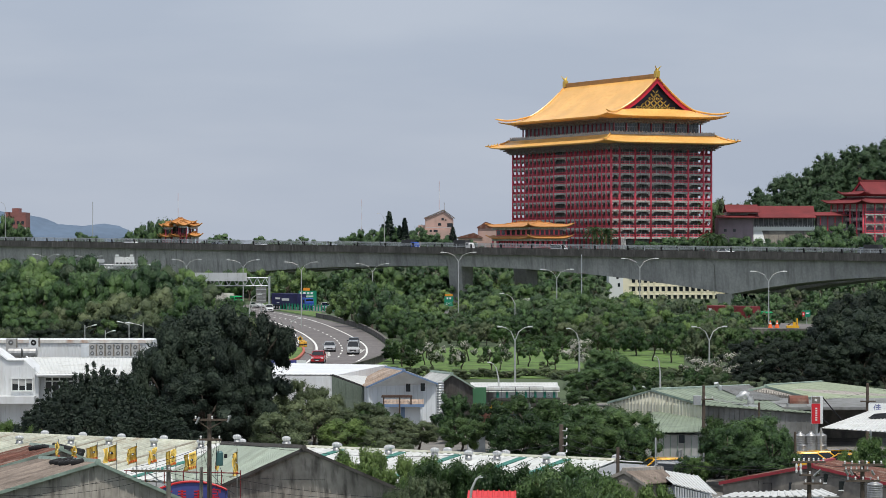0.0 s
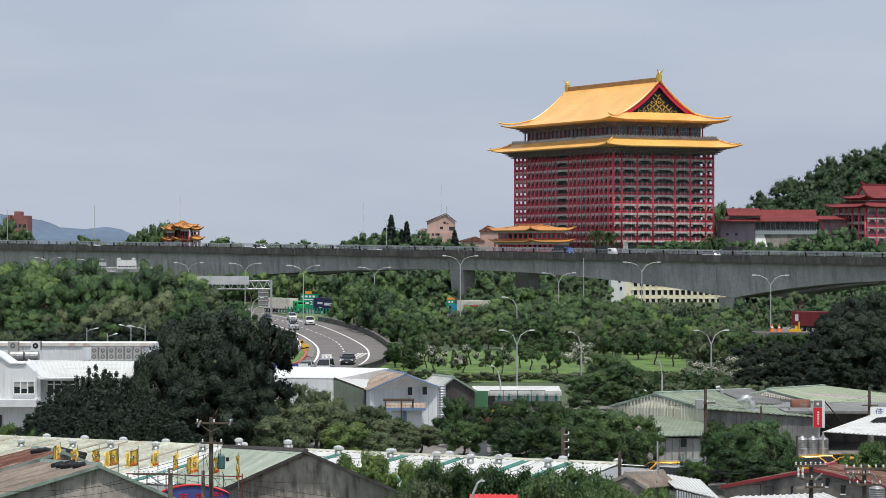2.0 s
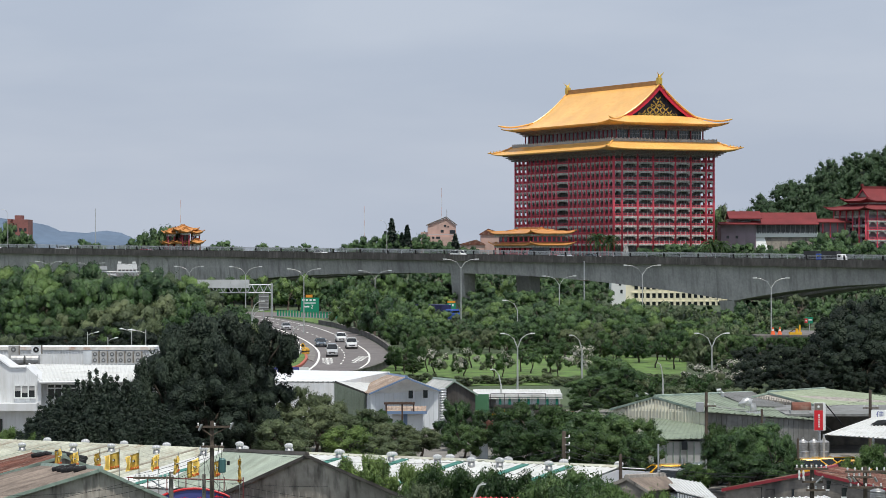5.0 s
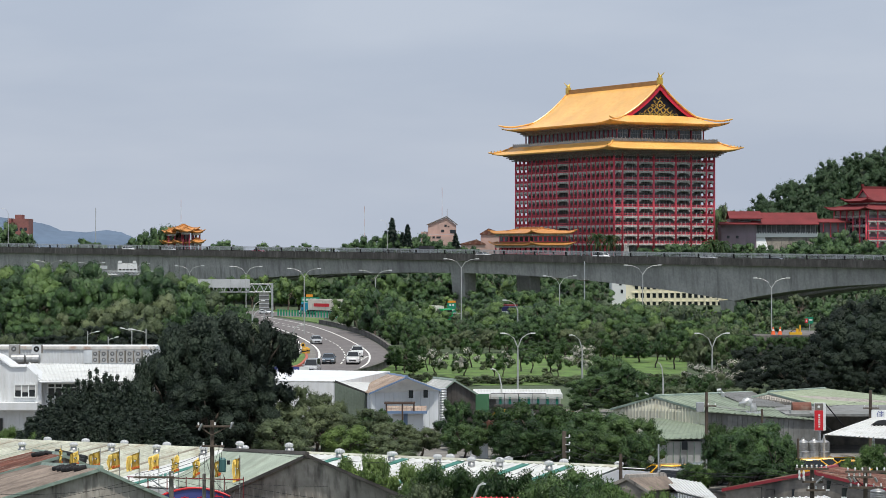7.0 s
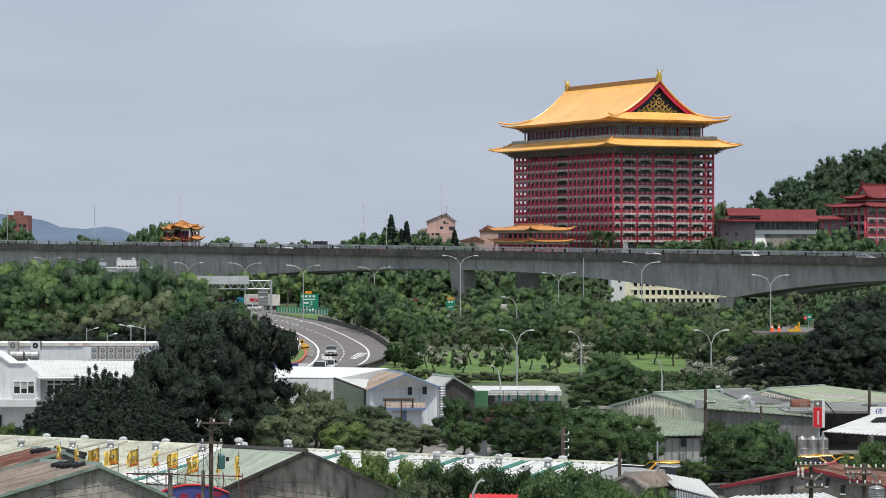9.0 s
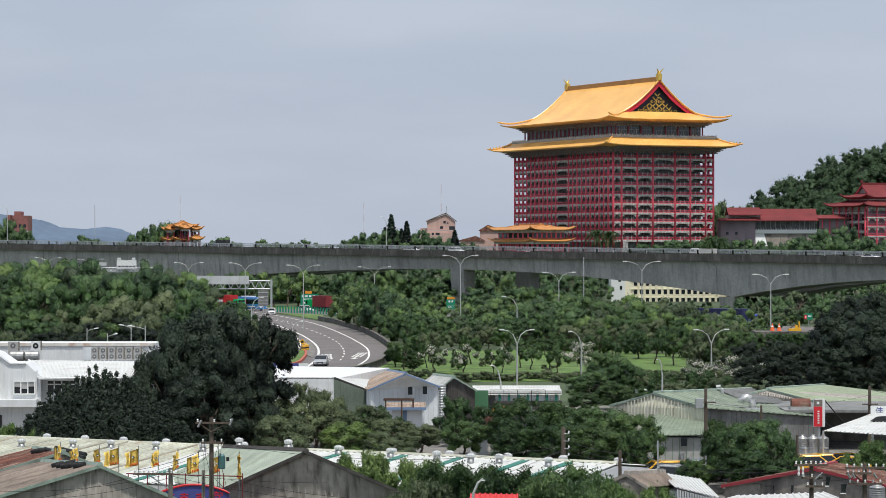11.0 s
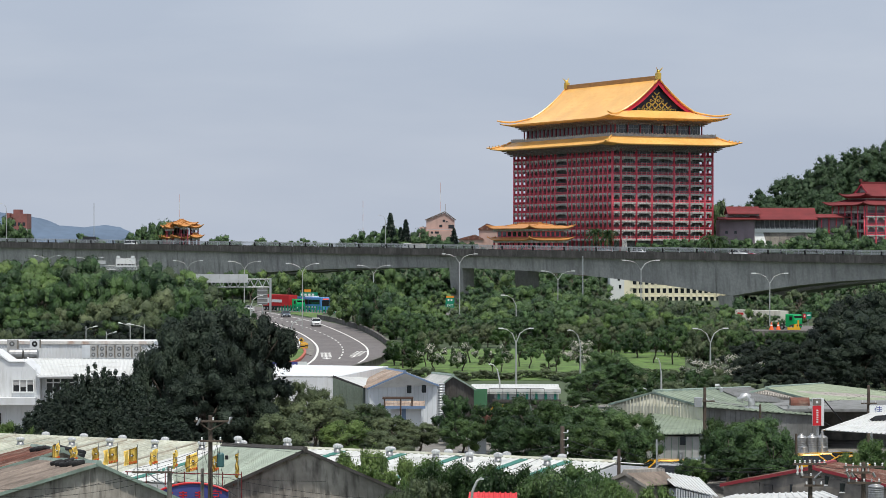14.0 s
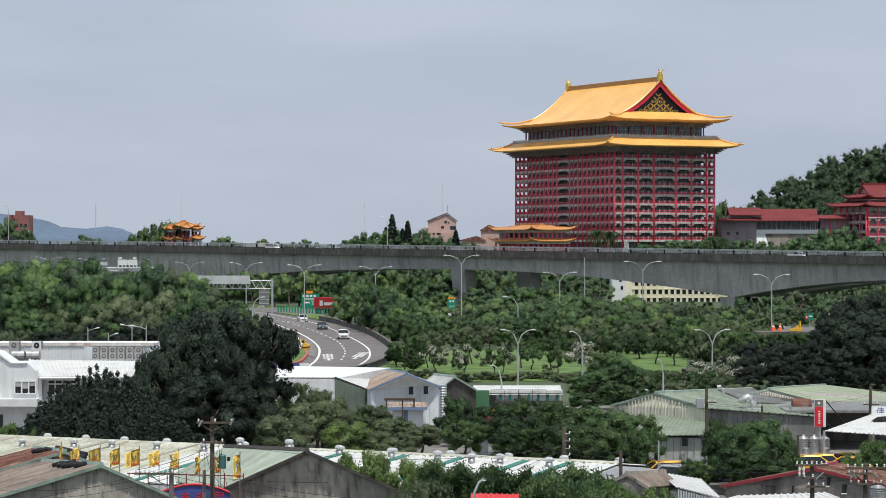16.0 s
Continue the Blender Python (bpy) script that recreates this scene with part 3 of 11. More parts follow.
def viaduct(back, label):
    v = thing("viaduct", label, "bridge", kind="structure")
    S0, S1 = -0.4, 1.5

    def at(s, out, z):
        p = VA + VDIR * (s * VLEN) + VBACK * (back + out)
        return (p.x, p.y, rail_z(s) + z)

    def strip(name, profile, material, s0, s1, n, label=""):
        """A cross-section (out, z) drawn along the deck."""
        bm = bmesh.new()
        rows = [[bm.verts.new(at(mix(s0, s1, i / n), o, z)) for o, z in profile] for i in range(n + 1)]
        m = len(profile)
        for a, b in zip(rows, rows[1:]):
            for i in range(m):
                bm.faces.new((a[i], a[(i + 1) % m], b[(i + 1) % m], b[i]))
        bm.faces.new(rows[0])
        bm.faces.new(rows[-1][::-1])
        return part(name, bm, material, v, label)

    strip("deck_slab", [(0.3, -2.2), (0.3, -1.8), (14.7, -1.8), (14.7, -2.2)], M_ASPHALT, S0, S1, 4, "grey asphalt deck")
    # parapet panels with open joints
    n = 110
    for i in range(n):
        s0, s1 = mix(S0, S1, i / n), mix(S0, S1, (i + 0.992) / n)
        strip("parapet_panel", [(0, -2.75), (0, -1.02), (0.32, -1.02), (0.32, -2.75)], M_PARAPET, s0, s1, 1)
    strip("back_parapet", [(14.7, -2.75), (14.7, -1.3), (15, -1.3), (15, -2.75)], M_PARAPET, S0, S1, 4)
    # girder in cast segments
    n = 150
    for i in range(n):
        s0, s1 = mix(S0, S1, i / n), mix(S0, S1, (i + 0.993) / n)
        bm = bmesh.new()
        rows = []
        for s in (s0, s1):
            d = girder_depth(s)
            rows.append([bm.verts.new(at(s, o, z)) for o, z in ((1.3, -2.2), (12.6, -2.2), (12.0, -2.75 - d), (1.9, -2.75 - d))])
        for k in range(4):
            bm.faces.new((rows[0][k], rows[0][(k + 1) % 4], rows[1][(k + 1) % 4], rows[1][k]))
        bm.faces.new(rows[0][::-1])
        bm.faces.new(rows[1])
        part("girder_segment", bm, M_CONCRETE, v)
    # rails: three bars and stout posts
    for z in (-0.04, -0.36, -0.68):
        for o in (0.16,) if z < -0.1 else (0.16, 14.85):
            strip("rail", [(o - 0.04, z - 0.04), (o - 0.04, z + 0.04), (o + 0.04, z + 0.04), (o + 0.04, z - 0.04)], M_GALV, S0, S1, 8)
    step = 10.9 / VLEN
    for i in range(int((S1 - S0) / step)):
        strip("rail_post", [(0.0, -1.02), (-0.12, 0.05), (0.12, 0.05), (0.36, -1.02)], M_DARK, S0 + i * step, S0 + i * step + 0.35 / VLEN, 1)
        for j in (0.5,):
            strip("rail_post", [(0.1, -1.02), (0.1, 0), (0.22, 0), (0.22, -1.02)], M_GALV, S0 + (i + j) * step, S0 + (i + j) * step + 0.1 / VLEN, 1)
    # piers
    for s, d in PIERS[1:-1]:
        s += 0.008 if back > 5 else -0.009 if d < 5 else -0.0065
        low = 6.5
        bm = bmesh.new()
        half = 2.4 / VLEN
        top = -2.75 - d + 0.02
        rows = []
        for z, w, o0, o1 in ((-40, 0.75 if d > 5 else 1, 3.2, low), (top, 1.0, 1.9, low)):
            rows.append([bm.verts.new((*at(s + a * half * w, o, 0)[:2], max(-1.5, rail_z(s) + z))) for a, o in ((-1, o0), (1, o0), (1, o1), (-1, o1))])
        for k in range(4):
            bm.faces.new((rows[0][k], rows[0][(k + 1) % 4], rows[1][(k + 1) % 4], rows[1][k]))
        bm.faces.new(rows[1])
        part("pier", bm, M_CONCRETE, v)
        # drain pipe beside the pier
        bm = bmesh.new()
        tube(bm, [at(s - 5.5 / VLEN, 0.9, -2.8), at(s - 3.2 / VLEN, 1.2, -3.6), at(s - 2.6 / VLEN, 1.3, -4.4), at(s - 2.5 / VLEN, 1.6, -2.75 - d)], 0.11, 6)
        part("drain_pipe", bm, M_CONCRETE, v)
    return v


viaduct(0, "grey concrete motorway viaduct with haunched girder and steel rails")
viaduct(19.5, "second concrete viaduct deck behind the first")

# ---- the palace hotel ----
HM = pose(65.2, 1000, 13, 0, 0, math.degrees(0.473))       # u: along the gable end, v: along the long side
HW, HL = 43.66, 75.14
FLOOR0, FLOOR_H = 5.7, 3.37                                # first slab above the terrace, storey height
Z_FRIEZE, Z_EAVE1, Z_BALU, Z_EAVE2, Z_RIDGE = 39.0, 40.7, 43.4, 50.4, 66.3


def corner_lift(a, b, A, B, rise, reach):
    """Upturned eaves: grows towards a corner."""
    da, db = A - abs(a), B - abs(b)
    k = max(0.0, 1 - (da + db) / reach)
    return rise * k * k


def curved_roof(bm, A, B, z0, h, power, rise, reach, top_a, top_b, n=26, thick=0.45):
    """A hipped skirt roof with concave slopes, from the eaves A x B up to the rectangle top_a x top_b."""
    def ring(k):
        a, b = mix(A, top_a, k), mix(B, top_b, k)
        pts = []
        for (x0, y0), (x1, y1) in (((-a, -b), (a, -b)), ((a, -b), (a, b)), ((a, b), (-a, b)), ((-a, b), (-a, -b))):
            for i in range(n):
                f = i / n
                f = 0.5 - 0.5 * math.cos(f * math.pi)
                x, y = mix(x0, x1, f), mix(y0, y1, f)
                z = z0 + h * k ** power + corner_lift(x * A / a, y * B / b, A, B, rise, reach) * (1 - k) ** 1.5
                pts.append((x, y, z))
        return pts
    ks = [0, 0.06, 0.14, 0.25, 0.4, 0.55, 0.7, 0.85, 1]
    rows = [[bm.verts.new(p) for p in ring(k)] for k in ks]
    under = [bm.verts.new((p[0] * 0.992, p[1] * 0.992, p[2] - thick)) for p in ring(0)]
    rows.insert(0, under)
    soffit = [bm.verts.new((p[0], p[1], z0 - thick - 0.2)) for p in ring(0.9)]
    rows.insert(0, soffit)
    for r, q in zip(rows, rows[1:]):
        m = len(r)
        for i in range(m):
            bm.faces.new((r[i], r[(i + 1) % m], q[(i + 1) % m], q[i]))
    return bm


def gable_roof_surface(A, B, G, z0, h, power, lift, reach, skirt_h):
    """Hip-and-gable roof: main slopes to the gable plane G, then a lower skirt to the eave B."""
    def main(a):
        return z0 + h * (1 - abs(a) / A) ** power
    bm = bmesh.new()
    na = 44
    aa = [A * (1 - math.cos(math.pi * i / na)) / 2 * 2 - A for i in range(na + 1)]
    # main slopes between the gables (they overhang the gable wall a little)
    bb = [-G - 0.5] + [mix(-G, G, i / 24) for i in range(25)] + [G + 0.5]

    def lifted(a, b):
        return corner_lift(a, b, A, B, lift, reach)
    rows = [[bm.verts.new((a, b, main(a) + lifted(a, b))) for a in aa] for b in bb]
    for r, q in zip(rows, rows[1:]):
        for i in range(na):
            bm.faces.new((r[i], r[i + 1], q[i + 1], q[i]))
    # skirts beyond the gables
    for sgn in (-1, 1):
        rows = []
        for k in [0, 0.04, 0.12, 0.25, 0.45, 0.7, 1.0]:
            b = mix(B, G - 0.3, k)
            rows.append([bm.verts.new((a, sgn * b, min(main(a), z0 + skirt_h * k ** 1.25) + lifted(a, b))) for a in aa])
        for r, q in zip(rows, rows[1:]):
            for i in range(na):
                bm.faces.new((r[i], r[i + 1], q[i + 1], q[i]))
    # eave thickness and soffit
    ring = [(a, -B) for a in aa] + [(A, mix(-B, B, i / 40)) for i in range(1, 41)] + [(a, B) for a in aa[-2::-1]] + [(-A, mix(B, -B, i / 40)) for i in range(1, 40)]
    top = [bm.verts.new((a, b, z0 + lifted(a, b))) for a, b in ring]
    low = [bm.verts.new((a * 0.99, b * 0.99, z0 - 0.5 + lifted(a, b))) for a, b in ring]
    inn = [bm.verts.new((a * 0.84, b * 0.9, z0 - 0.7)) for a, b in ring]
    m = len(ring)
    for r, q in ((low, top), (inn, low)):
        for i in range(m):
            bm.faces.new((r[i], r[(i + 1) % m], q[(i + 1) % m], q[i]))
    bm.faces.new(inn[::-1])
    return bm, main


def bays_short():
    w = [3.5, 6.75, 6.75, 9.66, 6.75, 6.75, 3.5]
    out, x = [], -HW / 2
    for v in w:
        out.append((x, x + v))
        x += v
    return out


def bays_long():
    w = [3.27] * 10 + [9.74] + [3.27] * 10
    out, x = [], -HL / 2
    for v in w:
        out.append((x, x + v))
        x += v
    return out


def spandrel_mesh(w):
    """The painted beam over a bay, with an arched lower edge and corner brackets."""
    h = 0.6
    leg = 0.5
    pts = [(-w / 2, 0), (w / 2, 0), (w / 2, -h - leg)]
    n = 10
    for i in range(n + 1):
        x = mix(w / 2 - 0.42, -w / 2 + 0.42, i / n)
        k = abs(2 * i / n - 1)
        pts.append((x, -0.3 - (h + 0.1) * k ** (7 if w > 5 else 3.6)))
    pts.append((-w / 2, -h - leg))
    return mesh_of("spandrel", plate(bmesh.new(), pts, -0.12, 0.16), M_FRIEZE)


def railing_mesh(w):
    bm = boxes((-w / 2, w / 2, -0.1, 0.1, 0.86, 1.02), (-w / 2, w / 2, -0.07, 0.07, 0.0, 0.34))
    n = max(2, int(w / 0.62))
    for i in range(n):
        x = mix(-w / 2, w / 2, (i + 0.5) / n)
        box(bm, x - 0.07, x + 0.07, -0.05, 0.05, 0.3, 0.9)
    return mesh_of("railing", bm, M_RED)


def hotel():
    h = thing("palace_hotel", "fourteen-storey red palace hotel with golden hip-and-gable roof", "hotel", HM)
    part("core_wall", boxes((-HW / 2 + 3.6, HW / 2 - 3.6, -HL / 2 + 3.4, HL / 2 - 3.4, 0, Z_EAVE2)), M_GLASSWALL, h, "dark recessed window wall behind the galleries")
    top = FLOOR0 + 9 * FLOOR_H
    # floor slabs with painted edge beams
    for k in range(10):
        z = FLOOR0 + k * FLOOR_H
        part("floor_slab", boxes((-HW / 2 - 0.25, HW / 2 + 0.25, -HL / 2 - 0.25, HL / 2 + 0.25, z - 0.62, z + 0.06)), M_FRIEZE, h)
    # columns: full height, on all four sides
    col = mesh_of("column", tube(bmesh.new(), [(0, 0, 0), (0, 0, top + 3.7)], 0.46, 10), M_RED, True)
    short, long_ = bays_short(), bays_long()
    xs = [b[0] for b in short] + [short[-1][1]]
    ys = [b[0] for b in long_] + [long_[-1][1]]
    for x in xs:
        for y in (-HL / 2, HL / 2):
            part("column", col, None, h, at=pose(x, y, 0))
    for y in ys[1:-1]:
        for x in (-HW / 2, HW / 2):
            part("column", col, None, h, at=pose(x, y, 0))
    # galleries
    meshes = {}
    post0 = mesh_of("railing_post", boxes((-0.12, 0.12, -0.16, 0.12, 0.0, 1.45)), M_STONE)
    for k in range(10):
        z = FLOOR0 + k * FLOOR_H
        for row, side in ((short, 0), (long_, 1)):
            for j, (a, b) in enumerate(row):
                w = round(b - a - 0.7, 2)
                if w not in meshes:
                    meshes[w] = (spandrel_mesh(w), railing_mesh(w))
                sp, ra = meshes[w]
                mid = (a + b) / 2
                m = pose(mid, -HL / 2, z) if side == 0 else pose(-HW / 2, mid, z, 0, 0, -90)
                part("railing", ra, None, h, at=m)
                for i in range((2 if w < 8 else 3) if side == 0 and w > 5 else 0):
                    part("railing_post", post0, None, h, at=m @ pose(mix(-w / 2, w / 2, (i + 1) / (3 if w < 8 else 4)), 0, 0))
                part("spandrel", sp, None, h, at=m @ pose(0, 0, FLOOR_H - 0.45))
    # hidden sides, in one mesh each
    bm = bmesh.new()
    for k in range(10):
        z = FLOOR0 + k * FLOOR_H
        box(bm, -HW / 2, HW / 2, HL / 2 - 0.2, HL / 2 + 0.1, z, z + 1)
        box(bm, HW / 2 - 0.2, HW / 2 + 0.1, -HL / 2, HL / 2, z, z + 1)
        box(bm, -HW / 2, HW / 2, HL / 2 - 0.2, HL / 2 + 0.1, z + FLOOR_H - 1.2, z + FLOOR_H - 0.5)
        box(bm, HW / 2 - 0.2, HW / 2 + 0.1, -HL / 2, HL / 2, z + FLOOR_H - 1.2, z + FLOOR_H - 0.5)
    tagged(part("gallery_backs", bm, M_RED, h), kind="stuff")
    # pale upright panels between gallery windows on the short side
    bm = bmesh.new()
    for k in range(10):
        z = FLOOR0 + k * FLOOR_H
        for a, b in short[1:-1]:
            n = 4 if b - a < 8 else 6
            for i in range(n + 1):
                x = mix(a + 0.4, b - 0.4, i / n)
                box(bm, x - 0.06, x + 0.06, -HL / 2 + 3.28, -HL / 2 + 3.4, z, z + 2.7)
            box(bm, a + 0.3, b - 0.3, -HL / 2 + 3.26, -HL / 2 + 3.4, z + 2.1, z + 2.2)
        for a, b in long_[10:11]:
            for i in range(7):
                y = mix(a + 0.4, b - 0.4, i / 6)
                box(bm, -HW / 2 + 3.48, -HW / 2 + 3.6, y - 0.06, y + 0.06, z, z + 2.7)
    tagged(part("window_frames", bm, M_STONE, h, "pale window frames"), kind="stuff")
    # frieze and bracket sets under the lower roof
    part("frieze", boxes((-HW / 2 - 0.4, HW / 2 + 0.4, -HL / 2 - 0.4, HL / 2 + 0.4, top + 2.9, Z_EAVE1 + 0.2)), M_FRIEZE, h, "painted bracket frieze")
    for lev, (A, B, z, reach, n1, n2) in enumerate(((HW / 2 + 0.4, HL / 2 + 0.4, Z_EAVE1 - 2.6, 5.0, 34, 58), (HW / 2 - 3.0, HL / 2 - 3.0, Z_EAVE2 - 2.4, 5.6, 28, 50))):
        bm = bmesh.new()
        for i in range(n1):
            x = mix(-A, A, i / (n1 - 1))
            for s in (-1, 1):
                for j in range(4):
                    o0, o1 = B, B + reach * (j + 1) / 4
                    box(bm, x - 0.2, x + 0.2, min(s * o0, s * o1), max(s * o0, s * o1), z + j * 0.6, z + j * 0.6 + 0.42)
        for i in range(n2):
            y = mix(-B, B, i / (n2 - 1))
            for s in (-1, 1):
                for j in range(4):
                    o0, o1 = A, A + reach * (j + 1) / 4
                    box(bm, min(s * o0, s * o1), max(s * o0, s * o1), y - 0.2, y + 0.2, z + j * 0.6, z + j * 0.6 + 0.42)
        tagged(part("eave_bracketing", bm, M_BRACKET, h, "rows of painted eave brackets"), kind="stuff")
    # lower roof
    e1 = 7.2
    part("lower_roof", curved_roof(bmesh.new(), HW / 2 + e1, HL / 2 + e1, Z_EAVE1, 2.9, 1.5, 0.75, 10, HW / 2 + 1.0, HL / 2 + 1.0), M_GOLDROOF, h, "golden glazed-tile skirt roof", smooth=True)
    # terrace with balustrade above the lower roof
    A, B = HW / 2 + 0.9, HL / 2 + 0.9
    part("terrace", boxes((-A, A, -B, B, Z_EAVE1 + 1.6, Z_BALU)), M_STONE, h)
    for y0, y1 in ((-B, -B + 0.25), (B - 0.25, B)):
        part("balustrade_rail", boxes((-A, A, y0, y1, Z_BALU + 1.0, Z_BALU + 1.2)), M_STONE, h, "pale stone rail")
        part("balustrade_panel", boxes((-A, A, y0 + 0.04, y1 - 0.04, Z_BALU, Z_BALU + 0.98)), M_STONE, h)
    for x0, x1 in ((-A, -A + 0.25), (A - 0.25, A)):
        part("balustrade_rail", boxes((x0, x1, -B, B, Z_BALU + 1.0, Z_BALU + 1.2)), M_STONE, h)
        part("balustrade_panel", boxes((x0 + 0.04, x1 - 0.04, -B, B, Z_BALU, Z_BALU + 0.98)), M_STONE, h)
    post = mesh_of("baluster_post", boxes((-0.17, 0.17, -0.17, 0.17, 0, 1.55)), M_STONE)
    n = 26
    for i in range(n + 1):
        for s in (-1, 1):
            part("baluster_post", post, None, h, at=pose(mix(-A + 0.12, A - 0.12, i / n), s * (B - 0.12), Z_BALU))
    n = 44
    for i in range(1, n):
        for s in (-1, 1):
            part("baluster_post", post, None, h, at=pose(s * (A - 0.12), mix(-B + 0.12, B - 0.12, i / n), Z_BALU))
    # upper storey: columns and windows set back
    A3, B3 = HW / 2 - 2.9, HL / 2 - 2.9
    c2 = mesh_of("upper_column", tube(bmesh.new(), [(0, 0, 0), (0, 0, 4.6)], 0.3, 8), M_DARKLACQUER, True)
    for i in range(8):
        for s in (-1, 1):
            part("upper_column", c2, None, h, at=pose(mix(-A3, A3, i / 7), s * B3, Z_BALU))
    for i in range(1, 22):
        for s in (-1, 1):
            part("upper_column", c2, None, h, at=pose(s * A3, mix(-B3, B3, i / 22), Z_BALU))
    part("upper_beam", boxes((-A3 - 0.2, A3 + 0.2, -B3 - 0.2, B3 + 0.2, Z_EAVE2 - 2.4, Z_EAVE2 - 0.4)), M_FRIEZE, h)
    win = glassy("upper_window", (0.05, 0.06, 0.065), 0.12)
    for i in range(7):
        x0, x1 = mix(-A3, A3, i / 7) + 0.6, mix(-A3, A3, (i + 1) / 7) - 0.6
        w = part("upper_window", boxes((x0, x1, -B3 + 0.45, -B3 + 0.6, Z_BALU + 1.2, Z_EAVE2 - 2.6)), win, h)
        part("window_frame", boxes(*[(mix(x0, x1, q / 4) - 0.07, mix(x0, x1, q / 4) + 0.07, -B3 + 0.36, -B3 + 0.46, Z_BALU + 1.1, Z_EAVE2 - 2.6) for q in range(5)], (x0, x1, -B3 + 0.37, -B3 + 0.45, Z_BALU + 3.2, Z_BALU + 3.35)), M_STONE, w, "pale window frame")
    # main roof
    A2, B2, G = HW / 2 + 4.4, HL / 2 + 4.4, 34.2
    bm, main = gable_roof_surface(A2, B2, G, Z_EAVE2, Z_RIDGE - Z_EAVE2 - 0.9, 1.85, 0.9, 10, 3.1)
    roof = part("main_roof", bm, M_GOLDROOF, h, "golden glazed-tile roof with upswept eaves", smooth=True)
    # gable: dark blue field, red barge boards, gilded scrolls
    for s in (-1, 1):
        y = s * (G - 1.2)
        base = Z_EAVE2 + 2.7
        amax = A2 * (1 - ((base - Z_EAVE2) / (Z_RIDGE - Z_EAVE2 - 0.9)) ** (1 / 1.85))
        edge = [mix(-amax, amax, i / 28) for i in range(29)]
        part("gable_field", plate(bmesh.new(), [(a, main(a) - 0.2) for a in edge[::-1]], y - 0.1, y + 0.1), M_NAVY, roof, "dark blue gable panel")
        for side in (-1, 1):
            pts = [side * mix(0, amax * 1.03, i / 14) for i in range(15)]
            outer = [(a, main(a) - 0.05) for a in pts]
            inner = [(a * 0.99, main(a) - 2.3 + 0.9 * (abs(a) / amax) ** 1.5) for a in pts[::-1]]
            part("barge_board", plate(bmesh.new(), outer + inner, s * (G + 0.2) - 0.12, s * (G + 0.2) + 0.12), M_REDBRIGHT, roof, "red barge board")
        bm = bmesh.new()
        yy = s * (G - 1.0)
        rnd = random.Random(5)
        for row, (z, half) in enumerate(((0.75, 8.6), (1.9, 6.4), (3.1, 4.8), (4.3, 3.2), (5.5, 2.2), (6.8, 1.3))):
            m = max(2, int(half * 1.5))
            for i in range(m):
                cx = mix(-half, half, (i + 0.5) / m)
                r = 0.55
                for t0, t1, rr in ((0, 4.2, r), (2.2, 6.0, r * 0.55)):
                    p = [(cx + rr * math.cos(mix(t0, t1, q / 7) + (i % 2) * 3.1), yy, base + z + rr * math.sin(mix(t0, t1, q / 7) + row)) for q in range(8)]
                    tube(bm, p, 0.13, 4)
        part("gilded_scrolls", bm, M_GOLD, roof, "gilded scrollwork")
    # ridge with end ornaments, hip ridges
    bm = boxes((-0.45, 0.45, -G - 0.4, G + 0.4, Z_RIDGE - 1.3, Z_RIDGE + 0.35))
    part("ridge", bm, M_RIDGE, roof, "brown ridge with mouldings")
    for s in (-1, 1):
        bm = boxes((-0.8, 0.8, s * G - 0.9, s * G + 0.9, Z_RIDGE - 1.0, Z_RIDGE + 1.3))
        for x in (-0.5, 0.5):
            tube(bm, [(0, s * G, Z_RIDGE + 1.0), (x, s * (G + 0.4), Z_RIDGE + 2.2), (x * 3, s * (G + 1.0), Z_RIDGE + 3.4)], [0.5, 0.28, 0.05], 6)
        lathe(bm, [(0.2, 0), (0.75, 0.5), (0.6, 1.2), (0.1, 1.7)], 8, (0, s * G, Z_RIDGE + 0.8))
        part("ridge_ornament", bm, M_GOLD, roof, "gilded dragon-tail ridge end")
        for a in (-1, 1):
            edge = [(a * mix(0.3, amax, i / 12), s * (G + 0.45)) for i in range(13)]
            part("verge_ridge", tube(bmesh.new(), [(x, y, main(x) + 0.15) for x, y in edge], 0.36, 6), M_GOLDROOF, roof)
            pts = []
            for i in range(9):
                k = i / 8
                x, y = a * mix(amax, A2 + 0.7, k), s * mix(G + 0.4, B2 + 0.7, k)
                z = mix(main(amax) + 0.2, Z_EAVE2 + 0.25, k ** 0.8) + corner_lift(x, y, A2, B2, 1.35, 10)
                pts.append((x, y, z))
            part("hip_ridge", tube(bmesh.new(), pts, [0.36] * 8 + [0.2], 6), M_GOLDROOF, roof)
            pts = [(a * mix(HW / 2 + 1, HW / 2 + e1 + 0.9, i / 8), s * mix(HL / 2 + 1, HL / 2 + e1 + 0.9, i / 8), Z_EAVE1 + 0.25 + 2.9 * (1 - i / 8) ** 1.5 + 0.75 * (i / 8) ** 3) for i in range(9)]
            part("hip_ridge", tube(bmesh.new(), pts, [0.36] * 8 + [0.2], 6), M_GOLDROOF, h)
            for i in range(5):
                p = pts[4 + i - (i == 4)]
                part("ridge_figure", boxes((p[0] - 0.15, p[0] + 0.15, p[1] - 0.15, p[1] + 0.15, p[2], p[2] + 0.75)), M_GOLD, h)
    return h


hotel()

# ---- trees ----
NORMALS = {}        # mesh name: outward normals of its leaves


def ico():
    bm = bmesh.new()
    bmesh.ops.create_icosphere(bm, subdivisions=1, radius=1)
    v = np.array([p.co for p in bm.verts])
    f = np.array([[q.index for q in p.verts] for p in bm.faces])
    bm.free()
    return v, f


ICO_V, ICO_F = ico()


def unit(v):
    return v / (np.linalg.norm(v, axis=1)[:, None] + 1e-6)


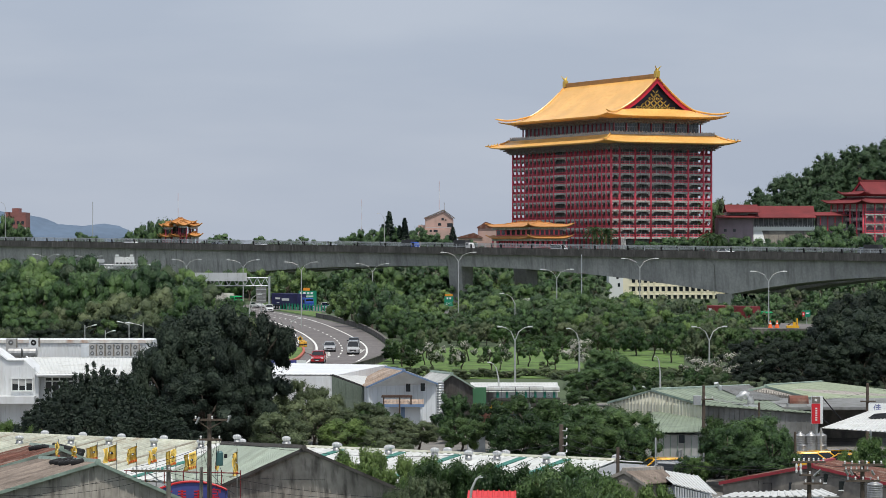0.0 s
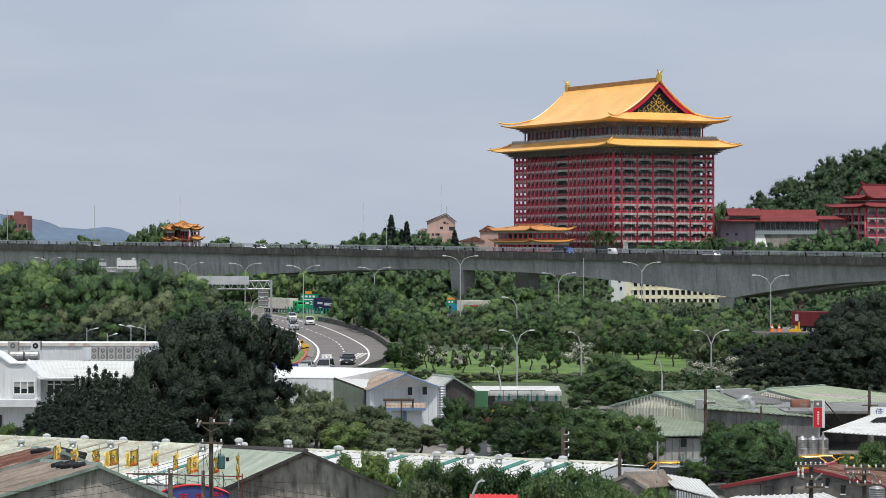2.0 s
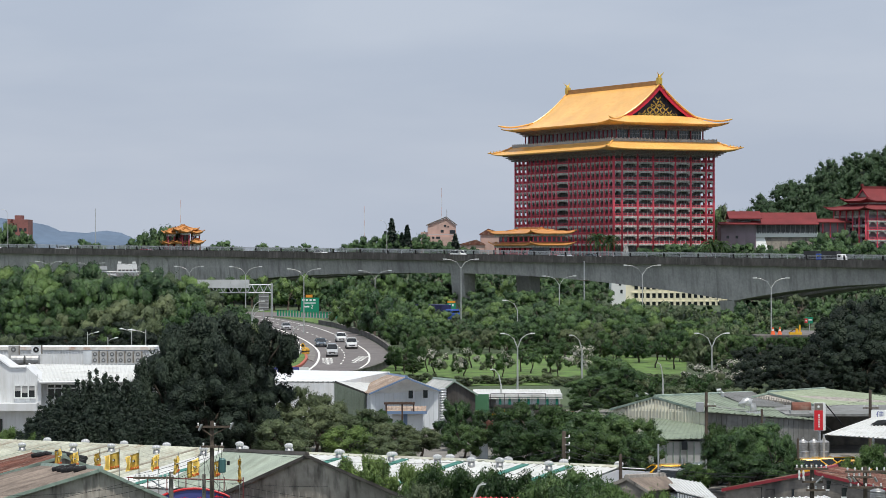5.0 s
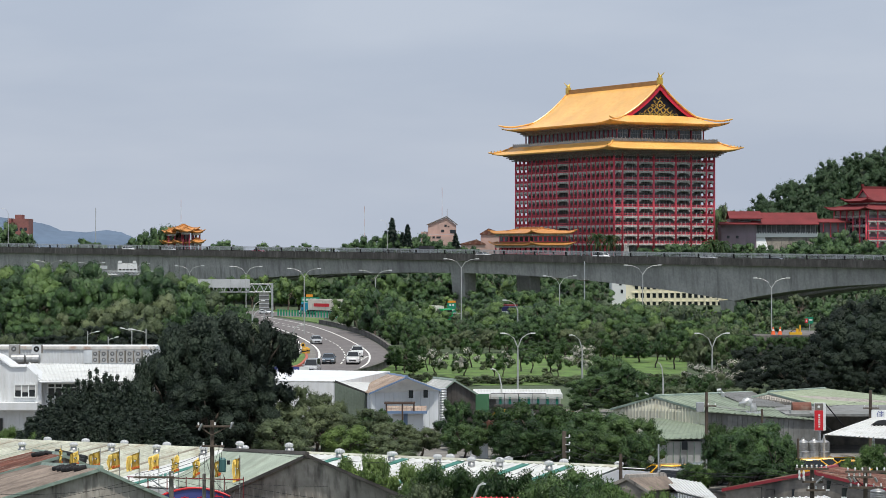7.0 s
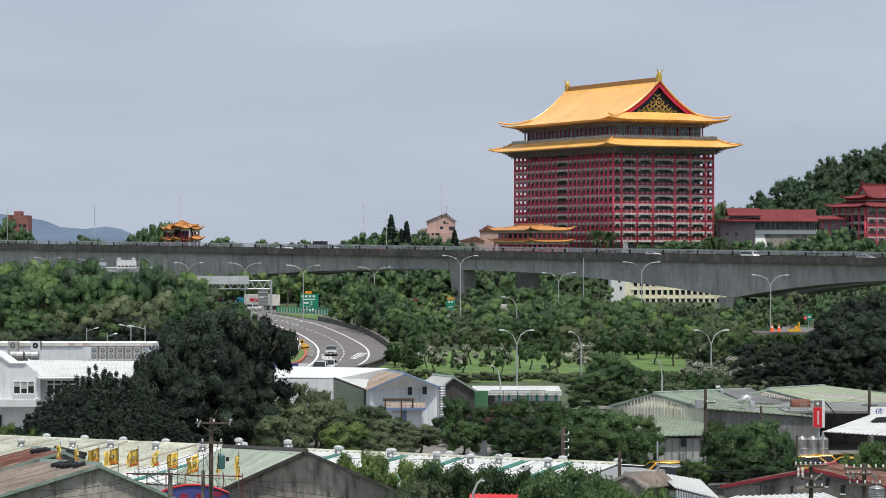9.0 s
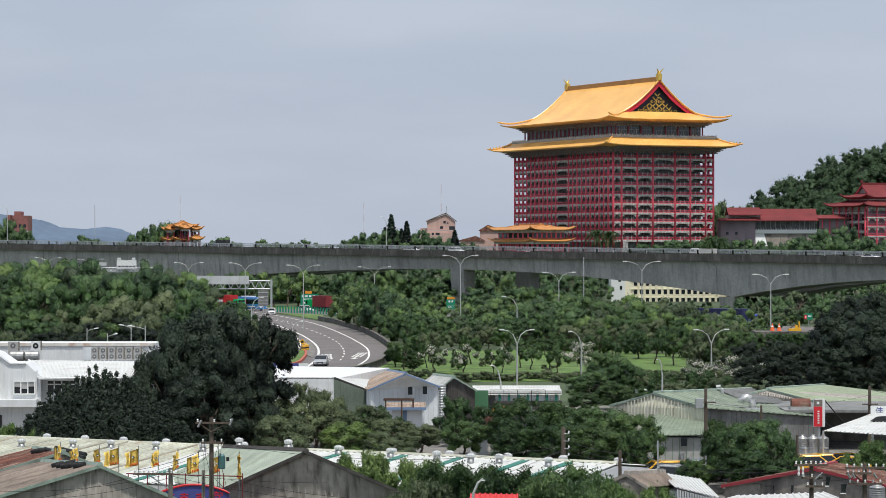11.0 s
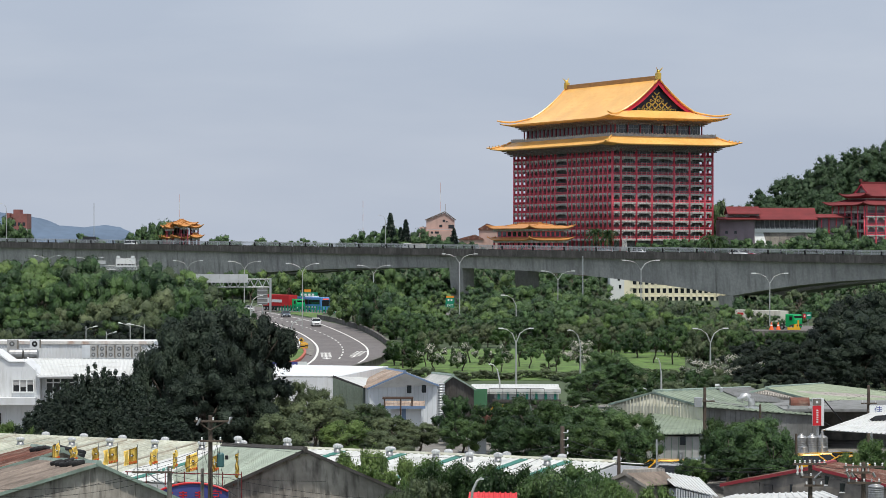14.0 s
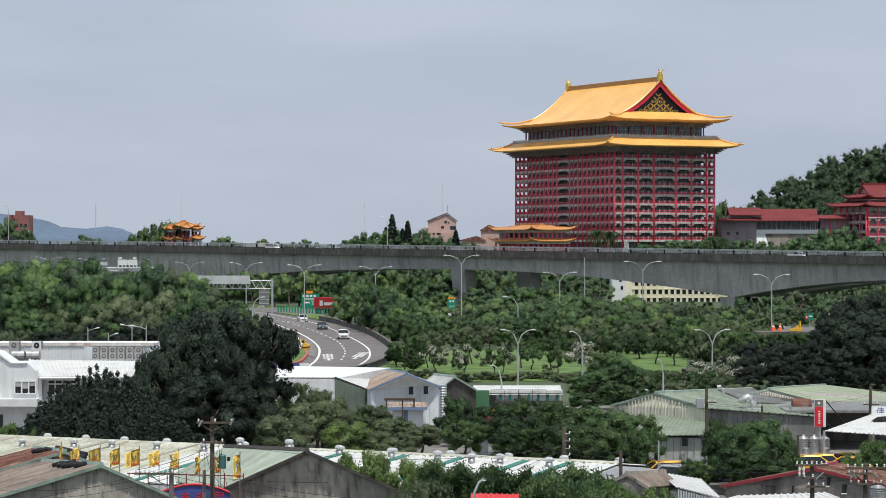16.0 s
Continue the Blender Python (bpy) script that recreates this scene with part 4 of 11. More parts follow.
def with_normals(me, n):
    """Leaves take the light of the tuft that they clothe."""
    at = me.attributes.new("custom_normal", "FLOAT_VECTOR", "POINT")
    at.data.foreach_set("vector", n.astype(np.float32).ravel())
    me.update()
    NORMALS[me.name] = n


def foliage_mesh(name, clumps, per, leaf, material, seed, up=0.35, long=1.0, core=0.8, droop=0.0, spread=0.2, ragged=0.5):
    """Leaves as small blades over many tufts (x, y, z, r and the centre of the bough), each round a lumpy leafy heart."""
    rg = np.random.default_rng(seed)
    cl = np.array(clumps, float)
    c = np.repeat(cl, per, axis=0)
    n = len(c)
    bough = unit(c[:, :3] - c[:, 4:7] + (0, 0, 1e-3))
    d = rg.normal(size=(n, 3)) + 0.7 * bough
    d[:, 2] += up
    d = unit(d)
    pos = c[:, :3] + d * (c[:, 3] * (0.78 + spread * np.abs(rg.normal(size=n))))[:, None]
    light = np.array(TO_SUN)
    nor = unit(d + 0.5 * light + rg.normal(size=(n, 3)) * 0.7)
    t = np.cross(nor, rg.normal(size=(n, 3)))
    t[:, 2] -= droop
    t = unit(t)
    b = np.cross(nor, t)
    s = leaf * rg.uniform(0.6, 1.35, n)[:, None] / 2
    verts = np.stack([pos - t * s * long - b * s * 0.8, pos + b * s * 1.1 - nor * s * 0.2, pos + t * s * long * 1.1 - b * s * 0.5], 1)
    turn = (np.cross(verts[:, 1] - verts[:, 0], verts[:, 2] - verts[:, 0]) * (d + 1.3 * light)).sum(1) < 0
    verts[turn] = verts[turn][:, ::-1]
    shade_n = unit(0.6 * d + 0.55 * bough + rg.normal(size=(n, 3)) * ragged * 0.5 + (0, 0, 0.28))
    allv, alln = [verts.reshape(-1, 3)], [np.repeat(shade_n, 3, axis=0)]
    tri = [np.arange(n * 3).reshape(n, 3)]
    k = n * 3
    for x, y, z, r, bx, by, bz in cl:
        lump = ICO_V * (r * core * rg.uniform(0.82, 1.12, (len(ICO_V), 1)))
        allv.append(lump + (x, y, z))
        alln.append(unit(0.6 * ICO_V + 0.55 * unit(np.array([[x - bx, y - by, z - bz + 1e-3]]))))
        tri.append(ICO_F + k)
        k += len(ICO_V)
    allv, alln, tri = np.concatenate(allv), np.concatenate(alln), np.concatenate(tri)
    me = bpy.data.meshes.new(name)
    me.vertices.add(len(allv))
    me.vertices.foreach_set("co", allv.ravel())
    me.loops.add(tri.size)
    me.loops.foreach_set("vertex_index", tri.ravel())
    me.polygons.add(len(tri))
    me.polygons.foreach_set("loop_start", np.arange(len(tri)) * 3)
    me.update(calc_edges=True)
    me.materials.append(material)
    with_normals(me, alln)
    return me


def crown_clumps(seed, R, z0, H, n, rmin=0.24, rmax=0.42, flat=1.0, lean=0.0, boughs=None):
    """Tufts on the boughs of an uneven crown of radius R between z0 and H."""
    rnd = random.Random(seed)
    out = []
    half = (H - z0) / 2
    m = boughs or max(5, int(n / 4.5))
    for i in range(m):
        k = (i + 0.5) / m
        zz = 1 - 1.85 * k
        a = i * 2.39996 + rnd.uniform(-0.5, 0.5)
        q = math.sqrt(max(0.0, 1 - zz * zz))
        f = rnd.uniform(0.5, 0.78)
        wob = 1 + 0.25 * math.sin(a * 2 + seed)
        B = Vector((R * f * q * math.cos(a) * wob + lean * zz, R * f * q * math.sin(a) * wob, z0 + half + half * flat * f * zz))
        big = R * rnd.uniform(rmin, rmax) * 1.25
        count = max(2, round(n / m + rnd.uniform(-1, 1)))
        for j in range(count):
            d = Vector((rnd.gauss(0, 1), rnd.gauss(0, 1), rnd.gauss(0.7, 0.8)))
            d = (d.normalized() + 0.5 * Vector((q * math.cos(a), q * math.sin(a), zz))).normalized()
            e = big * rnd.uniform(0.55, 0.95)
            p = B + Vector((d.x * e, d.y * e, d.z * e * 0.8))
            out.append((p.x, p.y, min(max(p.z, z0 * 0.6), H), big * rnd.uniform(0.34, 0.6), B.x, B.y, B.z))
        out.append((B.x, B.y, B.z, big * 0.58, B.x * 0.4, B.y * 0.4, B.z - 0.5 * big))
    return out


def trunk_mesh(seed, R, z0, H, girth):
    rnd = random.Random(seed)
    bm = bmesh.new()
    top = z0 + (H - z0) * 0.45
    bend = [(rnd.uniform(-0.3, 0.3) * i * 0.5, rnd.uniform(-0.3, 0.3) * i * 0.5, mix(-0.3, top, i / 4)) for i in range(5)]
    tube(bm, bend, [girth * (1.25 - 0.2 * i) for i in range(5)], 7)
    for i in range(6):
        a = i * 2.4 + rnd.random()
        b = bend[2 + i % 3]
        e = (R * 0.5 * math.cos(a), R * 0.5 * math.sin(a), mix(z0, H, rnd.uniform(0.45, 0.8)))
        m = tuple(mix(p, q, 0.55) + (0.3 if j == 2 else 0) for j, (p, q) in enumerate(zip(b, e)))
        tube(bm, [b, m, e], [girth * 0.5, girth * 0.32, girth * 0.1], 5)
    return mesh_of("trunk", bm, M_BARK, True)


PROTO = {}


def tree_kind(key, material, R, z0, H, clumps, per, leaf, girth, seed, **kw):
    fol = {k: kw.pop(k) for k in ("up", "long", "core", "droop", "spread", "ragged") if k in kw}
    PROTO[key] = (H, R, trunk_mesh(seed, R, z0, H, girth), foliage_mesh("crown", crown_clumps(seed, R, z0, H, clumps, **kw), per, leaf, material, seed, **fol))


for s in range(3):
    tree_kind(("figtop", s), M_LEAF_DARK, 5.0, 7.8, 12.0, 70, 125, 0.15, 0.4, 301 + s, rmin=0.16, rmax=0.28, long=1.9, boughs=16)
    tree_kind(("bigmid", s), M_WOOD_MID, 6.0, 0.2, 11.0, 80, 46, 0.24, 0.3, 321 + s, rmin=0.2, rmax=0.33)
    tree_kind(("bigolive", s), M_WOOD_DRAB, 6.0, 0.2, 11.0, 80, 46, 0.24, 0.3, 331 + s, rmin=0.2, rmax=0.33)
    tree_kind(("bigfresh", s), M_WOOD_LIGHT, 6.0, 0.2, 11.0, 80, 46, 0.24, 0.3, 341 + s, rmin=0.2, rmax=0.33)
    tree_kind(("fig", s), M_LEAF_DARK, 6.5, 0.6, 12.0, 130, 125, 0.15, 0.45, 11 + s, rmin=0.16, rmax=0.3, long=2.0)
    tree_kind(("darkwood", s), M_LEAF_SHADED, 5.5, 0.3, 12.0, 70, 54, 0.2, 0.16, 15 + s, rmin=0.2, rmax=0.34, long=1.7)
    tree_kind(("broad", s), M_LEAF_MID, 5.0, 0.2, 8.0, 60, 48, 0.2, 0.24, 21 + s, rmin=0.2, rmax=0.34)
    tree_kind(("fresh", s), M_LEAF_LIGHT, 4.6, 0.2, 7.0, 56, 48, 0.2, 0.2, 31 + s, rmin=0.2, rmax=0.34)
    tree_kind(("olive", s), M_LEAF_DRAB, 4.8, 0.2, 8.0, 60, 48, 0.19, 0.22, 41 + s, rmin=0.2, rmax=0.34, long=1.3)
    tree_kind(("lawn", s), M_LEAF_MID, 1.9, 1.1, 3.6, 26, 50, 0.13, 0.09, 51 + s, rmin=0.22, rmax=0.36)
    tree_kind(("near", s), M_LEAF_DRAB, 3.6, 0.3, 7.5, 90, 74, 0.115, 0.2, 81 + s, rmin=0.2, rmax=0.3, long=1.7, spread=0.32)
    tree_kind(("nearmid", s), M_LEAF_MID, 3.6, 0.3, 7.0, 90, 74, 0.11, 0.2, 91 + s, rmin=0.2, rmax=0.3, long=1.6, spread=0.3)
    tree_kind(("neardeep", s), M_LEAF_DEEP, 3.6, 0.3, 7.0, 90, 74, 0.11, 0.2, 181 + s, rmin=0.2, rmax=0.3, long=1.6, spread=0.3)
    tree_kind(("woodmid", s), M_WOOD_MID, 5.0, 0.1, 8.0, 44, 32, 0.25, 0.24, 221 + s, rmin=0.22, rmax=0.38)
    tree_kind(("woodfresh", s), M_WOOD_LIGHT, 5.0, 0.1, 8.0, 44, 32, 0.25, 0.24, 231 + s, rmin=0.22, rmax=0.38)
    tree_kind(("woodolive", s), M_WOOD_DRAB, 5.0, 0.1, 8.0, 44, 32, 0.25, 0.24, 241 + s, rmin=0.22, rmax=0.38)
    tree_kind(("farwood", s), M_WOOD_MID, 5.0, 0.1, 8.0, 34, 22, 0.36, 0.24, 25 + s, rmin=0.24, rmax=0.4)
for s in range(2):
    tree_kind(("blossom", s), M_LEAF_FLOWER, 2.0, 0.7, 4.0, 30, 70, 0.13, 0.1, 61 + s, rmin=0.22, rmax=0.36, spread=0.3)
    tree_kind(("nearlight", s), M_LEAF_LIGHT, 3.0, 0.3, 6.0, 80, 80, 0.11, 0.17, 101 + s, rmin=0.2, rmax=0.3, long=1.7, spread=0.36)
    tree_kind(("bush", s), M_LEAF_MID, 1.8, 0.0, 2.4, 30, 60, 0.13, 0.07, 121 + s, rmin=0.22, rmax=0.36)
    tree_kind(("shrub", s), M_LEAF_DRAB, 1.4, 0.0, 1.8, 18, 50, 0.13, 0.06, 111 + s, rmin=0.24, rmax=0.4)
for s in range(3):
    SP, sr = [], random.Random(281 + s)
    for i in range(13):
        a, q = i * 2.4 + sr.random(), 2.0 * math.sqrt((i + 0.3) / 13) * 0.8
        hi = 6.0 * (1 - 0.3 * (q / 1.6) ** 2) * sr.uniform(0.86, 1.0)
        for k in range(12):
            f = k / 11
            r = mix(0.55, 0.2, f ** 1.3) * sr.uniform(0.85, 1.2)
            w = 0.25 * (1 - f)
            x, y, z = q * math.cos(a) + sr.uniform(-w, w), q * math.sin(a) + sr.uniform(-w, w), mix(0.5, hi - r, f)
            SP.append((x, y, z, r, q * math.cos(a) * 0.8, q * math.sin(a) * 0.8, z - 0.25))
    PROTO[("cedar", s)] = (6.0, 2.0, trunk_mesh(281 + s, 2.0, 0.2, 6.0, 0.2), foliage_mesh("crown", SP, 54, 0.11, M_LEAF_DARK, 281 + s, long=2.2, up=0.8, spread=0.42))
CONE = []
for i in range(60):
    k, a = i / 60, i * 2.4
    r = 1.05 * (1 - k) ** 0.8
    CONE.append((r * 0.75 * math.cos(a), r * 0.75 * math.sin(a), 0.4 + 7.4 * k, 0.16 + 0.42 * r, 0, 0, 0.2 + 7.2 * k))
PROTO[("conifer", 0)] = (8.0, 1.2, trunk_mesh(71, 0.5, 0.5, 8.0, 0.16), foliage_mesh("crown", CONE, 45, 0.3, M_LEAF_NEEDLE, 71))

TREE_WORDS = {
    "cedar": ("dark pointed evergreen tree by the white house", "tree"), "figtop": ("leaning evergreen fig tree with high crown", "tree"), "fig": ("large dark evergreen fig tree with dense crown", "tree"), "broad": ("broad green tree in a dense roadside wood", "tree"),
    "fresh": ("bright green young tree among darker ones", "tree"), "olive": ("olive-green tree with loose crown", "tree"),
    "lawn": ("small round-crowned tree on the lawn", "tree"), "blossom": ("small tree covered in white blossom", "tree"),
    "near": ("olive-green leafy tree beside the sheds", "tree"), "nearmid": ("dense green tree beside the sheds", "tree"),
    "neardeep": ("deep green leafy tree beside the sheds", "tree"), "nearlight": ("light green leafy bush by a roof", "tree"), "darkwood": ("tall evergreen tree with leaves darkened for shade", "tree"), "farwood": ("green tree in the far wood", "tree"),
    "shrub": ("low brownish-green shrub at the lawn edge", "shrub"), "bush": ("rounded green bush in the yard", "bush"), "conifer": ("dark slender conifer on the hillside", "tree")}
TREE_RND = random.Random(77)


def tree(kind, x, y, height, width=None, base=None, label="", lean=0.0):
    """A tree of a kind, scaled to a height (and crown width), standing on the ground."""
    keys = [k for k in PROTO if k[0] == kind]
    H, R, tm, cm = PROTO[TREE_RND.choice(keys)]
    sz = height / H
    sx = (width / (2 * R)) if width else sz * TREE_RND.uniform(0.9, 1.15)
    z = ground_z(x, y) if base is None else base
    words_, cat = TREE_WORDS[kind]
    t = thing("tree", label or words_, cat, Matrix.Translation((x, y, z)) @ Matrix.Rotation(lean, 4, "Y") @ Matrix.Rotation(TREE_RND.uniform(0, 6.28), 4, "Z") @ Matrix.Diagonal((sx, sx, sz, 1)), group="trees")
    part("trunk", tm, None, t)
    part("crown", cm, None, t)
    return t


WOODS = []          # (mesh, matrix) of the far trees that grow into one closed wood


def canopy(y, envelope, step, kinds, jitter=0.2, depth=8.0, wide=1.2, single=False, most=9.5):
    """A row of trees at distance y, whose tops follow (x, height) points."""
    rnd = random.Random(int(y * 7 + envelope[0][0] * 3))
    x = envelope[0][0]
    while x < envelope[-1][0]:
        for (x0, h0), (x1, h1) in zip(envelope, envelope[1:]):
            if x0 <= x <= x1:
                yy = y + rnd.uniform(-depth, depth) / 2
                top = mix(h0, h1, (x - x0) / (x1 - x0)) * (1 + rnd.uniform(-jitter, jitter * 0.45))
                g = ground_z(x, yy)
                hh = max(2.5, top - g)
                w = min(max(3.6, hh * rnd.uniform(0.8, 1.2) * wide), most)
                kind = rnd.choice(kinds)
                if single:
                    tree(kind, x, yy, hh, width=w)
                else:
                    keys = [k for k in PROTO if k[0] == kind]
                    H, R, tm, cm = PROTO[rnd.choice(keys)]
                    m = Matrix.Translation((x, yy, g)) @ Matrix.Rotation(rnd.uniform(0, 6.28), 4, "Z") @ Matrix.Diagonal((w / 2 / R, w / 2 / R, hh / H, 1))
                    WOODS.append((tm, m))
                    WOODS.append((cm, m))
                break
        x += step * rnd.uniform(0.6, 1.1)


def plant_woods():
    """All far trees of the rows joined into one sheet of woodland."""
    co, lo, start, mi, mats, nn, tone = [], [], [], [], [], [], []
    rnd = random.Random(8)
    nv = nl = 0
    cache = {}
    for i, (me, m) in enumerate(WOODS):
        if me.name not in cache:
            v = np.empty(len(me.vertices) * 3)
            me.vertices.foreach_get("co", v)
            li = np.empty(len(me.loops), int)
            me.loops.foreach_get("vertex_index", li)
            ls = np.empty(len(me.polygons), int)
            me.polygons.foreach_get("loop_start", ls)
            mx = np.empty(len(me.polygons), int)
            me.polygons.foreach_get("material_index", mx)
            for q in me.materials:
                if q not in mats:
                    mats.append(q)
            cache[me.name] = (v.reshape(-1, 3), li, ls, np.array([mats.index(q) for q in me.materials])[mx])
        v, li, ls, mx = cache[me.name]
        a = np.array(m)
        co.append(v @ a[:3, :3].T + a[:3, 3])
        nn.append(unit(NORMALS[me.name] @ np.linalg.inv(a[:3, :3])) if me.name in NORMALS else np.tile((0.0, -0.7, 0.7), (len(v), 1)))
        if i % 2 == 0:
            tone_now = rnd.random()
        tone.append(np.full(len(v), tone_now))
        lo.append(li + nv)
        start.append(ls + nl)
        mi.append(mx)
        nv, nl = nv + len(v), nl + len(li)
    me = bpy.data.meshes.new("woods")
    me.vertices.add(nv)
    me.vertices.foreach_set("co", np.concatenate(co).ravel())
    me.loops.add(nl)
    me.loops.foreach_set("vertex_index", np.concatenate(lo))
    st = np.concatenate(start)
    me.polygons.add(len(st))
    me.polygons.foreach_set("loop_start", st)
    me.polygons.foreach_set("material_index", np.concatenate(mi))
    me.update(calc_edges=True)
    for q in mats:
        me.materials.append(q)
    me.attributes.new("tone", "FLOAT", "POINT").data.foreach_set("value", np.concatenate(tone).astype(np.float32))
    with_normals(me, np.concatenate(nn))
    tagged(new("woods", me), "dense green mixed woodland round the motorway", "woods", kind="stuff")


B3 = ["broad", "broad", "broad", "olive", "fresh"]
W3 = ["woodmid", "woodmid", "woodfresh", "woodolive", "woodfresh"]
BIG = ["bigmid", "bigmid", "bigolive", "bigmid", "bigmid", "bigolive", "bigmid", "bigmid", "bigfresh"]
# wood to the left of the slip road
canopy(480, [(-88.07, 12.66), (-77.63, 13.7), (-70.33, 14.54), (-63.03, 13.5), (-52.59, 12.87), (-47.37, 10.78), (-42.68, 8.28)], 6.2, BIG, jitter=0.12, most=13)
canopy(452, [(-80.97, 10.89), (-68.19, 13.05), (-58.37, 11.87), (-47.56, 12.07), (-41.66, 9.12), (-36.75, 6.47)], 6.2, BIG, jitter=0.12, most=13)
canopy(425, [(-76.13, 9.81), (-63.2, 10.27), (-53.96, 10.73), (-43.79, 9.81), (-32.71, 7.04), (-30.4, 5.65)], 6.0, ["broad", "broad", "olive", "broad"], jitter=0.28, single=True)
canopy(398, [(-71.29, 8.04), (-57.45, 8.21), (-45.34, 8.91), (-34.95, 7.61), (-29.76, 6.74)], 5.4, ["broad", "broad", "olive", "broad"], jitter=0.28, single=True)
# dark-leaved trees in these two rows stand in for cloud shade
canopy(372, [(-66.64, 6.46), (-51.27, 6.13), (-39.14, 7.1), (-28.63, 6.13)], 4.4, ["broad", "olive", "darkwood"], single=True)
canopy(345, [(-61.8, 5.35), (-47.55, 4.75), (-36.3, 5.72), (-27.3, 4.98)], 4.2, ["olive", "darkwood", "darkwood"], single=True)
# wood between the slip road and the motorway
canopy(548, [(-18.6, 8.6), (-15.96, 9.09), (-11.2, 8.38)], 4.2, W3, depth=4)
canopy(522, [(-17.25, 8.96), (-10.67, 8.62), (-5.56, 6.13)], 4.2, W3, depth=4)
canopy(492, [(-12.83, 9.15), (-8.98, 8.51), (-5.24, 6.37), (0.64, 4.77), (10.27, 4.88)], 4.6, W3)
canopy(462, [(-9.04, 7.97), (-4.42, 5.76), (1.61, 3.55), (8.64, 4.95), (17.68, 6.96), (27.72, 6.96), (36.76, 6.26), (45.8, 5.15), (51.82, 4.45), (55.84, 2.54)], 4.8, W3)
canopy(436, [(-6.45, 5.76), (1.52, 3.3), (10.99, 4.63), (20.47, 5.86), (29.95, 6.33), (39.43, 5.19), (49.86, 3.68)], 4.6, W3)
canopy(412, [(-5.02, 4.36), (-0.36, 3.28), (8.6, 3.46), (17.55, 4.63), (28.3, 4.63), (39.05, 4), (49.8, 3.1)], 4.4, B3, single=True)
canopy(390, [(21.7, 3.54), (31.03, 3.28), (39.51, 3.11), (47.99, 2.27)], 4.2, ["broad", "olive"], single=True)
# beyond the motorway, under and beside the viaduct
canopy(560, [(43.34, 1.76), (99.34, 2.97)], 4.6, W3)
canopy(700, [(-45.35, 7.17), (-40.17, 9.3), (-34.09, 8.7), (-21.91, 9), (-9.74, 8.7), (0.61, 7.78)], 4, ["woodfresh", "woodmid"])
canopy(640, [(6.4, 4.59), (16.14, 7.37), (23.79, 8.49), (30.05, 5.7), (39.79, 3.48), (63.44, 2.92), (75.97, 3.9), (113.53, 3.9)], 6, ["farwood"])
canopy(760, [(-56.83, 7.08), (-37.01, 7.74), (-13.88, 7.41), (12.56, 8.07), (46.92, 7.08)], 6, ["farwood"])
canopy(760, [(85.25, 6.09), (138.12, 5.76)], 6, ["farwood"])
canopy(815, [(-60.95, 9.62), (-14.88, 9.98), (55.99, 9.62), (148.12, 9.62)], 7, ["farwood"])
# tree tops that show over the viaduct
canopy(960, [(-169.88, 26.6), (-159.44, 25.8), (-154.8, 24.4), (-151.93, 19.0)], 2.4, ["farwood"], wide=1.0, jitter=0.07)
canopy(960, [(-134.4, 18.71), (-130.23, 20.38), (-126.05, 18.3)], 2.4, ["farwood"], wide=1.5, jitter=0.07)
canopy(1005, [(-121.47, 18.4), (-116.67, 20.81), (-107.93, 24.3), (-104.65, 23.43)], 2.4, ["farwood"], wide=1.5, jitter=0.07)
canopy(1005, [(-120.6, 19.06), (-114.05, 22.55), (-107.93, 24.74), (-103.12, 23.87)], 2.2, ["farwood"], jitter=0.05, wide=1.2)
canopy(930, [(-84.51, 17.82), (-77.63, 20.04), (-71.97, 17.82)], 2.4, ["farwood"], wide=1.5, jitter=0.07)
canopy(930, [(-66.52, 17.21), (-61.46, 18.22), (-48.32, 17.62)], 2.4, ["farwood"], wide=1.5, jitter=0.07)
canopy(930, [(-44.28, 17.42), (-40.23, 17.62)], 2.4, ["farwood"], wide=1.5, jitter=0.07)
canopy(940, [(-36.37, 17.63), (-32.49, 20.29), (-25.34, 20.5), (-19.21, 21.72), (-10.01, 21.72), (-4.9, 19.68), (11.03, 17.63)], 2.4, ["farwood"], wide=1.5, jitter=0.07)
canopy(935, [(-0.81, 18.03), (13.42, 17.22)], 2.4, ["farwood"], wide=1.5, jitter=0.07)
canopy(842, [(-72, 10.9), (150, 10.9)], 4.6, ["farwood"], jitter=0.1)
canopy(738, [(-76, 8.2), (-58, 8.8), (-46, 8.6)], 4.0, ["woodfresh", "woodmid"], jitter=0.1)
canopy(600, [(-107.48, 11.3), (-94.43, 11.83), (-59.22, 10.78)], 6, ["farwood"])
canopy(1050, [(110.48, 35.17), (117.78, 35.63), (125.77, 33.35)], 5, ["woodmid", "woodolive"], jitter=0.04, wide=0.8, most=18)
canopy(925, [(69.58, 17.21), (81.64, 18.01), (99.74, 17.61), (123.87, 18.01), (143.98, 18.82), (164.09, 18.01)], 2.4, ["farwood"], wide=1.5, jitter=0.07)
canopy(945, [(126.55, 19.7), (134.77, 21.0), (147.09, 22.4), (152.23, 18.67)], 2.4, ["farwood"], wide=1.5, jitter=0.07)
for px_, top_, w_ in ((-18.4, 28.2, 5.4), (-12.9, 25.8, 4.6), (-14.8, 23.0, 4.0), (4.5, 22.6, 4.2), (-20.6, 23.5, 4.4)):
    tree("conifer", px_, 938, top_ - ground_z(px_, 938), width=w_)
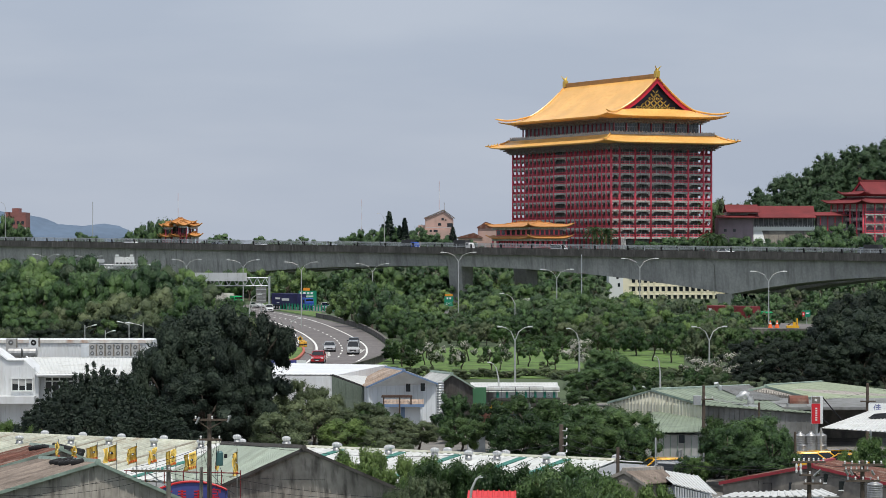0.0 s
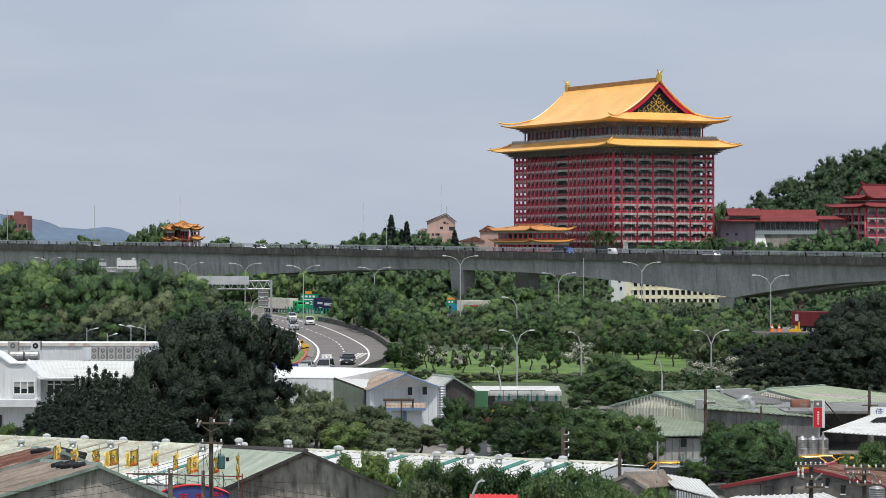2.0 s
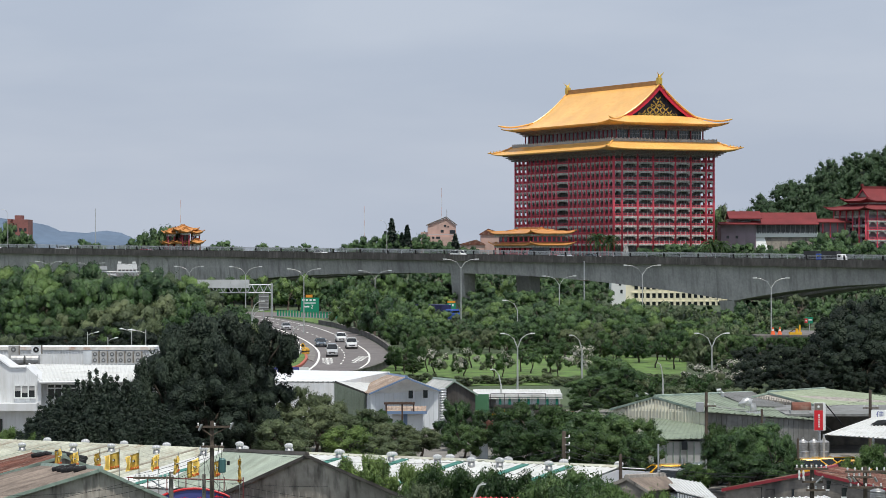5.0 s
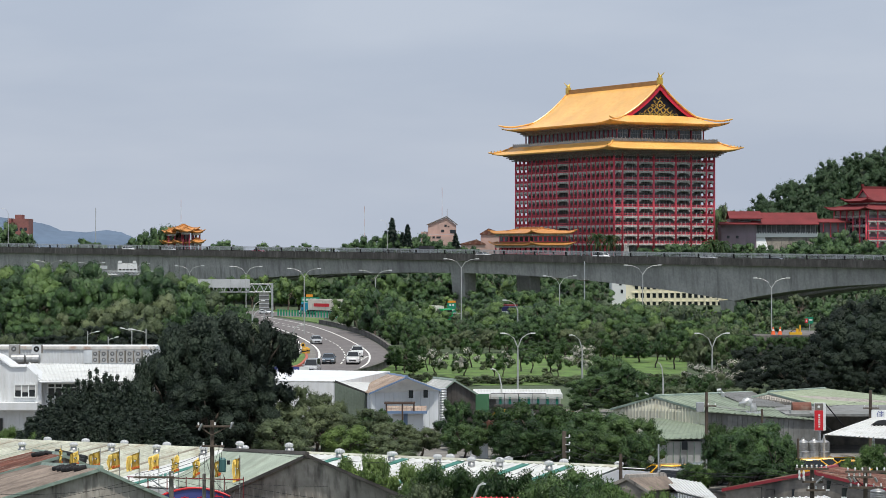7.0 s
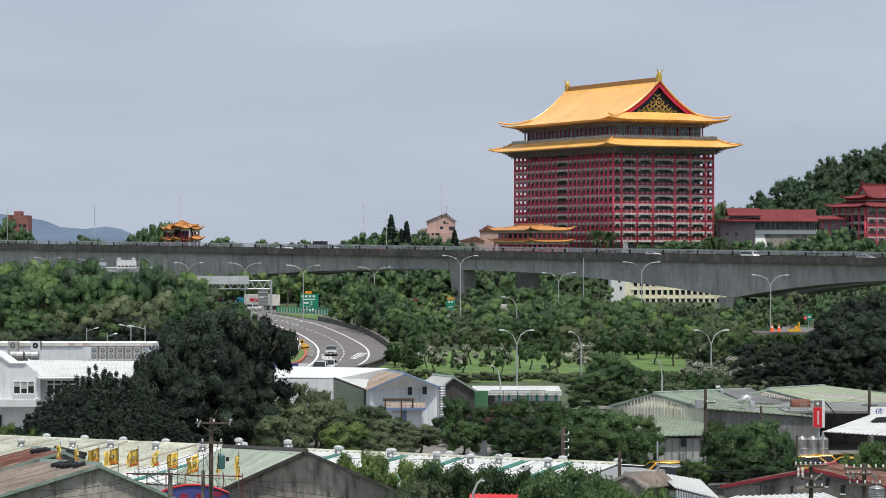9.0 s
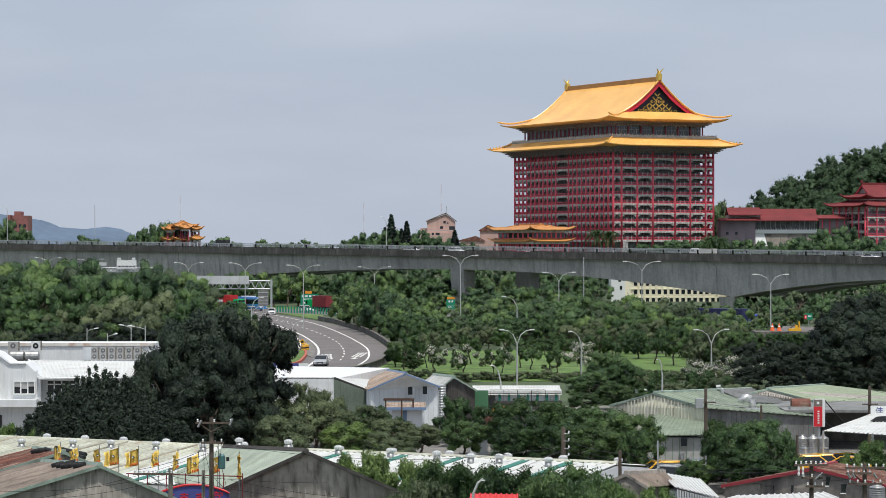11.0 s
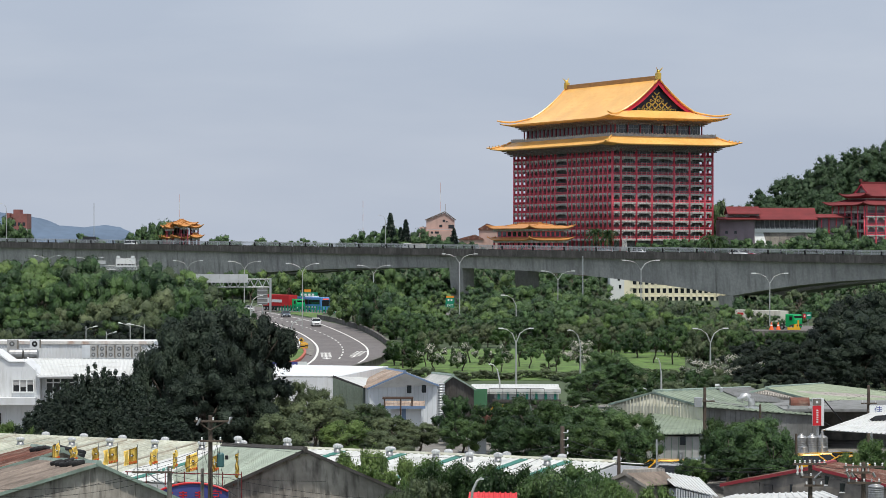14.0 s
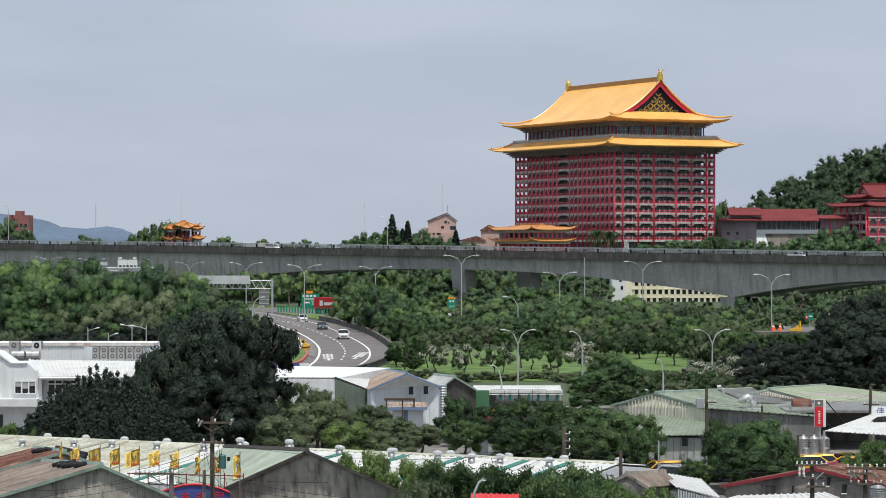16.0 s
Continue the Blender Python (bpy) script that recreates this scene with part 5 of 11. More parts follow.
# closing the wood between the rows
canopy(505, [(-15.81, 7.88), (-9.22, 7), (-0.44, 5.24), (10.54, 5.24)], 4.4, W3)
canopy(478, [(-11.64, 8.31), (-4.57, 5.82), (0.62, 4.67), (6.86, 5.3), (12.05, 6.23), (18.29, 7.48), (28.68, 7.06), (43.23, 6.23), (52.58, 4.88)], 4.6, W3)
canopy(448, [(-7.79, 6.65), (-2.34, 4.51), (3.51, 3.63), (11.3, 4.9), (21.04, 6.46), (30.78, 6.65), (40.51, 5.77), (49.28, 4.51), (54.64, 3.53)], 4.4, W3)
canopy(424, [(-5.71, 4.75), (1.47, 3.1), (10.69, 4.2), (19.91, 5.22), (29.13, 5.49), (38.34, 4.57), (51.71, 3.28)], 4.4, B3, single=True)
canopy(396, [(44.42, 3.5), (48.73, 3.1), (57.33, 3.05)], 2.2, ["neardeep", "nearmid"], jitter=0.05, depth=2, single=True)
canopy(590, [(68.49, 4.46), (79.01, 5.48), (104.66, 6.51)], 4.2, ["woodmid", "woodolive"])
canopy(656, [(8.7, 7.44), (13.69, 8.58), (18.68, 7.16)], 3.6, ["woodfresh", "farwood"])
canopy(600, [(4.7, 3.35), (12.52, 5.3), (22.96, 7.26), (36, 4), (59.48, 2.96)], 5, W3)
canopy(720, [(-22.54, 5.98), (-3.76, 6.61), (44.14, 5.51)], 5, ["farwood", "woodolive"])
canopy(680, [(-30.16, 5.06), (-12.42, 4.62), (2.37, 3.88)], 4.5, ["farwood", "woodfresh"])
canopy(402, [(24.12, 2.6), (49.03, 2.6)], 2.0, ["bush", "bush", "shrub"])
canopy(389, [(14.0, 2.3), (35.0, 2.5)], 2.4, ["neardeep"], depth=5)
canopy(440, [(48.97, 4.33), (52.23, 3.76), (54.9, 2.61)], 2.6, W3, jitter=0.06)
canopy(420, [(47.11, 3.77), (52.96, 3.03)], 2.6, W3, jitter=0.06)
canopy(545, [(63.03, 3.92), (82.46, 4.39)], 3.0, ["woodmid", "woodolive"], jitter=0.1)
canopy(528, [(61.29, 2.4), (78.74, 2.2)], 2.2, ["bush", "shrub"])
canopy(612, [(39.11, 2.43), (68.65, 2.16)], 3.6, W3, jitter=0.1)
canopy(482, [(54.3, 3.9), (58.5, 3.9), (62.0, 3.3)], 2.4, W3, jitter=0.06, depth=3)
plant_woods()
# small trees on the lawn
for kind, (x, y), h in (("lawn", (-4.94, 339.17), 3.6), ("lawn", (-2.02, 343.93), 3.4), ("blossom", (2.74, 331.53), 3.8), ("lawn", (6.25, 322.81), 3.4), ("blossom", (7.61, 330.04), 3.2), ("lawn", (10.24, 343.93), 3.6), ("lawn", (11.5, 339.17), 3.2), ("lawn", (13.62, 331.53), 3.7), ("lawn", (14.37, 325.66), 3.2), ("blossom", (17.43, 328.57), 4.2), ("lawn", (24.63, 364.36), 3.4), ("lawn", (29.06, 355.56), 4.4), ("lawn", (31.09, 350.48), 4.2), ("lawn", (-3.33, 364.36), 3.8), ("lawn", (17.43, 364.36), 3.6), ("lawn", (3.94, 355.56), 4.0), ("lawn", (9.47, 375.51), 4.4), ("lawn", (22.53, 375.51), 4.2), ("blossom", (-1.01, 331.53), 3.6), ("lawn", (-6.34, 347.17), 3.2)):
    tree(kind, x, y, h)
for px_, y, top in ((29.74, 300, 3.0), (30.76, 296, 2.6), (33, 300, 3.6), (34.59, 298, 3.2), (32.75, 292, 2.4), (23.55, 292, 2.0)):
    tree("blossom", px_, y, top, width=4.0, label="shrub with white blossom by the lawn")
tree("nearmid", 19.63, 300, 3.61, width=6.2)
tree("nearmid", 21.3, 296, 2.62, width=4.4)
tree("neardeep", 17.77, 294, 2.45, width=4.0)
LAWN_RND = random.Random(31)
for (x, y), h, w, k in (((-3.46, 379.38), 5.2, 5.0, "broad"), ((-1.9, 364.36), 4.2, 4.4, "olive"), ((-6.46, 353.85), 2.6, 3.8, "neardeep"), ((-5.13, 347.17), 2.8, 4.0, "neardeep"), ((-3.93, 334.55), 2.2, 3.0, "neardeep"), ((2.06, 339.17), 2.2, 2.8, "nearmid"), ((27.96, 371.72), 4.4, 5.0, "broad"), ((25.24, 379.38), 4.6, 4.6, "olive"), ((36.91, 364.36), 4.8, 5.0, "olive"), ((40.08, 364.36), 4.6, 4.6, "broad"), ((35.18, 375.51), 4.4, 4.4, "broad"), ((32.66, 379.38), 4.4, 4.4, "broad")):
    tree(k, x, y, h, width=w)
for i in range(14):
    tree(LAWN_RND.choice(["bush", "shrub"]), mix(33.86, 43.11, LAWN_RND.random()), LAWN_RND.uniform(345, 385), LAWN_RND.uniform(1.6, 3.0), width=LAWN_RND.uniform(2.8, 4.2))
for i in range(7):
    px_ = mix(-5, 24, LAWN_RND.random())
    tree(LAWN_RND.choice(["shrub", "bush", "shrub"]), px_, LAWN_RND.uniform(322, 376), LAWN_RND.uniform(0.8, 1.7), width=LAWN_RND.uniform(1.2, 2.4))
# dark trees behind the green-roofed sheds
canopy(318, [(37.4, 4.8), (39.82, 4.66), (43.97, 4.52), (46.87, 5.08), (48.11, 9.29), (49.84, 10.88), (52.26, 11.37), (59.18, 11.58)], 5.2, ["darkwood"], depth=6, single=True)
canopy(296, [(34.17, 3.52), (37.71, 4.8), (42.21, 5.19), (45.11, 6.54), (46.72, 8.79), (55.08, 9.44)], 4.8, ["darkwood"], depth=6, single=True)
canopy(306, [(36.99, 4.82), (42.31, 4.82), (45.3, 5.36), (46.96, 8.55), (48.96, 10.01), (56.94, 10.55)], 4.4, ["darkwood"], depth=4, single=True)
canopy(286, [(33.64, 3.44), (39.54, 4.37), (44.52, 6.55), (53.22, 7.48)], 4.2, ["darkwood"], depth=4, single=True)
canopy(276, [(32.16, 2.68), (38.16, 3.28), (51.36, 5.08)], 4.6, ["darkwood"], depth=4, single=True)
tree("darkwood", 49.6, 330, 9.3, width=4.8)
tree("nearmid", 18.22, 285, 4.6, width=6.0)
tree("nearmid", 15.4, 266, 3.4, width=5.4)
tree("neardeep", 16.8, 256, 2.6, width=4.4)
tree("neardeep", 13.6, 252, 2.0, width=3.6)
tree("neardeep", 20.9, 178, 4.2, width=5.4)
tree("nearmid", 19.23, 280, 3.7, width=4.6)
# big dark trees by the white house
tree("fig", -18.45, 206, 11.07, width=11.4)
tree("figtop", -15.45, 205, 10.03, width=5.8, lean=0.2)
tree("fig", -21.36, 203, 9.29, width=6.6)
tree("fig", -16.61, 200, 8.52, width=6.4)
tree("fig", -17.9, 197, 6.3, width=7.6)
tree("fig", -14.6, 199, 5.6, width=5.0)
for px_, y, top in ((-28.3, 187, 4.6), (-27.5, 188, 5.4), (-26.6, 188, 6.1), (-25.7, 189, 6.5), (-24.9, 189, 6.95), (-23.9, 189, 6.7), (-22.9, 188, 6.55), (-22.0, 188, 6.0), (-21.2, 187, 5.3), (-20.3, 187, 4.7), (-19.5, 186, 4.2), (-18.6, 186, 3.6), (-17.8, 186, 3.0)):
    tree("cedar", px_ - 0.5, y, top * 1.08, width=3.4)
for px_, y, top in ((-28.4, 184, 3.9), (-27.3, 184, 4.9), (-26.0, 185, 5.6), (-24.8, 185, 5.9), (-23.6, 185, 5.7), (-22.5, 184, 5.2), (-21.4, 184, 4.6), (-20.2, 184, 4.0), (-19.0, 184, 3.4), (-24.4, 193, 6.3), (-23.2, 193, 6.2), (-22.0, 193, 5.6), (-25.6, 193, 5.8), (-26.9, 192, 5.2), (-20.6, 192, 4.6), (-26.6, 182, 4.4), (-24.4, 182, 4.9), (-22.4, 182, 4.4)):
    tree("cedar", px_ - 0.5, y, top * 1.08, width=3.8)
# leafy belt in front of the middle sheds
for px_, y, top, w, k in ((-13.55, 205, 4.41, 4.8, "near"), (-11.49, 208, 5.42, 4.0, "near"), (-9.14, 206, 4.71, 4.0, "near"), (-9.64, 198, 4.51, 5.4, "near"), (-6.32, 202, 3.84, 5.4, "near"), (-3.62, 198, 3.09, 5.0, "near"), (-1.7, 200, 2.52, 4.0, "near"), (-6.77, 190, 3.32, 4.6, "nearlight"), (-3.8, 186, 2.9, 4.8, "near"), (-11.48, 186, 4.27, 5.2, "near"), (1.2, 212, 3.93, 3.4, "nearmid"), (1.53, 196, 3.13, 3.6, "nearmid")):
    tree(k, px_, y, top, width=w)
# dark group before the green-roofed sheds
for px_, y, top, w, k in ((4.61, 200, 4.09, 4.6, "neardeep"), (6.65, 196, 4.84, 5.6, "neardeep"), (9.3, 198, 4.08, 5.4, "neardeep"), (11.52, 192, 4.44, 6.0, "nearmid"), (13.53, 188, 4.15, 5.0, "nearmid"), (5.38, 182, 4.25, 5.0, "neardeep"), (7.87, 180, 3.99, 5.4, "neardeep"), (10.68, 178, 3.85, 5.0, "neardeep"), (13.05, 176, 3.76, 3.6, "nearmid")):
    tree(k, px_, y, top, width=w)
# trees between the front roofs
for px_, y, top, w, k in ((20.96, 175, 4.47, 6.2, "nearmid"), (18.7, 177, 4.53, 2.8, "neardeep"), (18.92, 172, 4.03, 4.0, "nearmid"), (21.84, 170, 4.17, 4.0, "nearmid"), (16.11, 168, 2.34, 2.8, "neardeep"), (19.94, 168, 3.14, 5.6, "neardeep"), (16.36, 168, 2.34, 2.6, "nearlight"), (-3.87, 138, 5.4, 3.2, "nearlight"), (-5.2, 139, 5.1, 2.4, "nearlight"), (-2.04, 136, 5.1, 3.0, "nearlight"), (-0.68, 131, 5.5, 3.2, "nearlight"), (0.45, 128, 5.76, 3.8, "neardeep"), (1.81, 126, 5.87, 4.2, "neardeep"), (3.26, 124, 5.81, 4.0, "neardeep"), (2.49, 126, 5.21, 4.0, "neardeep"), (4.13, 126, 4.7, 3.2, "neardeep"), (-0.11, 126, 4.66, 3.6, "neardeep"), (-0.64, 122, 5.39, 3.6, "near"), (1.26, 126, 4.8, 2.5, "nearmid"), (5.01, 124, 5.59, 3.8, "nearmid"), (5.91, 123, 6, 4.6, "nearmid"), (7.05, 122, 5.76, 4.0, "nearmid"), (5.59, 119, 5.45, 4.4, "neardeep"), (6.64, 117, 5.37, 3.4, "nearmid"), (7.53, 119, 5.45, 3.0, "nearlight"), (9.81, 120, 5.04, 3.0, "nearlight"), (8.22, 116, 5.31, 2.6, "nearlight"), (-2.15, 118, 5.12, 3.0, "near"), (26.64, 160, 4.28, 3.4, "nearlight"), (24.94, 158, 3.57, 2.2, "nearlight"), (-30.89, 186, 3.47, 3.4, "nearlight"), (-28.65, 182, 3.42, 2.4, "nearlight")):
    tree(k, px_, y, top, width=w)


# low shrubs along the front of the lawn and in the yards
SH = random.Random(12)
for i in range(46):
    x = mix(-5.7, 30.25, i / 45) + SH.uniform(-0.6, 0.6)
    tree("shrub", x, 312 + SH.uniform(-4, 4) + (6 if x < 0 else 0), SH.uniform(0.6, 1.2), width=SH.uniform(1.8, 3.2))
for i in range(40):
    x = mix(15.5, 32.05, SH.random())
    tree(SH.choice(["shrub", "bush", "shrub"]), x, SH.uniform(262, 290), SH.uniform(1.2, 2.6), width=SH.uniform(2.2, 4.2))
for i in range(26):
    x = mix(-14.68, 12.9, SH.random())
    tree("bush", x, SH.uniform(206, 222), SH.uniform(1.6, 2.8), width=SH.uniform(2.2, 3.6))


# ---- wooded hill beside the palace, far mountains ----
def hill():
    rnd = random.Random(3)
    prof = [(127.6, 16.5), (135.17, 26.84), (141.47, 42.73), (155.34, 48.28), (165.43, 53.32), (180.56, 60.38), (190.64, 61.9), (205.77, 63.41), (230.99, 60.38), (256.21, 45.76), (281.43, 16.5)]
    D = 1160.0

    def top(x):
        for (a, za), (b, zb) in zip(prof, prof[1:]):
            if a <= x <= b:
                return mix(za, zb, (x - a) / (b - a))
        return 12.0
    clumps = []
    for i in range(620):
        x = rnd.uniform(131.5, 256.21)
        f = rnd.random() ** 0.7
        R = rnd.uniform(2.6, 4.6)
        z = mix(12, top(x), f) - R * 0.9
        y = D + mix(-70, 0, f) + rnd.uniform(-4, 4)
        for k in range(11):
            d = Vector((rnd.gauss(0, 1), rnd.gauss(-0.4, 1), rnd.gauss(0.5, 0.8))).normalized()
            e = R * rnd.uniform(0.55, 0.95)
            clumps.append((x + d.x * e, y + d.y * e, z + d.z * e * 0.9, R * rnd.uniform(0.16, 0.42), x, y, z))
        clumps.append((x, y, z, R * 0.62, x, y, z - 1))
    me = foliage_mesh("hill_woods", clumps, 20, 0.46, M_HILL_LEAF, 9, spread=0.45)
    tagged(new("hill_woods", me), "dense green wooded hillside", "woods", kind="stuff")
    bm = bmesh.new()
    xs = [mix(prof[0][0], prof[-1][0], i / 40) for i in range(41)]
    rows = [[bm.verts.new((x, D + y, mix(8, max(9, top(x) - 8), f))) for x in xs] for y, f in ((-66, 0), (-40, 0.4), (4, 1), (120, 0.6), (260, 0))]
    for r, q in zip(rows, rows[1:]):
        for i in range(len(xs) - 1):
            bm.faces.new((r[i], r[i + 1], q[i + 1], q[i]))
    solid("hill", bm, M_GROUND, "earth of the wooded hill", "hill", kind="structure", smooth=True)


hill()


def mountains():
    bm = bmesh.new()
    D = 4300.0
    pts = [(-919.83, 77.7), (-788.96, 70.22), (-732.87, 72.09), (-695.48, 66.48), (-662.76, 61.8), (-630.04, 49.65), (-592.65, 46.85), (-555.26, 50.59), (-531.89, 46.85), (-508.52, 36.57), (-480.48, 21.61), (-452.43, 14.13)]
    rows = []
    fine = []
    for (a, ya), (b, yb) in zip(pts, pts[1:]):
        for i in range(8):
            f = i / 8
            fine.append((mix(a, b, f), mix(ya, yb, f) + 0.8 * noise.noise(Vector((mix(a, b, f) * 0.14, 0, 0)))))
    fine.append(pts[-1])
    for dy, f in ((-260, 0.0), (-120, 0.55), (0, 1.0), (300, 0.0)):
        rows.append([bm.verts.new((x, D + dy + 30 * noise.noise(Vector((x * 0.05, dy, 0))), mix(10, z, f))) for x, z in fine])
    for r, q in zip(rows, rows[1:]):
        for i in range(len(fine) - 1):
            bm.faces.new((r[i], r[i + 1], q[i + 1], q[i]))
    solid("backdrop_mountains", bm, M_HILL, "blue hazy mountains on the horizon", "mountain", kind="structure", smooth=True)


mountains()

# ---- other palace buildings and far houses ----
def hall(name, label, m, A, B, tiers, roof, wall, body_z, columns=6, ridge=None, category="building"):
    """A hall with one or more curved hipped roofs. tiers: (eave z, rise, overhang), lowest first."""
    h = thing(name, label, category, m)
    top = tiers[-1][0]
    part("body_wall", boxes((-A + 1.2, A - 1.2, -B + 1.2, B - 1.2, body_z, top)), wall, h)
    part("plinth", boxes((-A - 0.4, A + 0.4, -B - 0.4, B + 0.4, body_z - 1.5, body_z + 0.4)), M_STONE, h)
    for i, (z, rise, over) in enumerate(tiers):
        last = i == len(tiers) - 1
        ta, tb = (0.5, max(0.5, B - A + 0.5)) if last and B >= A else ((max(0.5, A - B + 0.5), 0.5) if last else (A - 0.8, B - 0.8))
        part("roof", curved_roof(bmesh.new(), A + over, B + over, z, rise, 1.45, 0.9, 4.5, ta, tb, n=14, thick=0.35), roof, h, smooth=True)
        part("frieze", boxes((-A, A, -B, B, z - 1.1, z - 0.3)), M_FRIEZE, h)
        for sa in (-1, 1):
            for sb in (-1, 1):
                pts = [(sa * mix(A + over + 0.4, ta, k / 6), sb * mix(B + over + 0.4, tb, k / 6), z + 0.2 + rise * (k / 6) ** 1.45 + 0.9 * (1 - k / 6) ** 4) for k in range(7)]
                part("hip_ridge", tube(bmesh.new(), pts, 0.22, 5), roof, h)
        if last:
            part("ridge", boxes((-ta - 0.2, ta + 0.2, -tb - 0.2, tb + 0.2, z + rise - 0.2, z + rise + 0.55)), roof, h)
    col = mesh_of("column", tube(bmesh.new(), [(0, 0, body_z), (0, 0, tiers[0][0] - 0.2)], 0.3, 8), wall if category in ("pavilion", "turret") else M_RED, True)
    for i in range(columns + 1):
        part("column", col, None, h, at=pose(mix(-A + 0.3, A - 0.3, i / columns), -B + 0.3, 0))
        part("column", col, None, h, at=pose(-A + 0.3, mix(-B + 0.3, B - 0.3, i / columns), 0))
    for i in range(columns):
        x0, x1 = mix(-A + 1, A - 1, (i + 0.2) / columns), mix(-A + 1, A - 1, (i + 0.8) / columns)
        for z, _, _ in tiers:
            if z - 2.8 > body_z:
                part("window", boxes((x0, x1, -B + 1.1, -B + 1.19, z - 2.9, z - 1.3)), M_GLASSDARK, h)
        y0, y1 = mix(-B + 1, B - 1, (i + 0.2) / columns), mix(-B + 1, B - 1, (i + 0.8) / columns)
        for z, _, _ in tiers:
            if z - 2.8 > body_z:
                part("window", boxes((-A + 1.1, -A + 1.19, y0, y1, z - 2.9, z - 1.3)), M_GLASSDARK, h)
    return h


TURN = math.degrees(0.473)
hall("gate_hall", "low gate hall with two tiers of golden tiled roof", pose(31.6, 923.8, 0, 0, 0, TURN), 7.6, 14.0, [(18.3, 0.8, 1.2), (22.3, 1.6, 1.4)], M_ORANGETILE, M_RED, 12.8, 7, category="hall")
# golden pavilion far to the left, with side turrets
g = -100
hall("garden_pavilion", "pavilion with stacked golden roofs among trees", pose(g, 1000, 0, 0, 0, 20), 3.4, 3.4, [(19.2, 0.7, 1.2), (24.0, 1.9, 1.5)], M_ORANGETILE, plain("dark_timber_red", (0.13, 0.05, 0.045), 0.7), 13.2, 3, category="pavilion")
for dx, dy, z in ((-4.6, -1.5, 22.9), (5.0, -1.5, 23.1), (-5.6, -1.0, 19.0), (5.4, -2.0, 19.2), (1.2, -3.5, 23.4)):
    hall("roof_turret", "small golden-roofed turret of the pavilion", pose(g + dx, 1000 + dy, 0, 0, 0, 20), 1.5, 1.5, [(z, 1.4, 1.0)], M_ORANGETILE, M_DARKLACQUER, 13.2, 1, category="turret")
# red-roofed hall on the terrace beside the hill
def terrace_hall():
    h = thing("terrace_hall", "hall with two tiers of dark red tiled roof and a gable", "hall", pose(172.5, 996.5, 0, 0, 0, TURN - 90))
    part("body_wall", boxes((-9.4, 9.4, -19.4, 19.4, 11, 31.4)), M_MAUVE, h, "mauve rendered wall")
    part("upper_wall", boxes((-6.2, 6.2, -15.6, 15.6, 31.4, 35)), M_MAUVE, h)
    part("frieze", boxes((-9.7, 9.7, -19.7, 19.7, 29.6, 31.3)), M_FRIEZE, h, "painted frieze")
    part("upper_frieze", boxes((-6.4, 6.4, -15.8, 15.8, 33.9, 34.9)), M_FRIEZE, h)
    part("lower_roof", curved_roof(bmesh.new(), 12.6, 22.6, 31.7, 2.0, 1.4, 0.9, 5, 6.2, 15.6, n=18, thick=0.4), M_TILERED, h, smooth=True)
    bm, main = gable_roof_surface(8.0, 18.2, 14.1, 35.0, 5.0, 1.6, 0.8, 5, 1.5)
    roof = part("main_roof", bm, M_TILERED, h, smooth=True)
    part("ridge", boxes((-0.3, 0.3, -14.5, 14.5, 39.7, 40.6)), M_TILERED, roof)
    for s in (-1, 1):
        edge = [mix(-5.2, 5.2, i / 16) for i in range(17)]
        part("gable_field", plate(bmesh.new(), [(a, main(a) - 0.15) for a in edge[::-1]], s * 13.3 - 0.1, s * 13.3 + 0.1), M_FRIEZE, roof, "painted gable panel")
        part("ridge_ornament", boxes((-0.4, 0.4, s * 14.4 - 0.4, s * 14.4 + 0.4, 40.4, 41.5)), M_TILERED, roof)
        for a in (-1, 1):
            pts = [a * mix(0, 5.6, i / 10) for i in range(11)]
            part("barge_board", plate(bmesh.new(), [(x, main(x) - 0.03) for x in pts] + [(x * 0.97, main(x) - 0.75) for x in pts[::-1]], s * 14.3 - 0.1, s * 14.3 + 0.1), M_RED, roof)
            pts = [(a * mix(5.6, 8.4, i / 6), s * mix(14.4, 18.6, i / 6), mix(main(5.6) + 0.2, 35.2, (i / 6) ** 0.8) + 0.9 * (i / 6) ** 3) for i in range(7)]
            part("hip_ridge", tube(bmesh.new(), pts, 0.22, 5), M_TILERED, roof)
            pts = [(a * mix(6.2, 13.0, i / 6), s * mix(15.6, 23.0, i / 6), 31.9 + 2.0 * (1 - i / 6) ** 1.4 + 0.9 * (i / 6) ** 3) for i in range(7)]
            part("hip_ridge", tube(bmesh.new(), pts, 0.22, 5), M_TILERED, h)
    col = mesh_of("column", tube(bmesh.new(), [(0, 0, 11), (0, 0, 31.2)], 0.32, 8), M_RED, True)
    for i in range(6):
        part("column", col, None, h, at=pose(mix(-10.2, 10.2, i / 5), -20.2, 0))
    win = mesh_of("window", boxes((-1.2, 1.2, -0.06, 0.06, 0, 2.0)), M_GLASSDARK)
    for lvl in range(5):
        part("floor_band", boxes((-10.3, 10.3, -20.3, -19.4, 14.2 + lvl * 3.6, 15.0 + lvl * 3.6)), M_FRIEZE, h)
        for i in range(5):
            part("window", win, None, h, at=pose(mix(-8.2, 8.2, i / 4), -19.45, 15.4 + lvl * 3.6))


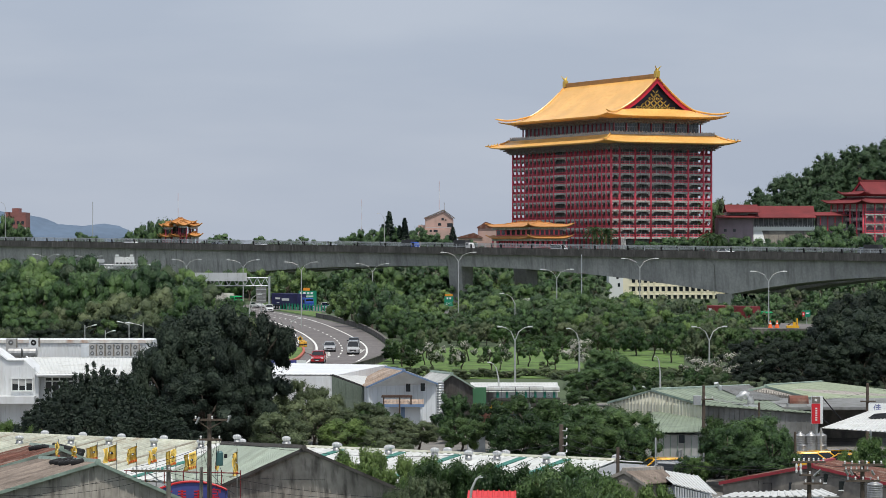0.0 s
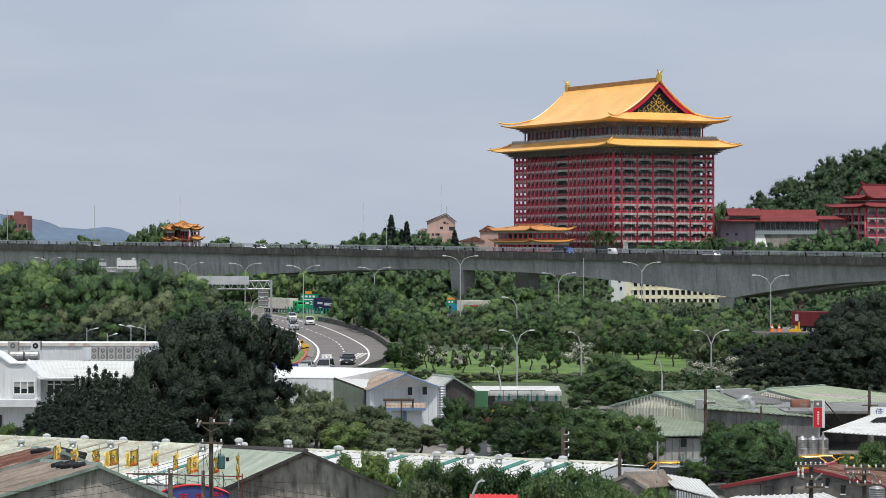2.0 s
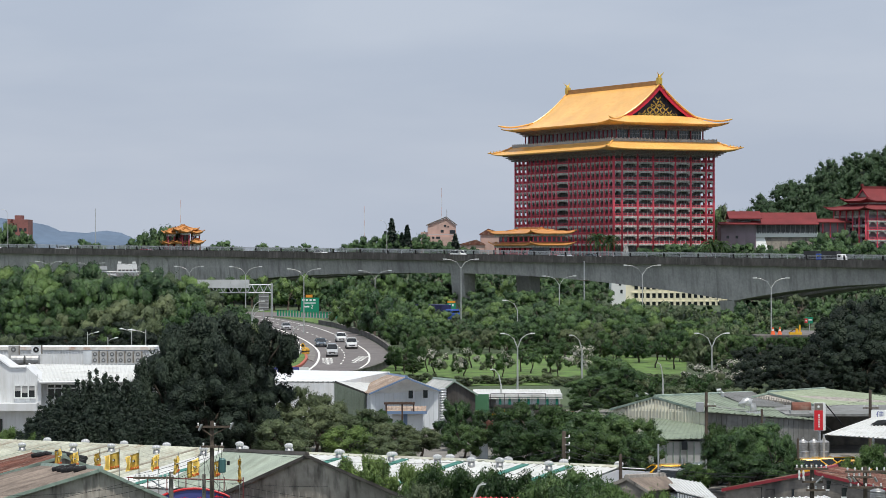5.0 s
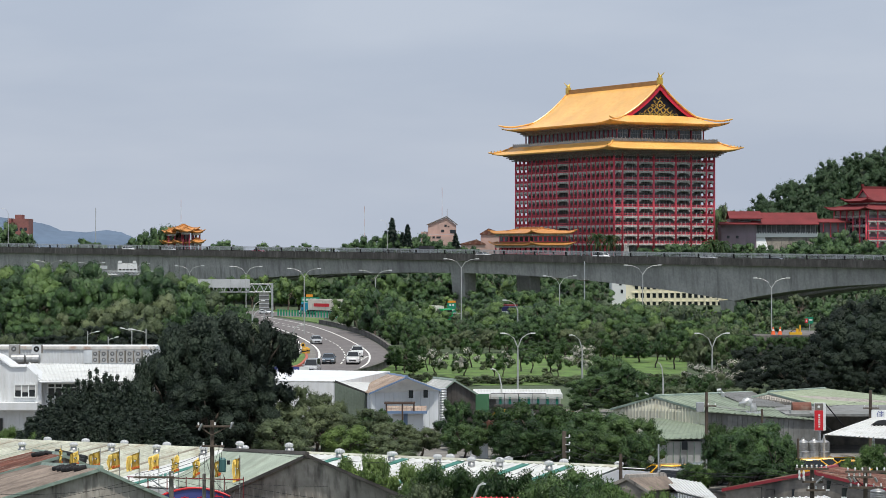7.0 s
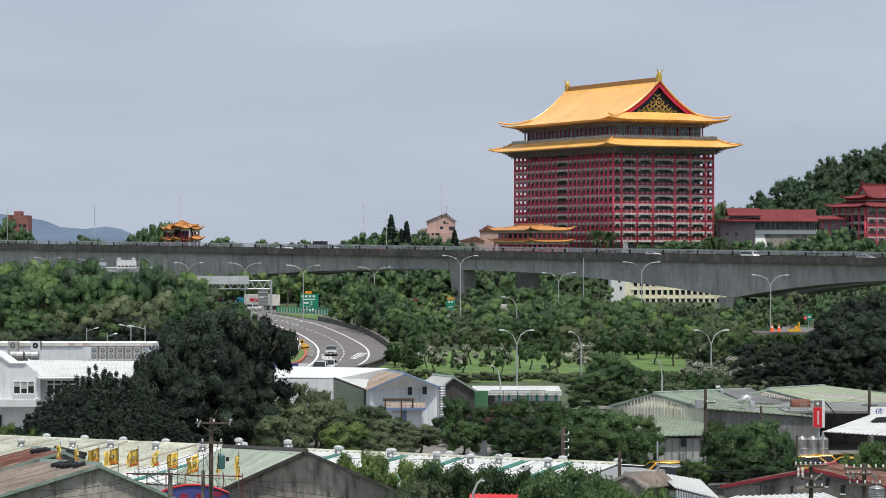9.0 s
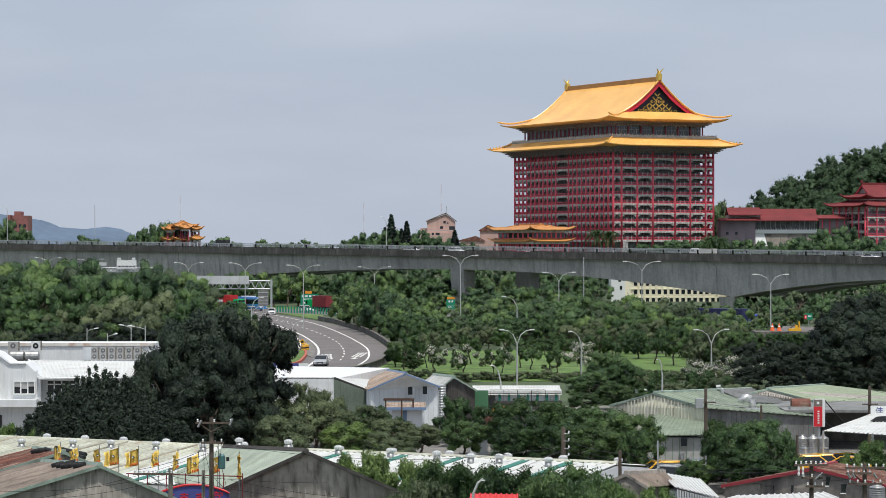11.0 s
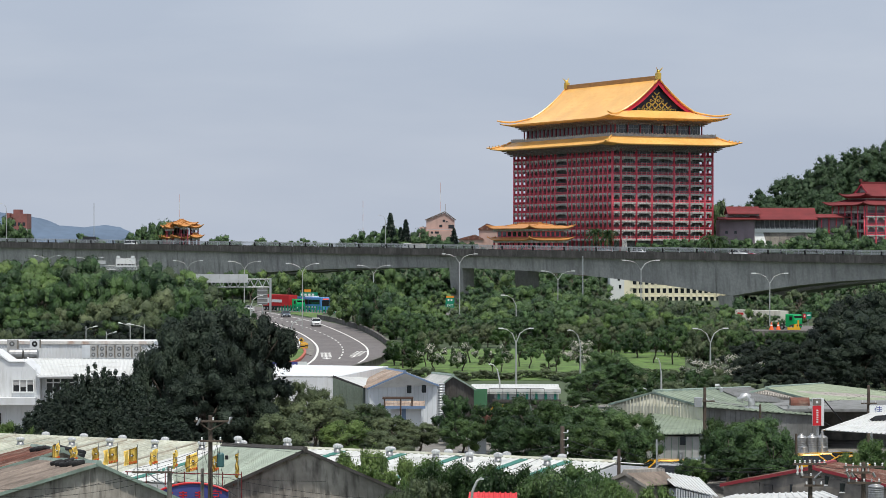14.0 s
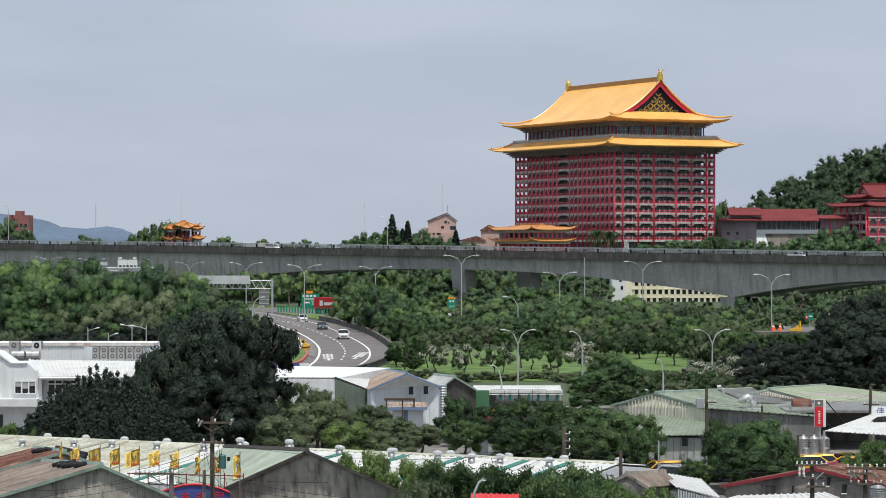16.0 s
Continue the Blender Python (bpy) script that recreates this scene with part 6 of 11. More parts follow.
terrace_hall()
t = thing("hall_gallery", "red gallery front with arched bays", "gallery", pose(170.6, 983.7, 13, 0, 0, TURN))
sp, ra = spandrel_mesh(3.6), railing_mesh(3.6)
for lvl in range(5):
    part("floor_slab", boxes((-12.4, 14, -0.6, 1.6, lvl * 3.6 - 0.4, lvl * 3.6)), M_FRIEZE, t)
    for i in range(6):
        part("spandrel", sp, None, t, at=pose(-10 + i * 4.3, -0.3, lvl * 3.6 + 3.2))
        part("railing", ra, None, t, at=pose(-10 + i * 4.3, -0.3, lvl * 3.6))
for i in range(7):
    part("column", tube(bmesh.new(), [(-12.1 + i * 4.3, -0.3, -1), (-12.1 + i * 4.3, -0.3, 18.3)], 0.32, 8), M_RED, t)


def annexe():
    """Low red-roofed wing between the hotel and the terrace hall."""
    d = 990.0
    a = thing("hotel_annexe", "low wing with dark red tiled roof and glazed gallery", "building", pose(0, d, 0))
    def gabled(x0, x1, y0, y1, ze, zr):
        bm = bmesh.new()
        ym = (y0 + y1) / 2
        prof = [(y0 - 1.2, ze), (mix(y0, ym, 0.5), mix(ze, zr, 0.42)), (ym, zr), (y1 + 1.2, ze)]
        r = [[bm.verts.new((x, y, z + o)) for y, z in prof for o in (0, 0.3)] for x in (x0, x1)]
        for i in range(len(prof) - 1):
            for o in (0, 1):
                bm.faces.new((r[0][2 * i + o], r[0][2 * i + 2 + o], r[1][2 * i + 2 + o], r[1][2 * i + o]))
        for s in (0, 1):
            for i in range(len(prof) - 1):
                bm.faces.new((r[s][2 * i], r[s][2 * i + 1], r[s][2 * i + 3], r[s][2 * i + 2]))
        bm.faces.new((r[0][0], r[0][1], r[1][1], r[1][0]))
        return bm
    part("roof", gabled(108.47, 120.95, -4, 8, 28.05, 30.85), M_TILERED, a)
    part("roof", gabled(117.03, 142.54, -4, 10, 25.86, 30.36), M_TILERED, a)
    part("roof", gabled(142.33, 158.19, -3, 5, 26.72, 28), M_TILERED, a)
    part("roof", gabled(104.6, 119.18, -6, -2, 25.97, 26.72), M_TILERED, a)
    part("wing_wall", boxes((105.46, 118.75, -4, 9, 11, 26.07)), M_MAUVE, a, "mauve rendered wing wall")
    part("wing_wall", boxes((108.9, 120.52, -2, 7, 26.07, 28.27)), M_STONE, a)
    part("gallery_wall", boxes((119.66, 142.47, 0, 9, 11, 26.12)), M_GLASSWALL, a, "glazed gallery")
    for i in range(13):
        x = mix(119.39, 141.68, i / 12)
        part("gallery_post", boxes((x - 0.15, x + 0.15, -0.4, -0.1, 22.64, 25.86)), M_STONE, a)
    part("terrace_wall", boxes((118.75, 143.4, -3.2, -2.6, 21.2, 22.64)), M_SIGNWHITE, a, "white terrace balustrade")
    for i in range(26):
        x = mix(119.18, 143.1, i / 25)
        part("baluster_post", boxes((x - 0.12, x + 0.12, -3.1, -2.7, 22.64, 23.07)), M_SIGNWHITE, a)
    for nm, top, foot, mm, lab in (("retaining_wall", (122.2, 143.2), (125.6, 143.2), M_WALLGREY, "stained grey sloping retaining wall"), ("ramp_wall", (118.9, 122.19), (118.9, 125.59), M_SIGNWHITE, "pale sloping wall beside the terrace")):
        bm = bmesh.new()
        v = [bm.verts.new(p) for p in ((top[0], -2.6, 21.2), (top[1], -2.6, 21.2), (foot[1], -6.5, 8), (foot[0], -6.5, 8), (top[0], 0, 21.2), (top[1], 0, 21.2), (foot[1], 0, 8), (foot[0], 0, 8))]
        for f in ((3, 2, 1, 0), (0, 1, 5, 4), (4, 5, 6, 7), (0, 4, 7, 3), (1, 2, 6, 5), (2, 3, 7, 6)):
            bm.faces.new([v[i] for i in f])
        part(nm, bm, mm, a, lab)
    part("wing_wall", boxes((143.33, 158.83, -1.6, 4, 11, 26.76)), M_MAUVE, a)
    for i in range(6):
        x = mix(144.41, 158.4, i / 5)
        part("column", tube(bmesh.new(), [(x, -2.4, 11), (x, -2.4, 26.55)], 0.25, 8), M_RED, a)
    for px0 in (107.6, 111.03):
        part("window", boxes((px0, px0 + 1.0, -4.08, -3.95, 20.72, 21.79)), M_GLASSDARK, a)


annexe()


def peach_house():
    h = thing("hillside_house", "peach-coloured hillside house with gabled brown roof", "house", pose(0, 1000, 0))
    xl, xr, xa = -5.87, 5, 1.3
    zl, za, zb = 26, 28.83, 13.0
    part("wall", plate(bmesh.new(), [(xl, zb), (xr, zb), (xr, zl), (xa, za), (xl, zl)], 0, 9), M_PEACH, h)
    bm = bmesh.new()
    for a, b in (((xl - 0.5, zl - 0.1), (xa, za + 0.25)), ((xa, za + 0.25), (xr + 0.5, zl - 0.1))):
        v = [bm.verts.new((x, y, z + o)) for o in (0, 0.3) for (x, z) in (a, b) for y in (-0.5, 9.5)]
        for f in ((0, 1, 3, 2), (4, 6, 7, 5), (0, 4, 5, 1), (2, 3, 7, 6), (0, 2, 6, 4), (1, 5, 7, 3)):
            bm.faces.new([v[i] for i in f])
    part("roof", bm, M_BROWNROOF, h)
    part("wing", boxes((-8.48, xl, 1, 8, zb, 23.39), (xl + 0.2, xr - 1, -2.5, 0, zb, 21.65)), M_PEACH, h, "lower wing with terrace")
    for px0, z0, w, hh in ((0.43, 25.24, 0.9, 0.9), (1.74, 25.13, 0.6, 0.5), (2.61, 22.74, 2.2, 1.4), (-4.13, 20.78, 0.9, 0.8), (-2.61, 20.78, 1.6, 0.8), (-0.87, 23.17, 1.2, 1.0)):
        part("window", boxes((px0, px0 + w, -0.06 if z0 > 21.5 else -2.56, 0.1, z0, z0 + hh)), M_GLASSDARK, h)
    part("railing", boxes((xl + 0.2, xr - 1, -2.5, -2.4, 22.3, 22.52)), M_GALV, h)


peach_house()
s = thing("roof_house", "low hillside house with terracotta roof", "house", pose(13.7, 985, 0))
part("wall", boxes((-7, 2, 0, 6, 12, 18.6)), M_PEACH, s)
part("roof", plate(bmesh.new(), [(-7.4, 18.4), (2.4, 18.4), (2.4, 18.7), (-1, 20.4), (-7.4, 18.7)], -0.4, 6.4), M_RUST, s)
s = thing("roof_house", "pink hillside house beside the gate hall", "house", pose(16.79, 990, 0))
part("wall", boxes((-2.4, 6, 0, 7, 12, 22.5)), M_PEACH, s)
part("roof", plate(bmesh.new(), [(-2.8, 22.2), (6.4, 22.2), (6.4, 22.6), (0.5, 24.6), (-2.8, 22.6)], -0.4, 7.4), M_RUST, s)


def brick_towers():
    for x0, x1, zt, lab in ((-207.3, -203.4, 31.63, "brick-red apartment tower with balconies"), (-204.08, -196.74, 33.39, "taller brick-red apartment tower")):
        b = thing("apartment_tower", lab, "building", pose(x0 - 1.9, 1245, 0))
        w = x1 - x0
        part("wall", boxes((0, w, 0, 14, 10, zt - 2.0)), M_BRICK, b)
        part("stair_head", boxes((w * 0.1, w * 0.55, 1, 9, zt - 2.0, zt)), M_BRICK, b)
        for k in range(4):
            for i in range(3):
                part("window", boxes((w * (0.12 + 0.3 * i), w * (0.3 + 0.3 * i), -0.06, 0.1, 16 + k * 3.2, 17.6 + k * 3.2)), M_GLASSDARK, b)
        part("balcony", boxes((w * 0.72, w + 0.4, -0.9, 0, 19, 20.2), (w * 0.72, w + 0.4, -0.9, 0, 23, 24.2)), M_STONE, b)


brick_towers()


def yellow_block():
    d = 765.0
    b = thing("office_block", "pale yellow low block with rows of windows", "building", pose(49.56, 765, 0, 0, 0, 0))
    W = 30.6
    part("wall", boxes((4.2, W + 8, 0, 14, -1, 7.68)), M_YELLOW, b)
    part("stair_tower", boxes((0, 4.2, -0.6, 10, -1, 7.52)), M_SIGNWHITE, b, "plain white stair tower")
    for x, z in ((2.2, 5.86), (2.6, 3.53)):
        part("window", boxes((x, x + 0.7, -0.66, -0.5, z, z + 1.1)), M_GLASSDARK, b)
    for zt in (3.86, 6.35, 1.37):
        part("window_ledge", boxes((6.0, W + 8, -0.25, 0, zt - 0.25, zt)), M_YELLOW, b)
        for i in range(20):
            x = 6.8 + i * 1.75
            part("window", boxes((x, x + 1.0, -0.05, 0.2, zt - 1.95 + 0.3, zt - 0.3)), M_GLASSDARK, b)
            part("window_pier", boxes((x + 1.05, x + 1.6, -0.22, 0, zt - 1.95, zt - 0.25)), M_YELLOW, b)


yellow_block()


# radio masts and tall slim poles on the skyline
def mast(x, y, z0, z1, r, banded):
    m = thing("radio_mast", "slender red and white lattice radio mast" if banded else "thin grey radio mast", "mast", pose(x, y, 0))
    n = 8
    for i in range(n):
        part("mast_section", tube(bmesh.new(), [(0, 0, mix(z0, z1, i / n)), (0, 0, mix(z0, z1, (i + 1) / n))], r, 6), (plain("mast_white", (0.8, 0.8, 0.8)), plain("mast_red", (0.72, 0.5, 0.48)))[i % 2] if banded else M_LAMP, m)


mast(-153.75, 1150, 12, 35, 0.14, False)
mast(-116, 1150, 12, 38.75, 0.11, True)
mast(-34.75, 1150, 12, 36, 0.11, True)
mast(-0.44, 1010, 11, 40.59, 0.09, True)
mast(1.54, 1010, 11, 32.25, 0.1, False)


# white angular sculpture and palms before the hotel
s = thing("sculpture", "white abstract sculpture before the hotel", "sculpture", pose(65.5, 930, 13) @ Matrix.Diagonal((0.7, 0.7, 0.75, 1)))
part("stand", boxes((-1.6, 1.6, -1, 1, -2, 2.4)), M_STONE, s)
bm = bmesh.new()
for i in range(7):
    a = i * 0.9
    tube(bm, [(math.cos(a) * 1.6, math.sin(a), 2), (math.cos(a + 0.8) * 1.0, 0, 4.6), (math.cos(a + 1.9) * 1.7, 0.4 * math.sin(a), 7.2 + (i % 3))], [0.35, 0.3, 0.1], 6)
part("figure", bm, M_STONE, s)


def palm(x, y, h, spread):
    p = thing("palm", "date palm with arching fronds", "tree", pose(x, y, ground_z(x, y)), group="palms")
    part("trunk", tube(bmesh.new(), [(0, 0, -0.5), (0.1, 0, h * 0.5), (0, 0, h * 0.75)], [0.35, 0.28, 0.25], 7), M_BARK, p)
    rnd = random.Random(int(x * 10))
    for i in range(46):
        a, e = i * 2.4, rnd.uniform(-0.5, 1.25)
        bm = bmesh.new()
        pts = []
        for k in range(6):
            f = k / 5
            r = spread * f * math.cos(e * (1 - 0.3 * f))
            pts.append(Vector((r * math.cos(a), r * math.sin(a), h * 0.75 + spread * (math.sin(e) * f - 0.75 * f * f))))
        side = Vector((-math.sin(a), math.cos(a), 0))
        for k in range(5):
            for s in (-1, 1):
                for q in range(3):
                    b = pts[k].lerp(pts[k + 1], q / 3)
                    t = b + side * s * spread * 0.17 * (1 - 0.12 * k) + Vector((0, 0, -0.18 * spread * 0.4)) + (pts[k + 1] - pts[k]) * 0.6
                    v = [bm.verts.new(w) for w in (b, b + (pts[k + 1] - pts[k]) * 0.3, t)]
                    bm.faces.new(v)
        part("frond", bm, M_LEAF_DEEP, p)


for x, h, sp in ((54.4, 12.0, 4.2), (59.07, 11.5, 4.0), (94.8, 10.0, 4.4), (98.61, 9.5, 4.0)):
    palm(x, 920, h, sp)

# ---- street furniture ----
def lamp_head(sgn, reach, z, up):
    bm = bmesh.new()
    tube(bm, [(0, 0, z - 1.6), (sgn * reach * 0.25, 0, z - 0.5), (sgn * reach * 0.6, 0, z - 0.05), (sgn * reach, 0, z + up)], [0.07, 0.06, 0.055, 0.045], 6)
    return bm


def street_lamp(x, y, top, arms=2, reach=2.6, turn=0, base=None, facing=1):
    z0 = ground_z(x, y) if base is None else base
    lab = "tall grey street lamp with two curved arms" if arms == 2 else "grey street lamp with one curved arm"
    l = thing("street_lamp", lab, "street lamp", pose(x, y, z0, 0, 0, turn), group="street lamps")
    h = top - z0
    part("pole", tube(bmesh.new(), [(0, 0, -0.3), (0, 0, h - 1.5)], [0.13, 0.075], 8), M_LAMP, l)
    for s in ((-1, 1) if arms == 2 else (facing,)):
        a = part("arm", lamp_head(s, reach, h, 0.12), M_LAMP, l)
        q = min(0.34, reach * 0.16)
        bm = boxes((s * reach - q, s * reach + q, -q * 0.4, q * 0.4, h + 0.02, h + 0.02 + q * 0.5))
        part("lamp_head", bm, M_SIGNWHITE, a, "pale lamp head")
    return l


for x, y, top, r in ((3.27, 470, 14.47, 2.9), (-26.74, 500, 12.52, 2.9), (-13.57, 520, 12.04, 3.0), (-42.49, 560, 12.59, 3.2), (-58.57, 600, 12.48, 3.2), (21.5, 480, 11.3, 2.8), (34.92, 455, 13.43, 3.0), (54.31, 430, 11.42, 2.7), (8.61, 300, 6.41, 1.75), (31.56, 305, 6.25, 1.85), (-97.11, 640, 13.5, 3.0), (-86.54, 640, 13.08, 3.0), (-74.5, 630, 12.85, 3.0)):
    street_lamp(x, y, top, 2, r, turn=TREE_RND.uniform(-12, 12))
for x, y, top, r, f in ((16.04, 300, 6.22, 1.3, -1), (12.34, 430, 7.77, 2.2, -1), (5.78, 258, 4.22, 0.95, -1), (21.99, 260, 4.75, 0.5, -1), (-29.39, 400, 6.87, 1.5, 1), (-27.92, 380, 8.65, 1.6, 1), (-22.14, 380, 5.1, 1.5, 1), (85.01, 640, 2.5, 2.0, -1), (1.22, 113.5, 5.78, 0.55, 1)):
    street_lamp(x, y, top, 1, r, facing=f)
# tall lamps on the viaduct
for px_s, top in ((-0.055, 30.0), (0.47, 24.7)):
    p = VA + VDIR * (px_s * VLEN) + VBACK * 17
    street_lamp(p.x, p.y, top, 1, 1.8, base=rail_z(px_s) - 2.6, facing=-1)


def gantry(x0, x1, y, z0, z1, panels, label):
    """A truss across the road on a post, with sign boards seen from the back."""
    g = thing("sign_gantry", label, "sign gantry", pose(0, y, 0))
    for yy in (0, 1.2):
        for z in (z0, z1):
            part("chord", tube(bmesh.new(), [(x0, yy, z), (x1, yy, z)], 0.13, 6), M_GALV, g)
        n = max(8, int(2 * (x1 - x0) / (z1 - z0)))
        for i in range(n):
            a, b = mix(x0, x1, i / n), mix(x0, x1, (i + 1) / n)
            part("brace", tube(bmesh.new(), [(a, yy, z0 if i % 2 else z1), (b, yy, z1 if i % 2 else z0)], 0.08, 5), M_GALV, g)
    for yy in (-0.2, 1.4):
        part("post", tube(bmesh.new(), [(x1, yy, -0.3), (x1, yy, z1 + 0.3)], 0.22, 8), M_GALV, g)
        part("post", tube(bmesh.new(), [(x0, yy, -0.3), (x0, yy, z1 + 0.3)], 0.22, 8), M_GALV, g)
    for a, b, za, zb, m in panels:
        n = max(1, int((b - a) / 2.2))
        for i in range(n):
            part("sign_panel", boxes((mix(a, b, i / n) + 0.02, mix(a, b, (i + 1) / n) - 0.02, -0.5, -0.4, za, zb)), m, g)
    return g


gantry(-62.18, -41.5, 630, 6, 7.92, [(-60.81, -46.84, 7.1, 9.15, M_SIGNBACK)], "steel truss sign gantry with pale boards")
g2 = gantry(-98, -77.46, 700, 9.61, 10.52, [(-87.65, -82.33, 10.37, 12.65, M_SIGNWHITE), (-96.48, -90.39, 11.13, 12.04, M_SIGNBACK)], "sign gantry with a white board before the viaduct")
for k in range(5):
    part("lettering", boxes((-87.3 + k * 1.0, -86.6 + k * 1.0, -0.53, -0.5, 10.75, 11.15)), M_RUBBER, g2)
for x in (-87.0, -83.1):
    part("floodlight", boxes((x - 0.45, x + 0.45, -0.6, -0.2, 12.75, 13.3)), M_SIGNWHITE, g2, "pale floodlight box")
    part("bracket", boxes((x - 0.05, x + 0.05, -0.45, -0.4, 12.6, 12.8)), M_GALV, g2)
s = thing("road_sign", "grey back of a road sign", "road sign", pose(-42.04, 610, 0))
part("post", tube(bmesh.new(), [(0, 0.2, -0.3), (0, 0.2, 6.19)], 0.1, 6), M_GALV, s)
part("board", boxes((-1.2, 1.2, 0, 0.1, 2.21, 6.05)), M_STREAKEDSHEET, s, "dull grey back of a sign board")
for z in (2.7, 3.6, 4.5, 5.4):
    part("stiffener", boxes((-1.15, 1.15, -0.08, 0, z, z + 0.12)), M_SIGNBACK, s)

# green direction signs
s = thing("road_sign", "green motorway exit sign with white lettering", "road sign", pose(-34.13, 668, 0))
zt, zb = 4.09, 0.32
w = 2.3
part("board", boxes((-w, w, 0, 0.1, zb, zt)), M_SIGNGREEN, s)
part("top_board", boxes((-1.1, 0.6, 0, 0.1, zt + 0.05, zt + 0.75)), M_SIGNORANGE, s, "orange top board")
for x in (-1.4, 1.4):
    part("post", tube(bmesh.new(), [(x, 0.2, -0.3), (x, 0.2, zt)], 0.1, 6), M_SIGNGREEN, s)
bars = [(-1.7, 0.35), (-0.8, 0.5), (0.15, 0.5), (1.1, 0.5)]
for x, ww in bars:
    part("lettering", boxes((x - 0.3, x + 0.3, -0.02, 0, zt - 0.85, zt - 0.35)), M_SIGNWHITE, s)
part("lettering", boxes((-1.7, 1.5, -0.02, 0, zt - 1.5, zt - 1.25)), M_SIGNWHITE, s)
part("lettering", boxes((-1.7, -0.2, -0.02, 0, zt - 2.5, zt - 2.1)), M_SIGNWHITE, s)
words("numeral", "2", 1.4, M_SIGNWHITE, s, pose(0.5, -0.02, zt - 2.35, 90, 0, 0))
s = thing("road_sign", "small green exit sign with orange top", "road sign", pose(2.01, 615, 0))
zt, zb = 3.7, 1.43
part("board", boxes((-1.05, 1.05, 0, 0.1, zb, zt)), M_SIGNGREEN, s)
part("top_board", boxes((-0.95, 0.95, 0, 0.1, zt + 0.04, zt + 0.5)), M_SIGNORANGE, s)
part("post", tube(bmesh.new(), [(0, 0.2, -0.3), (0, 0.2, zb)], 0.08, 6), M_GALV, s)
words("lettering", "EXIT", 0.7, M_SIGNWHITE, s, pose(0, -0.02, zb + 0.5, 90, 0, 0))
for x in (-0.35, 0.35):
    part("lettering", boxes((x - 0.2, x + 0.2, -0.02, 0, zt - 0.7, zt - 0.25)), M_SIGNWHITE, s)
# row of green fence posts beside the motorway
for i in range(22):
    q = Vector((*(-40.63, 640), 0)).lerp(Vector((*(-24.53, 613.33), 0)), i / 21)
    f = thing("fence_post", "green roadside fence post", "post", pose(q.x, q.y, 0), group="roadside posts")
    part("stake", boxes((-0.18, 0.18, -0.18, 0.18, -0.3, 1.5)), M_SIGNGREEN, f)
    part("cap", boxes((-0.22, 0.22, -0.22, 0.22, 1.5, 1.6)), M_SIGNGREEN, f)
# road works: cones and a flagging dummy in plain shapes on the motorway edge
for px_x in (50.78, 51.83):
    c = thing("traffic_cone", "tall orange traffic cone with pale band", "traffic cone", pose(px_x, 400, 3.13), group="road cones")
    part("cone", lathe(bmesh.new(), [(0.36, 0), (0.34, 0.1), (0.2, 0.6)], 10), M_CONE, c)
    part("band", lathe(bmesh.new(), [(0.205, 0.6), (0.15, 0.8)], 10), M_SIGNWHITE, c)
    part("tip", lathe(bmesh.new(), [(0.15, 0.8), (0.06, 1.15)], 10), M_CONE, c)
s = thing("retaining_bank", "dark concrete edge of the raised road", "wall", pose(0, 402, 0), kind="structure")
part("edge", boxes((48.15, 57.33, -2.6, 3, -0.5, 3.02)), M_BARRIER, s)
s = thing("flagging_dummy", "yellow road-works flagging dummy with barrier", "machine", pose(54.4, 401, 3.1))
part("base", boxes((-1.0, 0.9, -0.5, 0.5, 0, 0.35)), M_MACHINE, s)
part("mast", boxes((0.55, 0.75, -0.2, 0.2, 0.3, 1.5)), M_MACHINE, s)
part("arm", tube(bmesh.new(), [(-0.8, 0, 0.4), (-0.2, 0, 0.8), (0.6, 0, 0.7)], 0.08, 6), M_TIMBER, s)
part("seat", boxes((0.0, 0.4, -0.3, 0.3, 0.35, 0.9)), M_MACHINE, s)
s = thing("road_sign", "green and red works sign board", "road sign", pose(73.31, 522, 0))
zt = 2.72
part("board", boxes((-0.6, 1.0, 0, 0.1, zt - 1.3, zt)), M_SIGNGREEN, s)
part("panel", boxes((-0.65, -0.1, -0.06, -0.01, zt - 1.2, zt - 0.3)), M_SIGNRED, s)
part("lettering", boxes((0.1, 0.8, -0.04, -0.01, zt - 0.7, zt - 0.45), (-0.5, -0.25, -0.08, -0.06, zt - 0.9, zt - 0.6)), M_SIGNWHITE, s)
part("post", tube(bmesh.new(), [(0.3, 0.1, -0.1), (0.3, 0.1, zt - 1.0)], 0.08, 6), M_GALV, s)
# crash barrels and small warning sign on the island
for (x, y) in ((-21.48, 406.63), (-20.98, 402.19), (-21.39, 400)):
    c = thing("crash_barrel", "yellow crash barrel with black bands", "barrel", pose(x, y, 0.14), group="crash barrels")
    part("drum", lathe(bmesh.new(), [(0.3, 0), (0.34, 0.15), (0.34, 0.75), (0.3, 0.85)], 12), plain("barrel_yellow", (0.75, 0.4, 0.05)), c)
    part("band", lathe(bmesh.new(), [(0.35, 0.32), (0.35, 0.52)], 12), M_RUBBER, c)
x, y = (-21.57, 400)
s = thing("warning_sign", "yellow diamond warning sign with black arrow", "road sign", pose(x, y, 0.1))
part("post", tube(bmesh.new(), [(0, 0.1, 0), (0, 0.1, 1.4)], 0.05, 6), M_GALV, s)
part("board", plate(bmesh.new(), [(0, 0.95), (0.45, 1.4), (0, 1.85), (-0.45, 1.4)], 0, 0.05), M_MACHINE, s)
part("arrow", plate(bmesh.new(), [(-0.2, 1.25), (0.2, 1.25), (0.2, 1.45), (0, 1.65), (-0.2, 1.45)], -0.03, -0.005), M_RUBBER, s)
s = thing("roadside_board", "blue and white advertising board", "sign", pose(-17.8, 300, 0))
zt = 2.63
